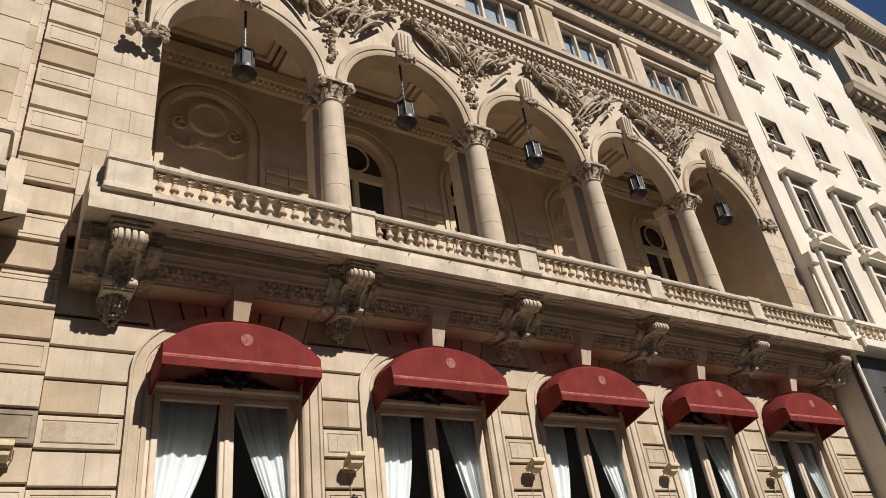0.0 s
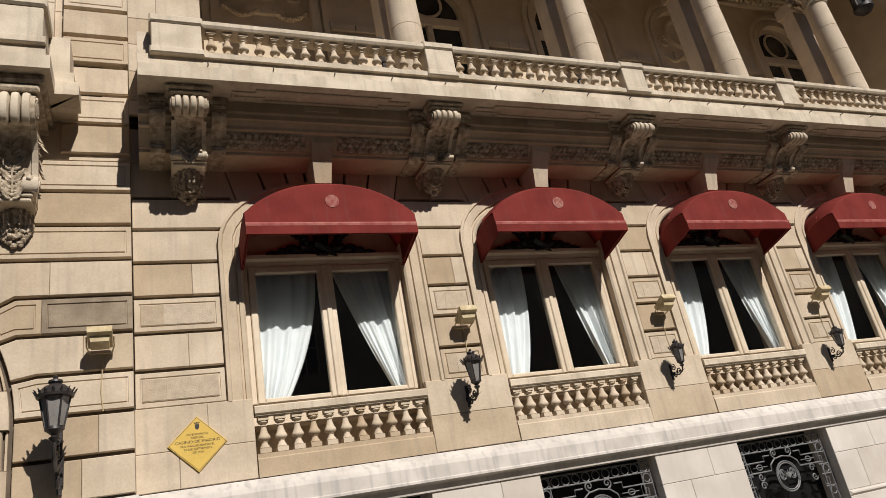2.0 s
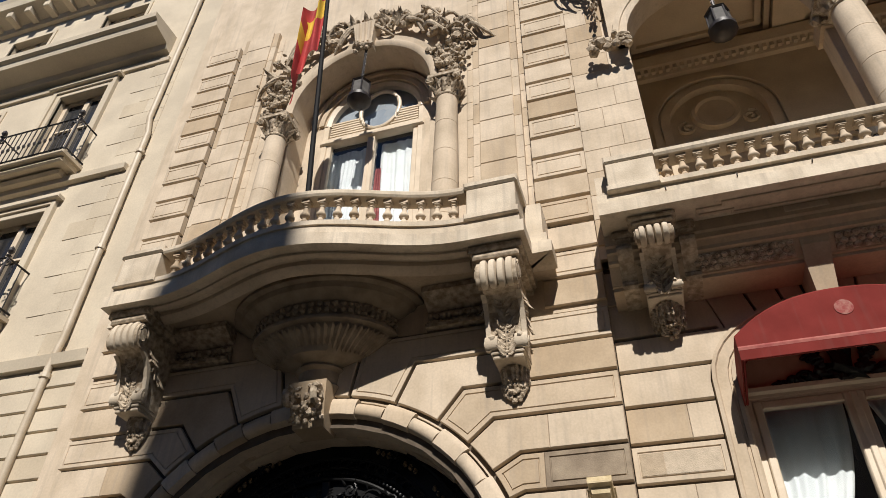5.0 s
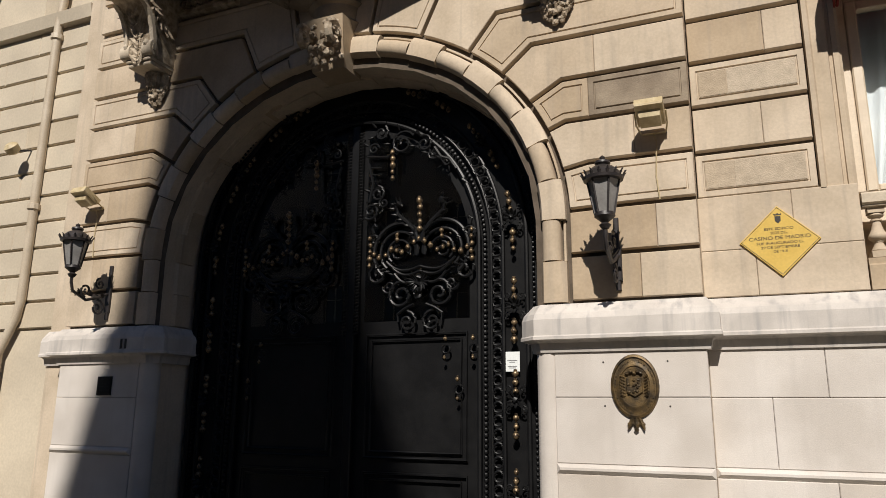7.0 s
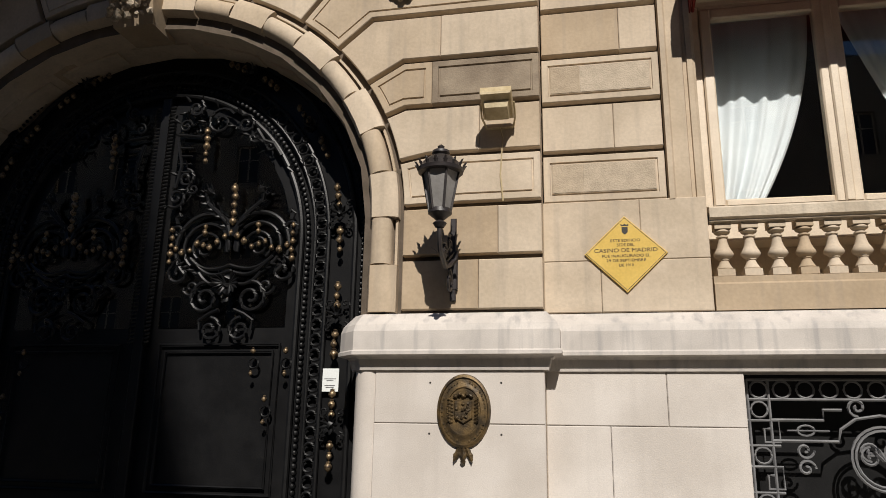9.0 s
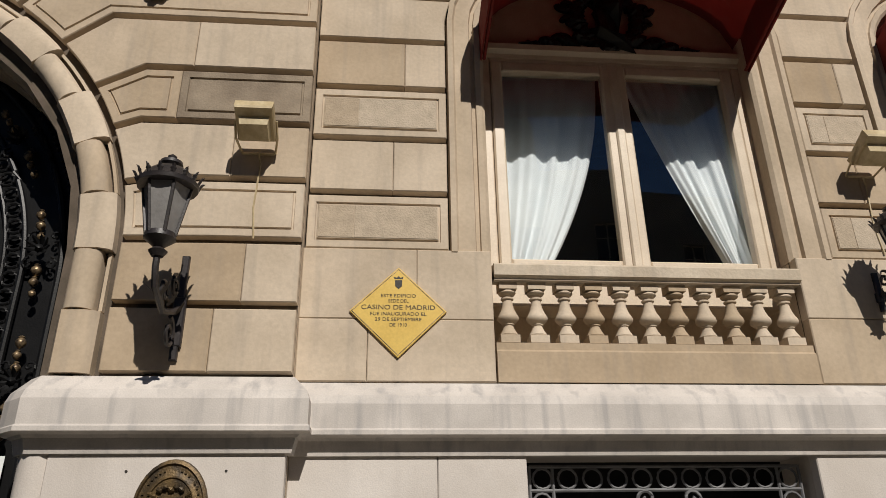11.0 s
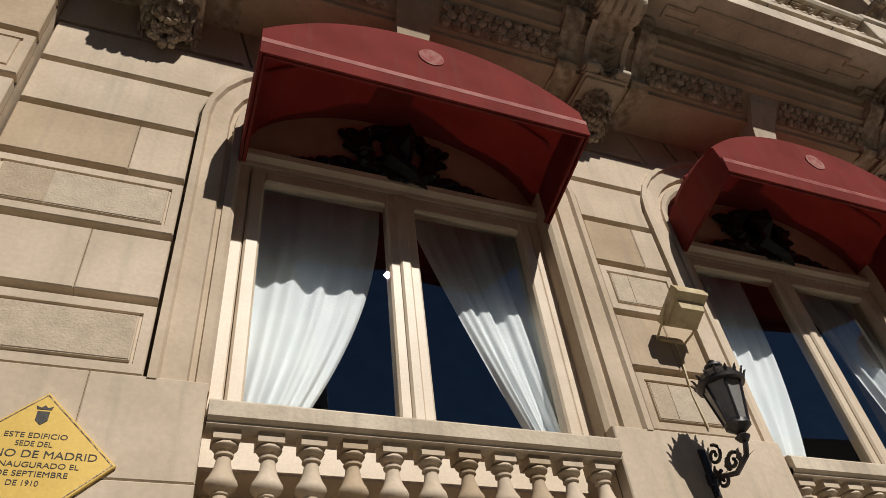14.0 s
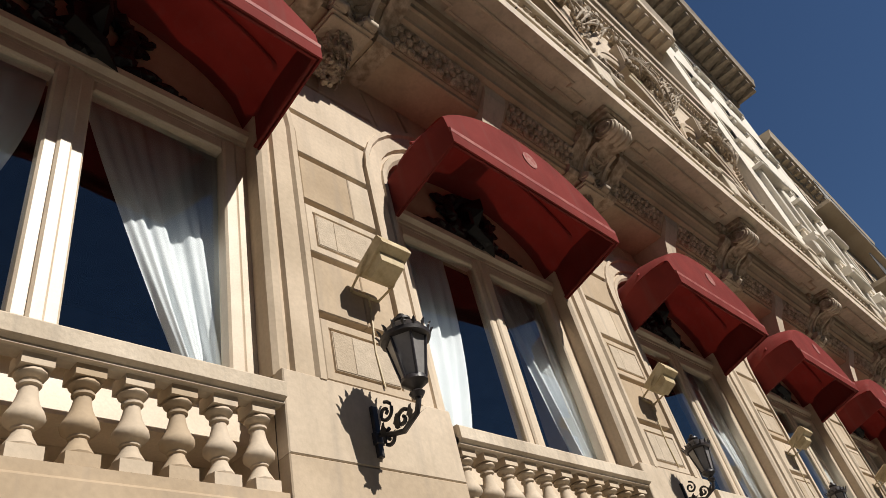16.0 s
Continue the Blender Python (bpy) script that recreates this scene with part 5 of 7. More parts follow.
# the balcony window: arched head with a round light, two leaves
bw = thing("balcony_window", pose(DOOR, 10.12, 7.21), "tall cream-painted arched window with a round light", "window", kind="structure")
BW_A, BW_S, BW_T = 0.97, 4.38, 3.86        # half width, springing and transom
bm = bmesh.new()
for s in (-1, 1):
    box(bm, *sorted((s * (BW_A - 0.10), s * BW_A)), -0.06, 0.06, 0, BW_S, 0.01)
    box(bm, *sorted((s * 0.07, s * 0.0)), -0.05, 0.05, 0, BW_T, 0.01)
    box(bm, *sorted((s * (BW_A - 0.10), s * (BW_A - 0.19))), -0.04, 0.05, 0, BW_T, 0.01)
box(bm, -BW_A - 0.02, BW_A + 0.02, -0.10, 0.06, BW_T, BW_T + 0.08, 0.02)
box(bm, -BW_A, BW_A, -0.07, 0.06, BW_T + 0.081, BW_T + 0.16, 0.01)
rings = []
for i in range(25):
    a = math.pi * i / 24
    rings.append([((BW_A - o) * math.cos(a), y, BW_S + (BW_A - o) * math.sin(a)) for o, y in ((0, 0.06), (0, -0.06), (0.05, -0.08), (0.12, -0.04), (0.12, 0.06))])
grid_faces(bm, rings)
part("window_frame", bm, PAINT, bw, smooth=True)
bm = bmesh.new()
tube(bm, [(0.10 + 0.38 * math.cos(2 * math.pi * i / 28), -0.02, BW_S + 0.20 + 0.50 * math.sin(2 * math.pi * i / 28)) for i in range(29)], 0.04, 8)
part("round_light", bm, PAINT, bw, smooth=True)
for i in range(7):
    for s in (-1, 1):
        zz = BW_T + 0.19 + i * 0.065
        x1 = (BW_A - 0.12) * math.sqrt(max(0.0, 1 - ((zz - BW_S) / (BW_A - 0.12)) ** 2)) if zz > BW_S else BW_A - 0.12
        x0 = 0.42 * math.sqrt(max(0.0, 1 - ((zz - BW_S - 0.20) / 0.54) ** 2)) if abs(zz - BW_S - 0.20) < 0.54 else 0.05
        if x1 - x0 > 0.15:
            bm = bmesh.new()
            box(bm, *sorted((s * x0 + 0.10, s * x1)), -0.02, 0.02, zz, zz + 0.035)
            part("slat", bm, PAINT, bw)
bm = bmesh.new()
bm.faces.new([bm.verts.new((x, 0.03, z)) for x, z in [(-0.9, 0.0), (0.9, 0.0), (0.9, BW_S)] + [(0.9 * math.cos(math.pi * i / 16), BW_S + 0.9 * math.sin(math.pi * i / 16)) for i in range(1, 16)] + [(-0.9, BW_S)]])
pane = part("pane", sheet("pane", bm, GLASS), None, bw)
bm = bmesh.new()
prism(bm, [(-0.9, BW_T + 0.1), (0.9, BW_T + 0.1), (0.9, BW_S)] + [(0.9 * math.cos(math.pi * i / 16), BW_S + 0.9 * math.sin(math.pi * i / 16)) for i in range(1, 16)] + [(-0.9, BW_S)], 0.10, 0.13, 0.004)
part("blind", bm, BLIND, bw, "grey-blue blind")
# the stone wall of the niche round the window, with a stepped arch
bm = bmesh.new()
pierced(bm, DOOR - 1.32, DOOR + 1.32, 7.21, 13.0, [(DOOR, BW_A - 0.01, 7.21, 7.21 + BW_S, BW_A - 0.01)], 10.06, 10.16)
niche = struct("wall_niche", bm, STONE)
for o0, o1, d in ((0.0, 0.10, 0.05), (0.12, 0.20, 0.09)):
    bm = bmesh.new()
    rings = []
    for i in range(25):
        a = math.pi * i / 24
        rings.append([(DOOR + (BW_A + o) * math.cos(a), y, 7.21 + BW_S + (BW_A + o) * math.sin(a)) for o, y in ((o0, 10.07), (o0, 10.06 - d), (o1, 10.06 - d), (o1, 10.07))])
    grid_faces(bm, rings)
    part("moulding", bm, STONE, niche, smooth=True)
pane.visible_shadow = False
for s in (-1, 1):
    ob = thing("curtain", pose(DOOR, 10.30, 7.21), "long white curtain behind the balcony window", "curtain")
    bm = bmesh.new()
    curtain(bm, s * 0.92, s * 0.10, s * 0.30, 0.0, 3.85, 0, s, 1.35, 20 + s)
    part("cloth", bm, CLOTH, ob, smooth=True)
drape = thing("curtain", pose(DOOR, 10.25, 7.21), "narrow faded red drape beside the white curtain", "curtain")
bm = bmesh.new()
curtain(bm, 0.05, 0.16, 0.34, 0.0, 3.2, 0, 1, 1.2, 31)
part("cloth", bm, RED_TRIM, drape, smooth=True)
# walls of the room behind, coloured near-black in place of indoor shade
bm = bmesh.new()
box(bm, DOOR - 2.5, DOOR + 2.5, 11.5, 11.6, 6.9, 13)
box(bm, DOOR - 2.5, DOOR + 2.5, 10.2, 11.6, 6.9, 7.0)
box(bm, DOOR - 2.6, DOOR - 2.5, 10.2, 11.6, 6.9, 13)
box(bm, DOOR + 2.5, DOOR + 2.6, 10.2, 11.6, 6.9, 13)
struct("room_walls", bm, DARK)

# keystone and carved drapery over the balcony window
key = thing("keystone", pose(DOOR, PORTAL, 12.72), "fluted stone keystone over the balcony window", "keystone")
bm = bmesh.new()
grid_faces(bm, [[(s * w, y, z) for s, y in ((-1, 0.05), (-1, f), (1, f), (1, 0.05))] for z, w, f in ((0.0, 0.16, -0.16), (0.45, 0.20, -0.22), (0.62, 0.23, -0.24))])
for x in (-0.10, 0.0, 0.10):
    tube(bm, [(x, -0.18, 0.05), (x * 1.2, -0.24, 0.58)], 0.035, 6)
part("stone", bm, STONE, key)
bm = bmesh.new()
r = random.Random(18)
for j in range(26):
    lump(bm, (r.gauss(0, 0.12), -0.14 - 0.08 * r.random(), r.uniform(-0.14, 0.06)), r.uniform(0.035, 0.07), r)
tagged(part("leaf_boss", bm, CARVED, key), kind="stuff")
ob = thing("arch_relief", pose(DOOR, PORTAL, 11.40), "weathered high relief of drapery and garlands over an arch", "relief", "portal reliefs")
bm = bmesh.new()
r = random.Random(27)
for k in range(26):
    a = radians(r.uniform(28, 152))
    q = r.uniform(1.86, 2.25)
    f = 1 if math.cos(a) > 0 else -1
    tube(bm, [(q * math.cos(a) + f * 0.5 * u, -0.05 - 0.14 * math.sin(math.pi * u), q * math.sin(a) - 0.42 * u * u + 0.08 * math.sin(6 * u + k)) for u in [i / 6 for i in range(7)]], r.uniform(0.03, 0.07), 7, 0.5)
for k in range(150):
    a = radians(r.uniform(25, 155))
    q = r.uniform(1.80, 2.4)
    lump(bm, (q * math.cos(a), -0.03 - 0.14 * r.random(), q * math.sin(a)), r.uniform(0.03, 0.10), r, (r.uniform(0.8, 1.5), 0.8, 1))
for k in range(24):
    a = radians(r.uniform(25, 155))
    leaf(bm, (1.9 * math.cos(a), -0.06, 1.9 * math.sin(a)), (math.cos(a), -0.3, math.sin(a)), (-math.sin(a), 0, math.cos(a)), r.uniform(0.2, 0.4), 0.08)
for s in (-1, 1):
    for k in range(40):
        u = r.random()
        lump(bm, (s * (1.80 + r.gauss(0, 0.14 * (1 - u) + 0.04)), -0.03 - 0.08 * r.random(), 1.0 - 1.0 * u), r.uniform(0.025, 0.06), r)
tagged(part("carving", bm, CARVED, ob), kind="stuff")

# ---- the bowed balcony over the door ----
def bow(dx):
    return 8.50 - (0.50 * 0.5 * (1 + math.cos(math.pi * dx / 2.16)) if abs(dx) < 2.16 else 0.0)


pb = thing("bowed_balcony", pose(0, 0, 0), "bowed stone balcony with pedestals over the entrance", "balcony")
plan = [(DOOR - 3.1, 9.3), (DOOR - 3.1, 8.95), (DOOR - 2.86, 8.95), (DOOR - 2.86, 8.50)]
curve_pts = [(DOOR + dx, bow(dx)) for dx in [-2.16 + 4.32 * i / 36 for i in range(37)]]
plan_r = [(DOOR + 2.86, 8.50), (DOOR + 2.86, 8.95), (DOOR + 3.1, 8.95), (DOOR + 3.1, 9.3)]
full = plan + curve_pts + plan_r
bm = bmesh.new()
sweep(bm, full, [(-0.45, SLAB_Z), (0.02, SLAB_Z), (0.02, SLAB_Z + 0.17), (-0.03, SLAB_Z + 0.185), (-0.035, SLAB_Z + 0.34), (-0.45, SLAB_Z + 0.34)])
part("slab_edge", bm, STONE_WORN, pb)
bm = bmesh.new()
low = [(x, y + 0.05) for x, y in curve_pts]
plate = [(DOOR - 3.08, CORE_P), (DOOR - 3.08, 9.1), (DOOR - 2.84, 9.1), (DOOR - 2.84, 8.8)] + [(x, y + 0.3) for x, y in low] + [(DOOR + 2.84, 8.8), (DOOR + 2.84, 9.1), (DOOR + 3.08, 9.1), (DOOR + 3.08, CORE_P)]
grid_faces(bm, [[(x, y, zz) for x, y in plate] for zz in (SLAB_Z + 0.01, SLAB_Z + 0.32)])
part("slab", bm, STONE, pb)
for s in (-1, 1):
    bm = bmesh.new()
    x0, x1 = sorted((DOOR + s * 2.17, DOOR + s * 2.82))
    box(bm, x0 + 0.02, x1 - 0.02, RAIL_Y - 0.08, RAIL_Y + 0.5, FOOT, RAIL_TOP - 0.04, 0.01)
    box(bm, x0 - 0.015, x1 + 0.015, RAIL_Y - 0.115, RAIL_Y + 0.53, RAIL_TOP - 0.04, RAIL_TOP + 0.07, 0.025)
    box(bm, x0 - 0.01, x1 + 0.01, RAIL_Y - 0.10, RAIL_Y + 0.52, FOOT - 0.005, FOOT + 0.09, 0.012)
    box(bm, *sorted((DOOR + s * 2.82, DOOR + s * 3.02)), 9.0, CORE_P, FOOT, RAIL_TOP - 0.02)
    part("pedestal", bm, STONE_WORN, pb)
rail_line = [(x, y + 0.10) for x, y in curve_pts]
bm = bmesh.new()
sweep(bm, rail_line, [(-0.12, RAIL_TOP - 0.07), (0.09, RAIL_TOP - 0.07), (0.11, RAIL_TOP - 0.04), (0.11, RAIL_TOP + 0.01), (0.09, RAIL_TOP + 0.035), (-0.12, RAIL_TOP + 0.035)])
part("rail", bm, STONE_WORN, pb)
bm = bmesh.new()
sweep(bm, rail_line, [(-0.11, FOOT - 0.01), (0.09, FOOT - 0.01), (0.09, FOOT + 0.06), (-0.11, FOOT + 0.06)])
part("foot_rail", bm, STONE_WORN, pb)
mid_baluster = baluster_mesh("baluster", 1.05, 0.39, 10)
for x, y in spaced(rail_line, 0.205)[1:]:
    b = part("baluster", mid_baluster, None, pb)
    b.location = (x, y, FOOT + 0.06)
# mouldings that follow the bow under the slab
for name, prof in (("soffit_moulding", [(-0.13, SLAB_Z), (-0.13, SLAB_Z - 0.035), (-0.17, SLAB_Z - 0.05), (-0.20, SLAB_Z - 0.05), (-0.20, SLAB_Z)]),
                   ("soffit_moulding", [(-0.30, SLAB_Z), (-0.30, SLAB_Z - 0.06), (-0.35, SLAB_Z - 0.10), (-0.43, SLAB_Z - 0.12), (-0.43, SLAB_Z)])):
    bm = bmesh.new()
    sweep(bm, curve_pts, prof)
    part(name, bm, STONE, pb, smooth=True)
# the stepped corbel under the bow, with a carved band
# weathered stone, coloured darker still for the shade under the bow
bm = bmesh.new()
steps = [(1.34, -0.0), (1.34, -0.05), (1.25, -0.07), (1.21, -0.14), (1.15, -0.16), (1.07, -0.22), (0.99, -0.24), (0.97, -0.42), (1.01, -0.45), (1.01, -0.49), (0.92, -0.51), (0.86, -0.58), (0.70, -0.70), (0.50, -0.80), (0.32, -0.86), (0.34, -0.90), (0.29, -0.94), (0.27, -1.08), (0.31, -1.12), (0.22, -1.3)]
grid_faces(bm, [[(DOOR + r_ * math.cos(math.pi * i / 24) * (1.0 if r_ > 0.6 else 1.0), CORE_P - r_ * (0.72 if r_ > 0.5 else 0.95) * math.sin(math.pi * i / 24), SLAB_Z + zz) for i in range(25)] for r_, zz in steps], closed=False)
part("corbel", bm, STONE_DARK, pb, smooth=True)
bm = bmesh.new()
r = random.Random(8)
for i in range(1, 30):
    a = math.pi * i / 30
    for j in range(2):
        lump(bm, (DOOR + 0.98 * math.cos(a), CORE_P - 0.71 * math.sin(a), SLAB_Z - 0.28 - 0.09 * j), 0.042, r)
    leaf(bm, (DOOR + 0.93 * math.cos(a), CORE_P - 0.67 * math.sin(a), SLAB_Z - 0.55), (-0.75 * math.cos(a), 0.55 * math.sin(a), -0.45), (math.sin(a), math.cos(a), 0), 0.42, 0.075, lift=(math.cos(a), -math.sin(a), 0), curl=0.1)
# the band takes the same stone, with the bow's shade in its colour
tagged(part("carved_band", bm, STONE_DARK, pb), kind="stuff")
# the frieze moulding at both sides of the corbel
for s in (-1, 1):
    bm = bmesh.new()
    x0, x1 = sorted((DOOR + s * 1.4, DOOR + s * 2.3))
    strip(bm, [(CORE_P, SLAB_Z - 0.22), (CORE_P - 0.25, SLAB_Z - 0.12), (CORE_P - 0.32, SLAB_Z - 0.08), (CORE_P - 0.32, SLAB_Z), (CORE_P, SLAB_Z)], x0, x1)
    strip(bm, [(CORE_P, SLAB_Z - 0.5), (CORE_P - 0.12, SLAB_Z - 0.48), (CORE_P - 0.12, SLAB_Z - 0.43), (CORE_P, SLAB_Z - 0.42)], x0, x1)
    for k in range(22):
        lump(bm, (x0 + (x1 - x0) * (k % 11 + 0.5) / 11, CORE_P - 0.04, SLAB_Z - 0.29 - 0.1 * (k // 11)), 0.05, r)
    part("side_frieze", bm, CARVED, pb)
# keystone with a volute over the door
ks = thing("portal_keystone", pose(DOOR, PORTAL, 5.12), "carved keystone with a volute and leaves over the door", "keystone")
bm = bmesh.new()
grid_faces(bm, [[(sx * w, y, z) for sx, y in ((-1, 0.25), (-1, f), (1, f), (1, 0.25))] for z, w, f in ((0.08, 0.20, -0.10), (0.35, 0.23, -0.20), (0.62, 0.25, -0.26))])
part("stone", bm, STONE, ks)
bm = bmesh.new()
for s in (-1, 1):
    tube(bm, [(s * 0.18, y, z) for _, y, z in [(0, -0.33 + 0.12 * math.cos(t) * (1 - t / 12), 0.38 + 0.14 * math.sin(t) * (1 - t / 12)) for t in [i * 0.55 for i in range(18)]]], 0.045, 6)
for k in range(70):
    lump(bm, (r.uniform(-0.20, 0.20), -0.17 - 0.12 * r.random(), 0.10 + 0.45 * r.random()), r.uniform(0.02, 0.045), r)
tagged(part("carving", bm, CARVED, ks), kind="stuff")
for s in (-1, 1):
    console(pose(DOOR + s * 2.50, PORTAL + 0.03, SLAB_Z) @ Matrix.Diagonal((1.22, 0.92, 1.46, 1)), 0.36, "large carved stone console under the bowed balcony", 0.95, 0.62)

# flagpole and flag
fp = thing("flagpole", pose(DOOR + 0.07, 8.45, 7.2), "dark slanting flagpole with a limp red and yellow flag", "flagpole")
bm = bmesh.new()
tube(bm, [(0, 0, 0), (-0.06, -0.12, 1.6), (-0.18, -0.40, 5.4)], 0.042, 8, 0.85)
part("pole", bm, BLACK_PAINT, fp, smooth=True)
def fold_at(u, v):
    """A limp flag: u runs down the hoist, v out to the fly, which sinks under its own weight."""
    out = 0.62 * v * (1 - 0.35 * v)
    return (-0.15 - out - 0.05 * math.sin(11 * v + 2 * u), -0.36 + 0.13 * math.sin(13 * v + 1.5 * u) * (0.3 + v), 5.75 - 1.9 * u - 1.1 * v * (0.55 + 0.45 * v))


for name, u0, u1, mat, label in (("red_band", 0.0, 0.2, FLAG, "red cloth"), ("yellow_band", 0.2, 0.5, FLAG_GOLD, "yellow cloth"), ("red_band", 0.5, 1.0, FLAG, "red cloth")):
    bm = bmesh.new()
    grid_faces(bm, [[fold_at(u0 + (u1 - u0) * i / 5, j / 28) for j in range(29)] for i in range(6)], closed=False)
    part(name, bm, mat, fp, label, True)

# ---- loggia ----
ARC_F, ARC_B, SPRING, ARC_R = 9.22, 9.60, 10.95, 1.34
bm = bmesh.new()
pierced(bm, BAYS[0] - ARC_R - 0.26, END, SPRING, 13.9, [(c, ARC_R, SPRING, SPRING, ARC_R) for c in BAYS], ARC_F, ARC_B)
box(bm, PIER_R, BAYS[0] - ARC_R - 0.262, 9.44, ARC_B, SPRING, 13.9)
wall_arcade = struct("wall_arcade", bm, STONE)
for x0, x1 in ((PIER_R, BAYS[0] - ARC_R), (BAYS[-1] + ARC_R, END)):
    bm = bmesh.new()
    face_y = 9.44 if x0 < 5 else ARC_F + 0.02
    box(bm, x0, x1, face_y, ARC_B, 7.0, SPRING)
    part("end_pier", bm, STONE, wall_arcade)
    z, k = 7.2, 0
    while z < 13.4:
        xm = x0 + (x1 - x0) * (0.38 if k % 2 else 0.62)
        top = min(z + 0.42, 13.4)
        for a, b in ((x0, xm), (xm, x1)):
            lim = b if z < SPRING else min(b, x0 + 0.62) if x0 < 5 else b
            if x0 > 5 and z >= SPRING:
                a = max(a, x1 - 0.55)
            if lim - a > 0.08:
                stone(wall_arcade, rect(a + 0.001, lim - 0.001, z + 0.001, top - 0.001), face_y - 0.025, 0.03)
        z, k = z + 0.42, k + 1
for k, c in enumerate(BAYS):
    bm = bmesh.new()
    rings = []
    for i in range(29):
        a = math.pi * i / 28
        rings.append([(c + (ARC_R + o) * math.cos(a), ARC_F + y, SPRING + (ARC_R + o) * math.sin(a)) for o, y in ((-0.01, 0.44), (-0.01, -0.01), (0.03, -0.03), (0.10, -0.03), (0.11, -0.055), (0.20, -0.06), (0.22, 0.0), (0.22, 0.05))])
    grid_faces(bm, rings)
    part("archivolt", bm, STONE, wall_arcade, smooth=True)
    key = thing("keystone", pose(c, ARC_F, SPRING + ARC_R - 0.1), "fluted keystone over a loggia arch", "keystone", "loggia keystones")
    bm = bmesh.new()
    grid_faces(bm, [[(s * w, y, z) for s, y in ((-1, 0.05), (-1, f), (1, f), (1, 0.05))] for z, w, f in ((0.0, 0.12, -0.14), (0.4, 0.15, -0.18), (0.62, 0.17, -0.20))])
    for x in (-0.07, 0.0, 0.07):
        tube(bm, [(x, -0.16, 0.05), (x * 1.2, -0.20, 0.6)], 0.025, 6)
    part("stone", bm, STONE, key)
    bm = bmesh.new()
    r = random.Random(17)
    for j in range(22):
        lump(bm, (r.gauss(0, 0.11), -0.16 - 0.06 * r.random(), r.uniform(-0.12, 0.08)), r.uniform(0.035, 0.07), r)
    part("leaf_boss", bm, CARVED, key)
LOGGIA_COLS = [4.48 + PITCH * k for k in range(4)]
col_first = column(pose(LOGGIA_COLS[0], 9.36, 7.20), SPRING - 7.20, 0.25, group="loggia columns")
for x in LOGGIA_COLS[1:]:
    copy_thing(col_first, pose(x, 9.36, 7.20))
for x in LOGGIA_COLS:
    ob = thing("pilaster", pose(x, 9.70, 7.2), "square limestone pilaster behind a loggia column", "pilaster", "loggia pilasters")
    bm = bmesh.new()
    box(bm, -0.20, 0.20, 0.02, 0.34, 0.0, SPRING - 7.2 - 0.25, 0.01)
    part("shaft", bm, STONE, ob)
    bm = bmesh.new()
    box(bm, -0.26, 0.26, -0.04, 0.38, SPRING - 7.2 - 0.25, SPRING - 7.2, 0.02)
    part("cap", bm, STONE, ob)


def relief(m, seed):
    """A high-relief group reduced to drapery folds, garlands and knobs."""
    ob = thing("spandrel_relief", m, "weathered high-relief drapery and garlands between two arches", "relief", "spandrel reliefs")
    r = random.Random(seed)
    bm = bmesh.new()
    for f in (-1, 1):
        # a leaning mass of drapery over each arch's shoulder, with its long folds
        for k in range(5):
            u = k / 4
            lump(bm, (f * (0.30 + 0.75 * u), -0.08, 0.95 + 0.42 * u), 0.20 - 0.05 * u, r, (1.3, 0.75, 0.9))
        for k in range(11):
            x0, z0 = f * r.uniform(0.25, 1.25), r.uniform(0.95, 1.5)
            n = r.uniform(0.35, 0.75)
            sway = r.uniform(-0.12, 0.12)
            tube(bm, [(x0 - f * n * u + sway * math.sin(4 * u), -0.12 - 0.12 * math.sin(math.pi * u), z0 - n * (0.75 * u + 0.25 * u * u)) for u in [i / 7 for i in range(8)]], r.uniform(0.03, 0.06), 7, 0.45)
        for k in range(3):
            lump(bm, (f * (0.36 + 0.34 * k), -0.2, 1.28 + 0.10 * k), r.uniform(0.09, 0.12), r)
        tube(bm, [(f * (0.45 + 0.9 * u), -0.16, 1.15 + 0.35 * u - 0.22 * math.sin(math.pi * u)) for u in [i / 8 for i in range(9)]], 0.06, 8, 0.7)
        for k in range(8):
            leaf(bm, (f * (0.35 + 0.14 * k), -0.09, 0.92 + 0.07 * k), (f * r.uniform(0.2, 1), -0.3, r.uniform(-0.2, 1)), (0.3, 0, 1), r.uniform(0.2, 0.32), 0.07)
    for k in range(34):
        x = r.uniform(-1.55, 1.55)
        lump(bm, (x, -0.05 - 0.1 * r.random(), r.uniform(1.42, 1.66)), r.uniform(0.04, 0.10), r, (r.uniform(0.8, 1.5), 0.8, 1))
    for k in range(40):
        x = r.uniform(-1.0, 1.0)
        z = r.uniform(max(0.25 + 0.85 * abs(x), 0.2), 1.5)
        lump(bm, (x, -0.04 - 0.1 * r.random(), z), r.uniform(0.03, 0.08), r, (1, 0.8, r.uniform(0.8, 1.6)))
    for k in range(44):
        u = r.random()
        lump(bm, (r.gauss(0, 0.15 * (1 - u) + 0.03), -0.04 - 0.1 * (1 - u), 0.95 - 1.35 * u), r.uniform(0.03, 0.065), r)
    tagged(part("carving", bm, CARVED, ob, smooth=True), kind="stuff")
    return ob


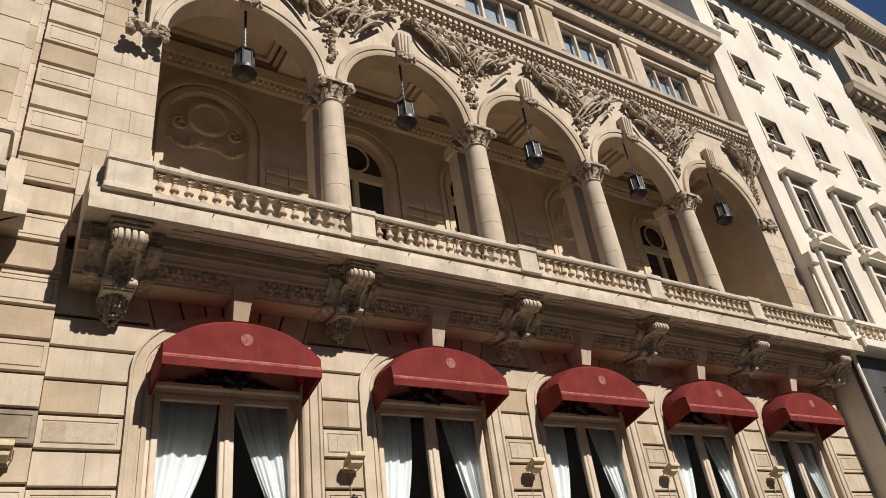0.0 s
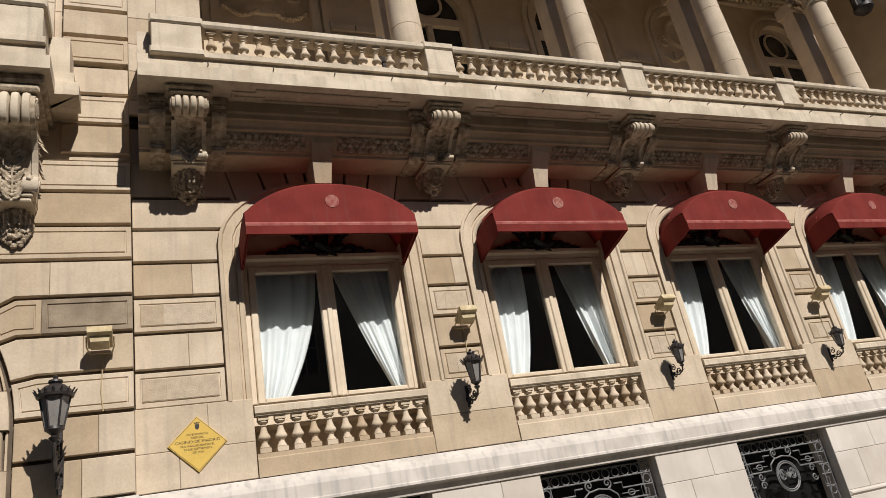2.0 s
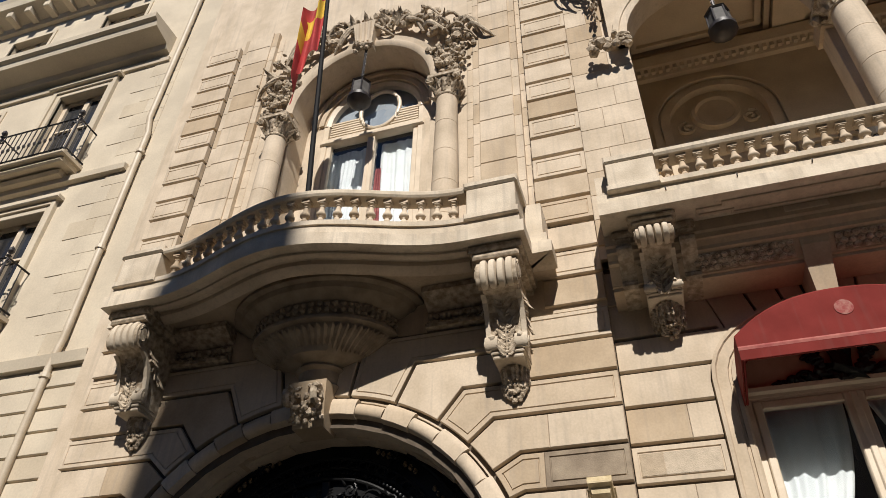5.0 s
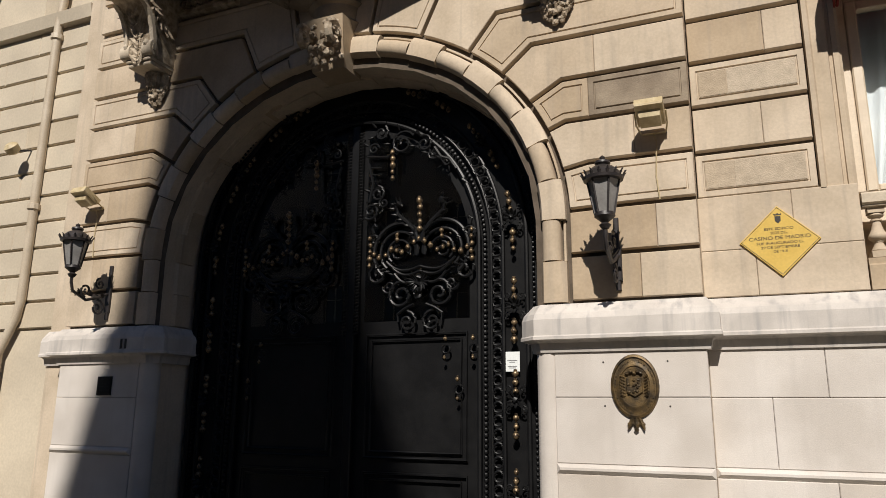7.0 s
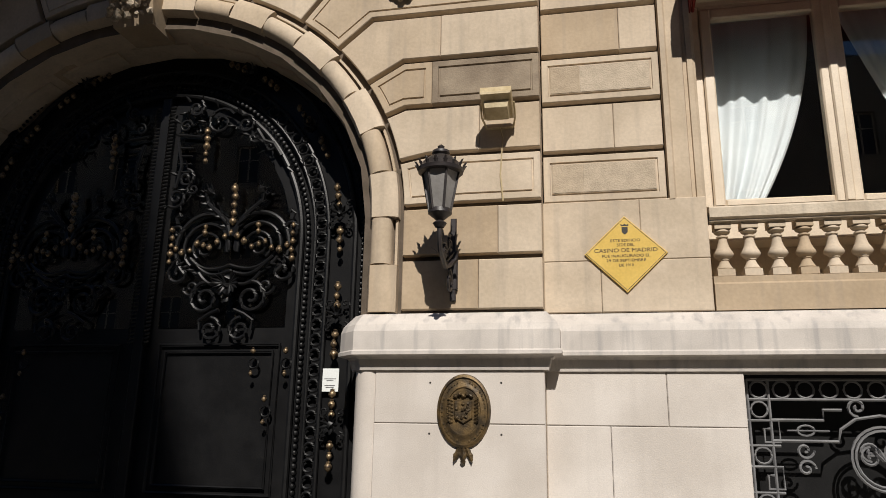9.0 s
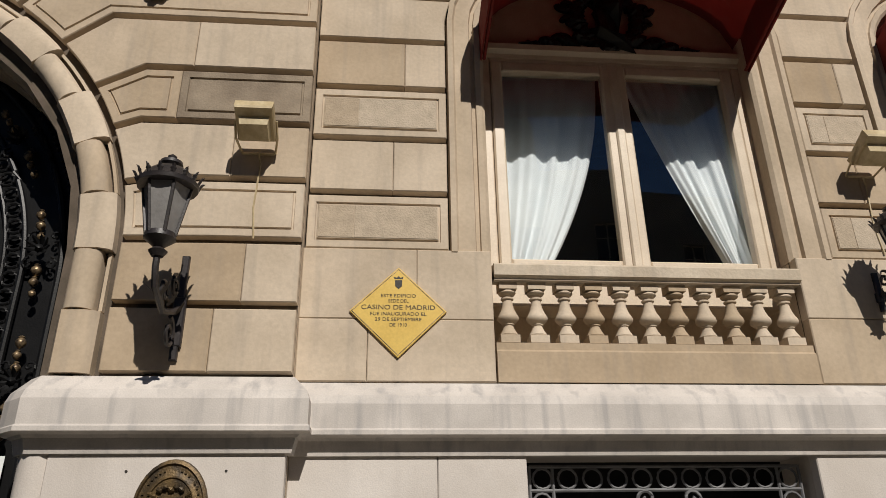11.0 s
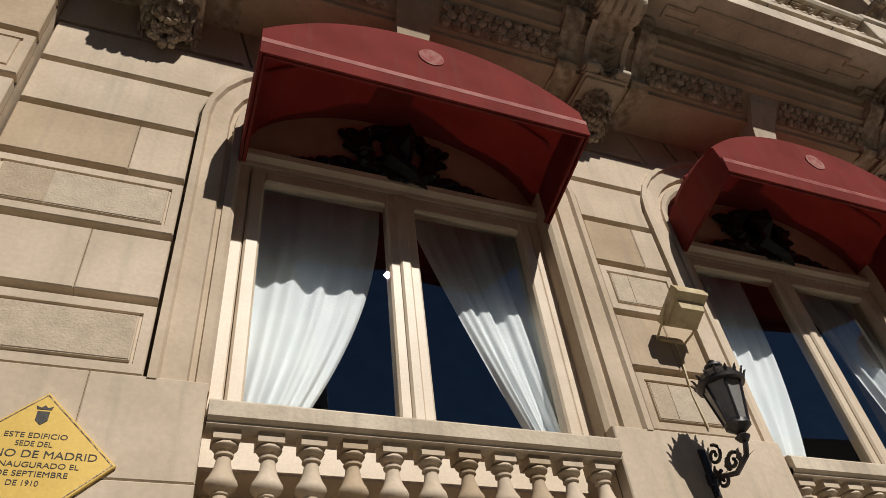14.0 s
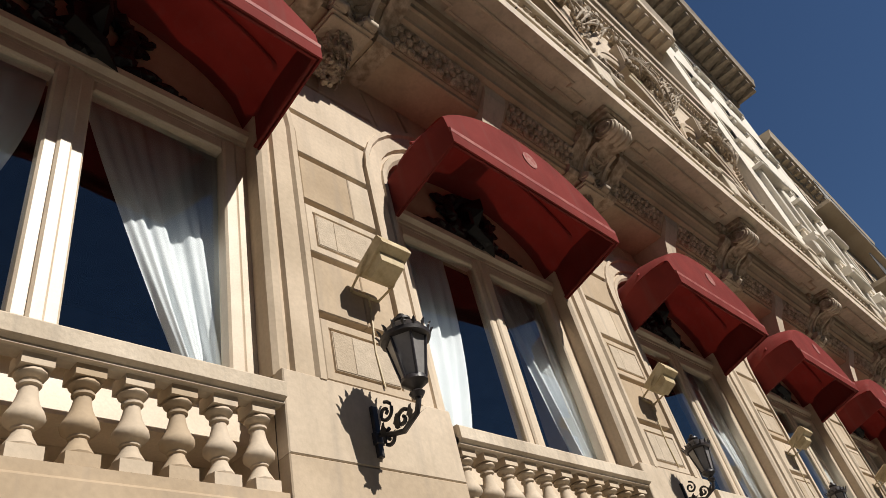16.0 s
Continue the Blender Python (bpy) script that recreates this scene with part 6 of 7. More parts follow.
for k, x in enumerate([1.15] + LOGGIA_COLS + [END - 0.55]):
    m = pose(x, ARC_F, 11.95) if 0 < k < 5 else pose(x, ARC_F, 11.95) @ Matrix.Diagonal((0.45, 1, 1, 1))
    relief(m, 40 + k)
for s, x in ((-1, PIER_R + 0.62), (1, END - 0.6)):
    ob = thing("impost_carving", pose(x, ARC_F, SPRING - 0.1), "carved leaf impost at the loggia's end pier", "relief", "impost carvings")
    bm = bmesh.new()
    r = random.Random(9)
    for k in range(26):
        lump(bm, (r.uniform(-0.3, 0.3), -0.03 - 0.08 * r.random(), r.uniform(-0.16, 0.14)), r.uniform(0.04, 0.085), r)
    for f in (-1, 1):
        tube(bm, spiral(f * 0.2, 0.03, 0.11, 1.4, 0, y=-0.08, flip=f), 0.03, 6)
    tagged(part("carving", bm, CARVED, ob), kind="stuff")

# hanging lanterns
def hanging_lantern(m, drop=1.35):
    ob = thing("hanging_lantern", m, "dark hexagonal glass lantern hanging on a chain", "lantern", "hanging lanterns")
    bm = bmesh.new()
    tube(bm, [(0, 0, 0.40), (0, 0, drop)], 0.014, 6)
    for i in range(9):
        z = 0.45 + (drop - 0.5) * i / 8
        tube(bm, [(0.025 * math.cos(t), 0.0, z + 0.05 * math.sin(t)) for t in [j * math.pi / 4 for j in range(9)]], 0.008, 5)
    part("chain", bm, LAMP_IRON, ob)
    bm = bmesh.new()
    lathe(bm, [(0.0, 0.42), (0.05, 0.40), (0.07, 0.33), (0.17, 0.28), (0.19, 0.26), (0.17, 0.24)], 6)
    part("roof", bm, LAMP_IRON, ob)
    bm = bmesh.new()
    lathe(bm, [(0.155, 0.24), (0.165, -0.12)], 6)
    part("glass", bm, SMOKED, ob, "dark dusty glass")
    for i in range(6):
        bm = bmesh.new()
        a = 2 * math.pi * i / 6
        tube(bm, [(0.16 * math.cos(a), 0.16 * math.sin(a), 0.25), (0.172 * math.cos(a), 0.172 * math.sin(a), -0.13)], 0.014, 5)
        part("bar", bm, LAMP_IRON, ob)
    bm = bmesh.new()
    lathe(bm, [(0.16, -0.12), (0.21, -0.13), (0.21, -0.20), (0.17, -0.24), (0.12, -0.30), (0.03, -0.32)], 12)
    part("base_ring", bm, LAMP_IRON, ob, smooth=True)
    return ob


lan = hanging_lantern(pose(BAYS[0], 9.34, 10.89))
for c in BAYS[1:]:
    copy_thing(lan, pose(c, 9.34, 10.89))
hanging_lantern(pose(DOOR + 0.05, 9.35, 11.35), 1.3)

# floor, back wall and ceiling of the loggia
BACK = 11.48
bm = bmesh.new()
box(bm, PIER_R, END, 9.5, BACK + 0.3, 7.0, 7.2)
struct("loggia_floor", bm, STONE)
bm = bmesh.new()
pierced(bm, PIER_R, END, 7.2, 13.6, [(c, 0.80, 7.2, 11.2, 0.80) for c in BAYS], BACK, BACK + 0.3)
wall_loggia = struct("wall_loggia", bm, SHADE_WALL)
for x0, x1 in ((PIER_R - 0.3, PIER_R), (END - 0.35, END)):
    bm = bmesh.new()
    box(bm, x0, x1, 9.5, BACK, 7.0, 13.9)
    struct("wall_loggia_end", bm, SHADE_WALL)
bm = bmesh.new()
box(bm, PIER_R, END, ARC_B, BACK + 0.3, 13.3, 13.5)
for x in LOGGIA_COLS + [PIER_R + 0.35, END - 0.35]:
    box(bm, x - 0.28, x + 0.28, ARC_B, BACK, 13.0, 13.3)
for c in BAYS:
    for k, d in ((0.0, 13.12), (0.14, 13.2)):
        x0, x1, y0, y1 = c - 1.3 + k, c + 1.3 - k, 9.7 + k, BACK - 0.05 - k
        for a in ((x0, x1, y0, y0 + 0.1), (x0, x1, y1 - 0.1, y1), (x0, x0 + 0.1, y0 + 0.1, y1 - 0.1), (x1 - 0.1, x1, y0 + 0.1, y1 - 0.1)):
            box(bm, *a, d, 13.29)
struct("ceiling", bm, SHADE_WALL)
bm = bmesh.new()
strip(bm, [(BACK, 12.5), (BACK - 0.08, 12.52), (BACK - 0.10, 12.62), (BACK - 0.2, 12.72), (BACK - 0.24, 12.95), (BACK, 13.0)], PIER_R, END)
x = PIER_R + 0.05
while x < END - 0.1:
    box(bm, x, x + 0.07, BACK - 0.17, BACK - 0.05, 12.58, 12.68)
    x += 0.13
struct("trim", bm, SHADE_WALL)
for k, c in enumerate(BAYS):
    bm = bmesh.new()
    for a, b, y in ((0.80, 0.95, -0.05), (1.0, 1.10, -0.08)):
        rings = []
        for i in range(21):
            t = math.pi * i / 20
            rings.append([(c + r_ * math.cos(t), BACK + yy, 11.2 + r_ * math.sin(t)) for r_, yy in ((a, 0.05), (a, y), (b, y), (b, 0.05))])
        grid_faces(bm, rings)
        for s in (-1, 1):
            box(bm, *sorted((c + s * a, c + s * b)), BACK + y, BACK, 7.2, 11.2)
    for s in (-1, 1):
        for z in (9.9, 10.15, 10.4):
            box(bm, *sorted((c + s * 1.12, c + s * 1.59)), BACK - 0.05, BACK, z, z + 0.17, 0.01)
    struct("trim", bm, SHADE_WALL)
    if k in (0, 3):
        ob = thing("wall_medallion", pose(c, BACK + 0.1, 10.8), "plaster relief with a round medallion and garlands in a blind arch", "relief", "loggia medallions")
        bm = bmesh.new()
        box(bm, -0.82, 0.82, 0.0, 0.06, -3.6, 1.25)
        part("panel", bm, SHADE_WALL, ob)
        bm = bmesh.new()
        lathe(bm, [(0.0, 0.05), (0.30, 0.05), (0.34, 0.09), (0.40, 0.09), (0.42, 0.0)], 24)
        bmesh.ops.transform(bm, matrix=pose(0, 0, 0.62, 90, 0, 0), verts=bm.verts)
        part("medallion", bm, SHADE_WALL, ob, smooth=True)
        bm = bmesh.new()
        r = random.Random(6)
        for f in (-1, 1):
            tube(bm, spiral(f * 0.52, 0.35, 0.16, 1.5, math.pi / 2, y=-0.03, flip=-f), 0.035, 6)
            for j in range(14):
                u = j / 13
                lump(bm, (f * (0.12 + 0.6 * u), -0.03, -0.02 - 0.16 * math.sin(math.pi * u)), 0.05, r)
        box(bm, -0.36, 0.36, -0.05, 0.0, -0.12, 0.10, 0.02)
        part("garland", bm, SHADE_WALL, ob)
    else:
        ob = thing("loggia_door", pose(c, BACK + 0.15, 7.2), "glazed loggia door with a round fanlight in an arch", "door", "loggia doors", "structure")
        bm = bmesh.new()
        for s in (-1, 1):
            box(bm, *sorted((s * 0.80, s * 0.68)), -0.05, 0.05, 0, 4.0, 0.01)
            box(bm, *sorted((s * 0.0, s * 0.06)), -0.05, 0.05, 0, 3.7, 0.01)
        box(bm, -0.8, 0.8, -0.06, 0.05, 3.7, 3.9, 0.01)
        rings = []
        for i in range(17):
            t = math.pi * i / 16
            rings.append([(r_ * math.cos(t), y, 4.0 + r_ * math.sin(t)) for r_, y in ((0.80, 0.05), (0.80, -0.05), (0.70, -0.05), (0.70, 0.05))])
        grid_faces(bm, rings)
        tube(bm, [(0.36 * math.cos(t), -0.02, 4.28 + 0.36 * math.sin(t)) for t in [2 * math.pi * i / 20 for i in range(21)]], 0.03, 6)
        part("door_frame", bm, PAINT, ob)
        bm = bmesh.new()
        prism(bm, [(-0.79, 0.0), (0.79, 0.0), (0.79, 4.0)] + [(0.79 * math.cos(math.pi * i / 12), 4.0 + 0.79 * math.sin(math.pi * i / 12)) for i in range(1, 12)] + [(-0.79, 4.0)], 0.04, 0.06, 0.002)
        part("dark_glazing", bm, PANE, ob)
# lamps on the parapet's inner side
for x in [c + 1.0 for c in BAYS[:4]]:
    ob = thing("parapet_lamp", pose(x, 9.0, 7.2), "small dark lantern standing behind the parapet", "lantern", "parapet lamps")
    bm = bmesh.new()
    tube(bm, [(0, 0, 0), (0, 0, 0.55)], 0.03, 8)
    part("post", bm, LAMP_IRON, ob)
    bm = bmesh.new()
    lathe(bm, [(0.05, 0.55), (0.11, 0.62), (0.13, 0.80)], 8)
    part("glass", bm, MILK, ob)
    bm = bmesh.new()
    lathe(bm, [(0.17, 0.80), (0.15, 0.84), (0.06, 0.92), (0.03, 0.98)], 8)
    part("hood", bm, LAMP_IRON, ob)

# ---- cornice and upper storey ----
bm = bmesh.new()
F = ARC_F
strip(bm, [(F + 0.1, 13.62), (F - 0.04, 13.64), (F - 0.05, 13.78), (F - 0.10, 13.82), (F - 0.12, 13.92), (F - 0.24, 13.98), (F - 0.26, 14.10), (F - 0.32, 14.14), (F - 0.34, 14.24), (F - 0.2, 14.30), (F + 0.6, 14.34), (F + 0.6, 13.62)], PIER_R - 0.02, END)
x = PIER_R + 0.1
while x < END - 0.1:
    box(bm, x, x + 0.08, F - 0.19, F - 0.02, 13.84, 13.93)
    x += 0.15
struct("cornice", bm, STONE)
UP = 9.42
bm = bmesh.new()
pierced(bm, PIER_R, END, 14.2, 16.95, [(c, 1.02, 14.62, 16.25, 0.001) for c in BAYS], UP, UP + 0.4)
wall_upper = struct("wall_upper", bm, STONE)
for x in [PIER_R + 0.3] + LOGGIA_COLS + [END - 0.35]:
    bm = bmesh.new()
    box(bm, x - 0.30, x + 0.30, UP - 0.12, UP, 14.3, 16.5, 0.015)
    box(bm, x - 0.20, x + 0.20, UP - 0.16, UP - 0.1, 14.6, 16.2, 0.015)
    box(bm, x - 0.36, x + 0.36, UP - 0.18, UP, 16.35, 16.5, 0.03)
    part("pilaster", bm, STONE, wall_upper)
    fl = thing("floodlight", pose(x + 0.05, UP - 0.35, 14.315), "small pale floodlight on the cornice", "floodlight", "cornice floodlights")
    bm = bmesh.new()
    box(bm, -0.13, 0.13, -0.1, 0.1, 0.0, 0.16, 0.02)
    part("housing", bm, STONE_DARK, fl)
for k, c in enumerate(BAYS):
    win = thing("upper_window", pose(c, UP + 0.2, 14.62), "three-light upper window with pale mullions", "window", "upper windows", "structure")
    bm = bmesh.new()
    for x in (-1.0, -0.36, 0.30, 0.94):
        box(bm, x, x + 0.07, -0.06, 0.04, 0, 1.63, 0.01)
    box(bm, -1.0, 1.0, -0.06, 0.04, 1.55, 1.63)
    box(bm, -1.0, 1.0, -0.06, 0.04, 0.0, 0.08)
    part("window_frame", bm, PAINT, win)
    bm = bmesh.new()
    bm.faces.new([bm.verts.new((x, 0.02, z)) for x, z in ((-1, 0), (1, 0), (1, 1.63), (-1, 1.63))])
    part("pane", sheet("pane", bm, GLASS), None, win).visible_shadow = False
    bm = bmesh.new()
    box(bm, -1.0, 1.0, 0.14, 0.17, 0.0, 1.63)
    part("blind", bm, BLIND, win, "grey-blue blind")
bm = bmesh.new()
strip(bm, [(UP + 0.1, 16.5), (UP - 0.2, 16.52), (UP - 0.22, 16.7), (UP - 0.12, 16.74), (UP - 0.12, 17.2), (UP - 0.3, 17.28), (UP - 0.34, 17.4), (UP - 0.85, 17.5), (UP - 0.87, 17.75), (UP - 0.95, 17.9), (UP + 0.5, 18.0), (UP + 0.5, 16.5)], PIER_R - 0.02, END + 0.05)
x = PIER_R + 0.15
while x < END:
    box(bm, x, x + 0.16, UP - 0.78, UP - 0.3, 17.32, 17.49, 0.02)
    x += 0.42
struct("cornice", bm, STONE)
r = random.Random(14)
for k, c in enumerate(BAYS):
    ob = thing("attic_frieze", pose(c, UP - 0.12, 16.96), "carved garland frieze under the top cornice", "relief", "attic friezes")
    bm = bmesh.new()
    for j in range(70):
        lump(bm, (-1.5 + 3.0 * (j + 0.5) / 70, -0.02, 0.05 * math.sin(j * 0.7) + r.uniform(-0.1, 0.12)), r.uniform(0.05, 0.09), r)
    part("carving", bm, CARVED, ob)
bm = bmesh.new()
box(bm, PIER_L - 0.42, END, 9.9, 22, 17.0, 17.9)
struct("roof", bm, STONE_DARK)

# ---- wall lamps ----
def wall_lamp(m, off, label, drop=0.52):
    """Local: the wall at y = 0, the lantern off metres before it; z = 0 at the lantern's foot."""
    ob = thing("wall_lamp", m, label, "lamp", "wall lamps")
    bm = bmesh.new()
    lathe(bm, [(0.03, -0.10), (0.05, -0.07), (0.025, -0.05), (0.06, -0.02), (0.085, 0.0), (0.08, 0.03)], 12, (0, -off, 0))
    part("cup", bm, LAMP_IRON, ob, smooth=True)
    bm = bmesh.new()
    lathe(bm, [(0.074, 0.03), (0.128, 0.30)], 6, (0, -off, 0))
    part("glass", bm, MILK, ob, "grey dusty glass")
    for i in range(6):
        bm = bmesh.new()
        a = 2 * math.pi * i / 6
        tube(bm, [(0.076 * math.cos(a), -off + 0.076 * math.sin(a), 0.02), (0.131 * math.cos(a), -off + 0.131 * math.sin(a), 0.31)], 0.010, 5)
        part("bar", bm, LAMP_IRON, ob)
    bm = bmesh.new()
    lathe(bm, [(0.13, 0.295), (0.160, 0.30), (0.165, 0.325), (0.150, 0.335), (0.135, 0.37), (0.09, 0.41), (0.05, 0.43), (0.065, 0.445), (0.06, 0.465), (0.02, 0.48), (0.025, 0.50), (0.0, 0.52)], 16, (0, -off, 0))
    part("hood", bm, LAMP_IRON, ob, smooth=True)
    bm = bmesh.new()
    for i in range(16):
        a = 2 * math.pi * i / 16
        leaf(bm, (0.158 * math.cos(a), -off + 0.158 * math.sin(a), 0.32), (0.3 * math.cos(a), 0.3 * math.sin(a), 1), (-math.sin(a), math.cos(a), 0), 0.055, 0.018, lift=(math.cos(a), math.sin(a), 0), curl=0.2)
    part("crown", bm, LAMP_IRON, ob)
    bm = bmesh.new()
    deep = drop > 0.4
    f = 1.0 if deep else 0.72
    tube(bm, [(0, -off, -0.08), (0, -off, -0.16 * f), (0, -off + 0.03, -0.25 * f), (0, -off * 0.6, -0.33 * f), (0, -off * 0.3, -0.28 * f), (0, -0.04, -0.22 * f)], 0.018, 7)

    def side(points):
        return [(0, -y, z) for y, _, z in points]
    tube(bm, side(spiral(off * 0.62, -0.22 * f, 0.075, 1.4, -1.5, n=20)), 0.013, 6)
    tube(bm, side(spiral(off * 0.30, -0.40 if deep else -0.22, 0.095 if deep else 0.06, 1.4, 1.5, n=20)), 0.013, 6)
    tube(bm, side(spiral(off * 0.28, -0.12 if deep else -0.05, 0.07, 1.4, 1.5, n=20, flip=-1)), 0.012, 6)
    for u in (0.2, 0.5, 0.8):
        for s in (-1, 1):
            leaf(bm, (0, -off * u, -0.28 * f), (s * 0.6, -0.2, 0.5), (0, 1, 0), 0.10, 0.03)
    part("bracket", bm, LAMP_IRON, ob, "scrolled iron bracket", True)
    bm = bmesh.new()
    box(bm, -0.022, 0.022, -0.03, 0.0, -drop, 0.12 if deep else 0.04, 0.006)
    box(bm, -0.035, 0.035, -0.035, 0.0, -drop + 0.08, -0.14, 0.008)
    part("wall_plate", bm, LAMP_IRON, ob)
    return ob


DOOR_LAMP = "dark iron wall lantern with a crown beside the entrance"
PIER_LAMP = "dark iron wall lantern on a scrolled bracket between two windows"
for x in (-0.03, 2 * DOOR + 0.03):
    wall_lamp(pose(x, PORTAL, 3.15), 0.54, DOOR_LAMP)
SMALLER = Matrix.Diagonal((0.8, 0.8, 0.8, 1))
first_lamp = wall_lamp(pose(4.44, WALL - 0.012, 3.27) @ SMALLER, 0.40, PIER_LAMP, 0.30)
for k in range(1, 4):
    copy_thing(first_lamp, pose(4.44 + PITCH * k, WALL - 0.012, 3.27) @ SMALLER)


def floodlight(m, label="yellowed box floodlight in a wire yoke on the wall"):
    """Local: the wall at y = 0, the housing before it, its face turned down."""
    ob = thing("floodlight", m, label, "floodlight", "wall floodlights")
    tilt = pose(0, -0.20, 0, -28, 0, 0)
    bm = bmesh.new()
    grid_faces(bm, [[(-w, y0, z), (w, y0, z), (w, y1, z), (-w, y1, z)] for z, w, y0, y1 in ((0.055, 0.10, -0.10, 0.10), (0.04, 0.118, -0.125, 0.125), (-0.02, 0.118, -0.125, 0.125), (-0.035, 0.112, -0.118, 0.118))])
    bmesh.ops.transform(bm, matrix=tilt, verts=bm.verts)
    part("housing", bm, FLOOD, ob)
    bm = bmesh.new()
    grid_faces(bm, [[(-w, y0, z), (w, y0, z), (w, y1, z), (-w, y1, z)] for z, w, y0, y1 in ((-0.035, 0.095, -0.06, 0.10), (-0.085, 0.085, -0.03, 0.09))])
    bmesh.ops.transform(bm, matrix=tilt, verts=bm.verts)
    part("gear_box", bm, FLOOD, ob, "stained ribbed gear box")
    bm = bmesh.new()
    for s in (-1, 1):
        tube(bm, [(s * 0.128, -0.20, 0.01), (s * 0.13, -0.12, -0.07), (s * 0.10, 0.02, -0.12)], 0.008, 5)
    tube(bm, [(-0.10, -0.01, -0.12), (0.10, -0.01, -0.12)], 0.010, 5)
    tube(bm, [(0.0, -0.03, -0.12), (0.02, -0.012, -0.2), (0.0, -0.008, -0.5), (0.02, -0.01, -0.72)], 0.006, 5)
    part("yoke", bm, FLOOD, ob)
    return ob


first_flood = floodlight(pose(0.33, PORTAL, 4.12))
copy_thing(first_flood, pose(2 * DOOR - 0.33, PORTAL, 4.12))
for k in range(4):
    copy_thing(first_flood, pose(4.55 + PITCH * k, WALL, 4.17))


# ---- plaques ----
def lettering(parent, text, x, y, z, size, width, mat):
    cu = bpy.data.curves.new("lettering", "FONT")
    cu.body, cu.size, cu.align_x, cu.align_y, cu.extrude = text, size, "CENTER", "CENTER", 0.0008
    tmp = bpy.data.objects.new("lettering", cu)
    scene.collection.objects.link(tmp)
    me = bpy.data.meshes.new_from_object(tmp.evaluated_get(bpy.context.evaluated_depsgraph_get()))
    bpy.data.objects.remove(tmp)
    me.materials.clear()
    me.materials.append(mat)
    have = max(v.co.x for v in me.vertices) - min(v.co.x for v in me.vertices)
    ob = part("lettering", me, None, parent, "")
    ob.matrix_basis = pose(x, y, z, 90, 0, 0) @ Matrix.Diagonal((width / have, 1, 1, 1))
    return ob


plaque = thing("plaque", pose(1.247, WALL - 0.014, 2.985), "yellow diamond commemorative plaque with black lettering on the wall", "plaque")
bm = bmesh.new()
prism(bm, [(0, -0.295), (0.30, 0), (0, 0.29), (-0.30, 0)], -0.016, 0.0, 0.003)
part("plate", bm, YELLOW, plaque)
bm = bmesh.new()
inner, outer = 0.283, 0.289
for a, b in (((0, -1), (1, 0)), ((1, 0), (0, 1)), ((0, 1), (-1, 0)), ((-1, 0), (0, -1))):
    grid_faces(bm, [[(a[0] * k, y, a[1] * k * 0.97) for k, y in ((inner, -0.0165), (outer, -0.0165), (outer, -0.0175), (inner, -0.0175))], [(b[0] * k, y, b[1] * k * 0.97) for k, y in ((inner, -0.0165), (outer, -0.0165), (outer, -0.0175), (inner, -0.0175))]])
part("border", bm, GILT, plaque, "thin darker border line")
for text, z, size, width in (("ESTE EDIFICIO", 0.100, 0.030, 0.215), ("SEDE DEL", 0.066, 0.030, 0.125), ("CASINO DE MADRID", 0.024, 0.042, 0.455), ("FUE INAUGURADO EL", -0.018, 0.030, 0.345), ("29 DE SEPTIEMBRE", -0.053, 0.030, 0.285), ("DE 1910", -0.089, 0.030, 0.105)):
    lettering(plaque, text, 0, -0.0168, z, size, width, INK)
bm = bmesh.new()
prism(bm, [(-0.022, 0.205), (-0.022, 0.165), (0, 0.145), (0.022, 0.165), (0.022, 0.205)], -0.0178, -0.016, 0.0005)
prism(bm, [(-0.026, 0.212), (0.026, 0.212), (0.03, 0.228), (0.012, 0.22), (0, 0.232), (-0.012, 0.22), (-0.03, 0.228)], -0.0178, -0.016, 0.0005)
part("shield", bm, INK, plaque, "small black shield with a crown")

oval = thing("bronze_plaque", pose(0.06, PORTAL - 0.012, 1.83), "oval bronze plaque with a shield in relief on the plinth", "plaque")
bm = bmesh.new()
lathe(bm, [(0.0, 0.012), (0.125, 0.014), (0.13, 0.022), (0.14, 0.022), (0.15, 0.014), (0.18, 0.014), (0.186, 0.026), (0.20, 0.020), (0.205, 0.0)], 32)
bmesh.ops.transform(bm, matrix=pose(0, 0, 0, 90, 0, 0) @ Matrix.Diagonal((0.96, 1.28, 1, 1)), verts=bm.verts)
part("plate", bm, BRONZE, oval, smooth=True)
bm = bmesh.new()
r = random.Random(12)
prism(bm, [(-0.065, 0.07), (-0.065, -0.05), (0, -0.09), (0.065, -0.05), (0.065, 0.07)], -0.03, -0.01, 0.006)
for k in range(5):
    lump(bm, ((k - 2) * 0.028, -0.025, 0.105 + 0.012 * (k % 2)), 0.018, r)
for s in (-1, 1):
    for k in range(7):
        leaf(bm, (s * 0.075, -0.015, 0.07 - 0.025 * k), (s, -0.3, 0.4), (0, 0, 1), 0.05, 0.015)
for k in range(14):
    lump(bm, (r.uniform(-0.05, 0.05), -0.03, r.uniform(-0.06, 0.06)), 0.014, r)
part("shield", bm, BRONZE, oval)
bm = bmesh.new()
for k in range(44):
    a = 2 * math.pi * k / 44
    if abs(math.sin(a)) < 0.97 and k % 6:
        x, z = 0.158 * math.cos(a), 0.211 * math.sin(a)
        box(bm, x - 0.006, x + 0.006, -0.022, -0.012, z - 0.008, z + 0.008)
tagged(part("raised_rim", bm, BRONZE, oval), kind="stuff")
bm = bmesh.new()
for k in range(3):
    leaf(bm, ((k - 1) * 0.025, -0.012, -0.25), ((k - 1) * 0.4, 0, -1), (1, 0, 0), 0.11, 0.028, curl=0.1)
lump(bm, (0, -0.015, -0.345), 0.022, r)
part("pendant", bm, BRONZE, oval)
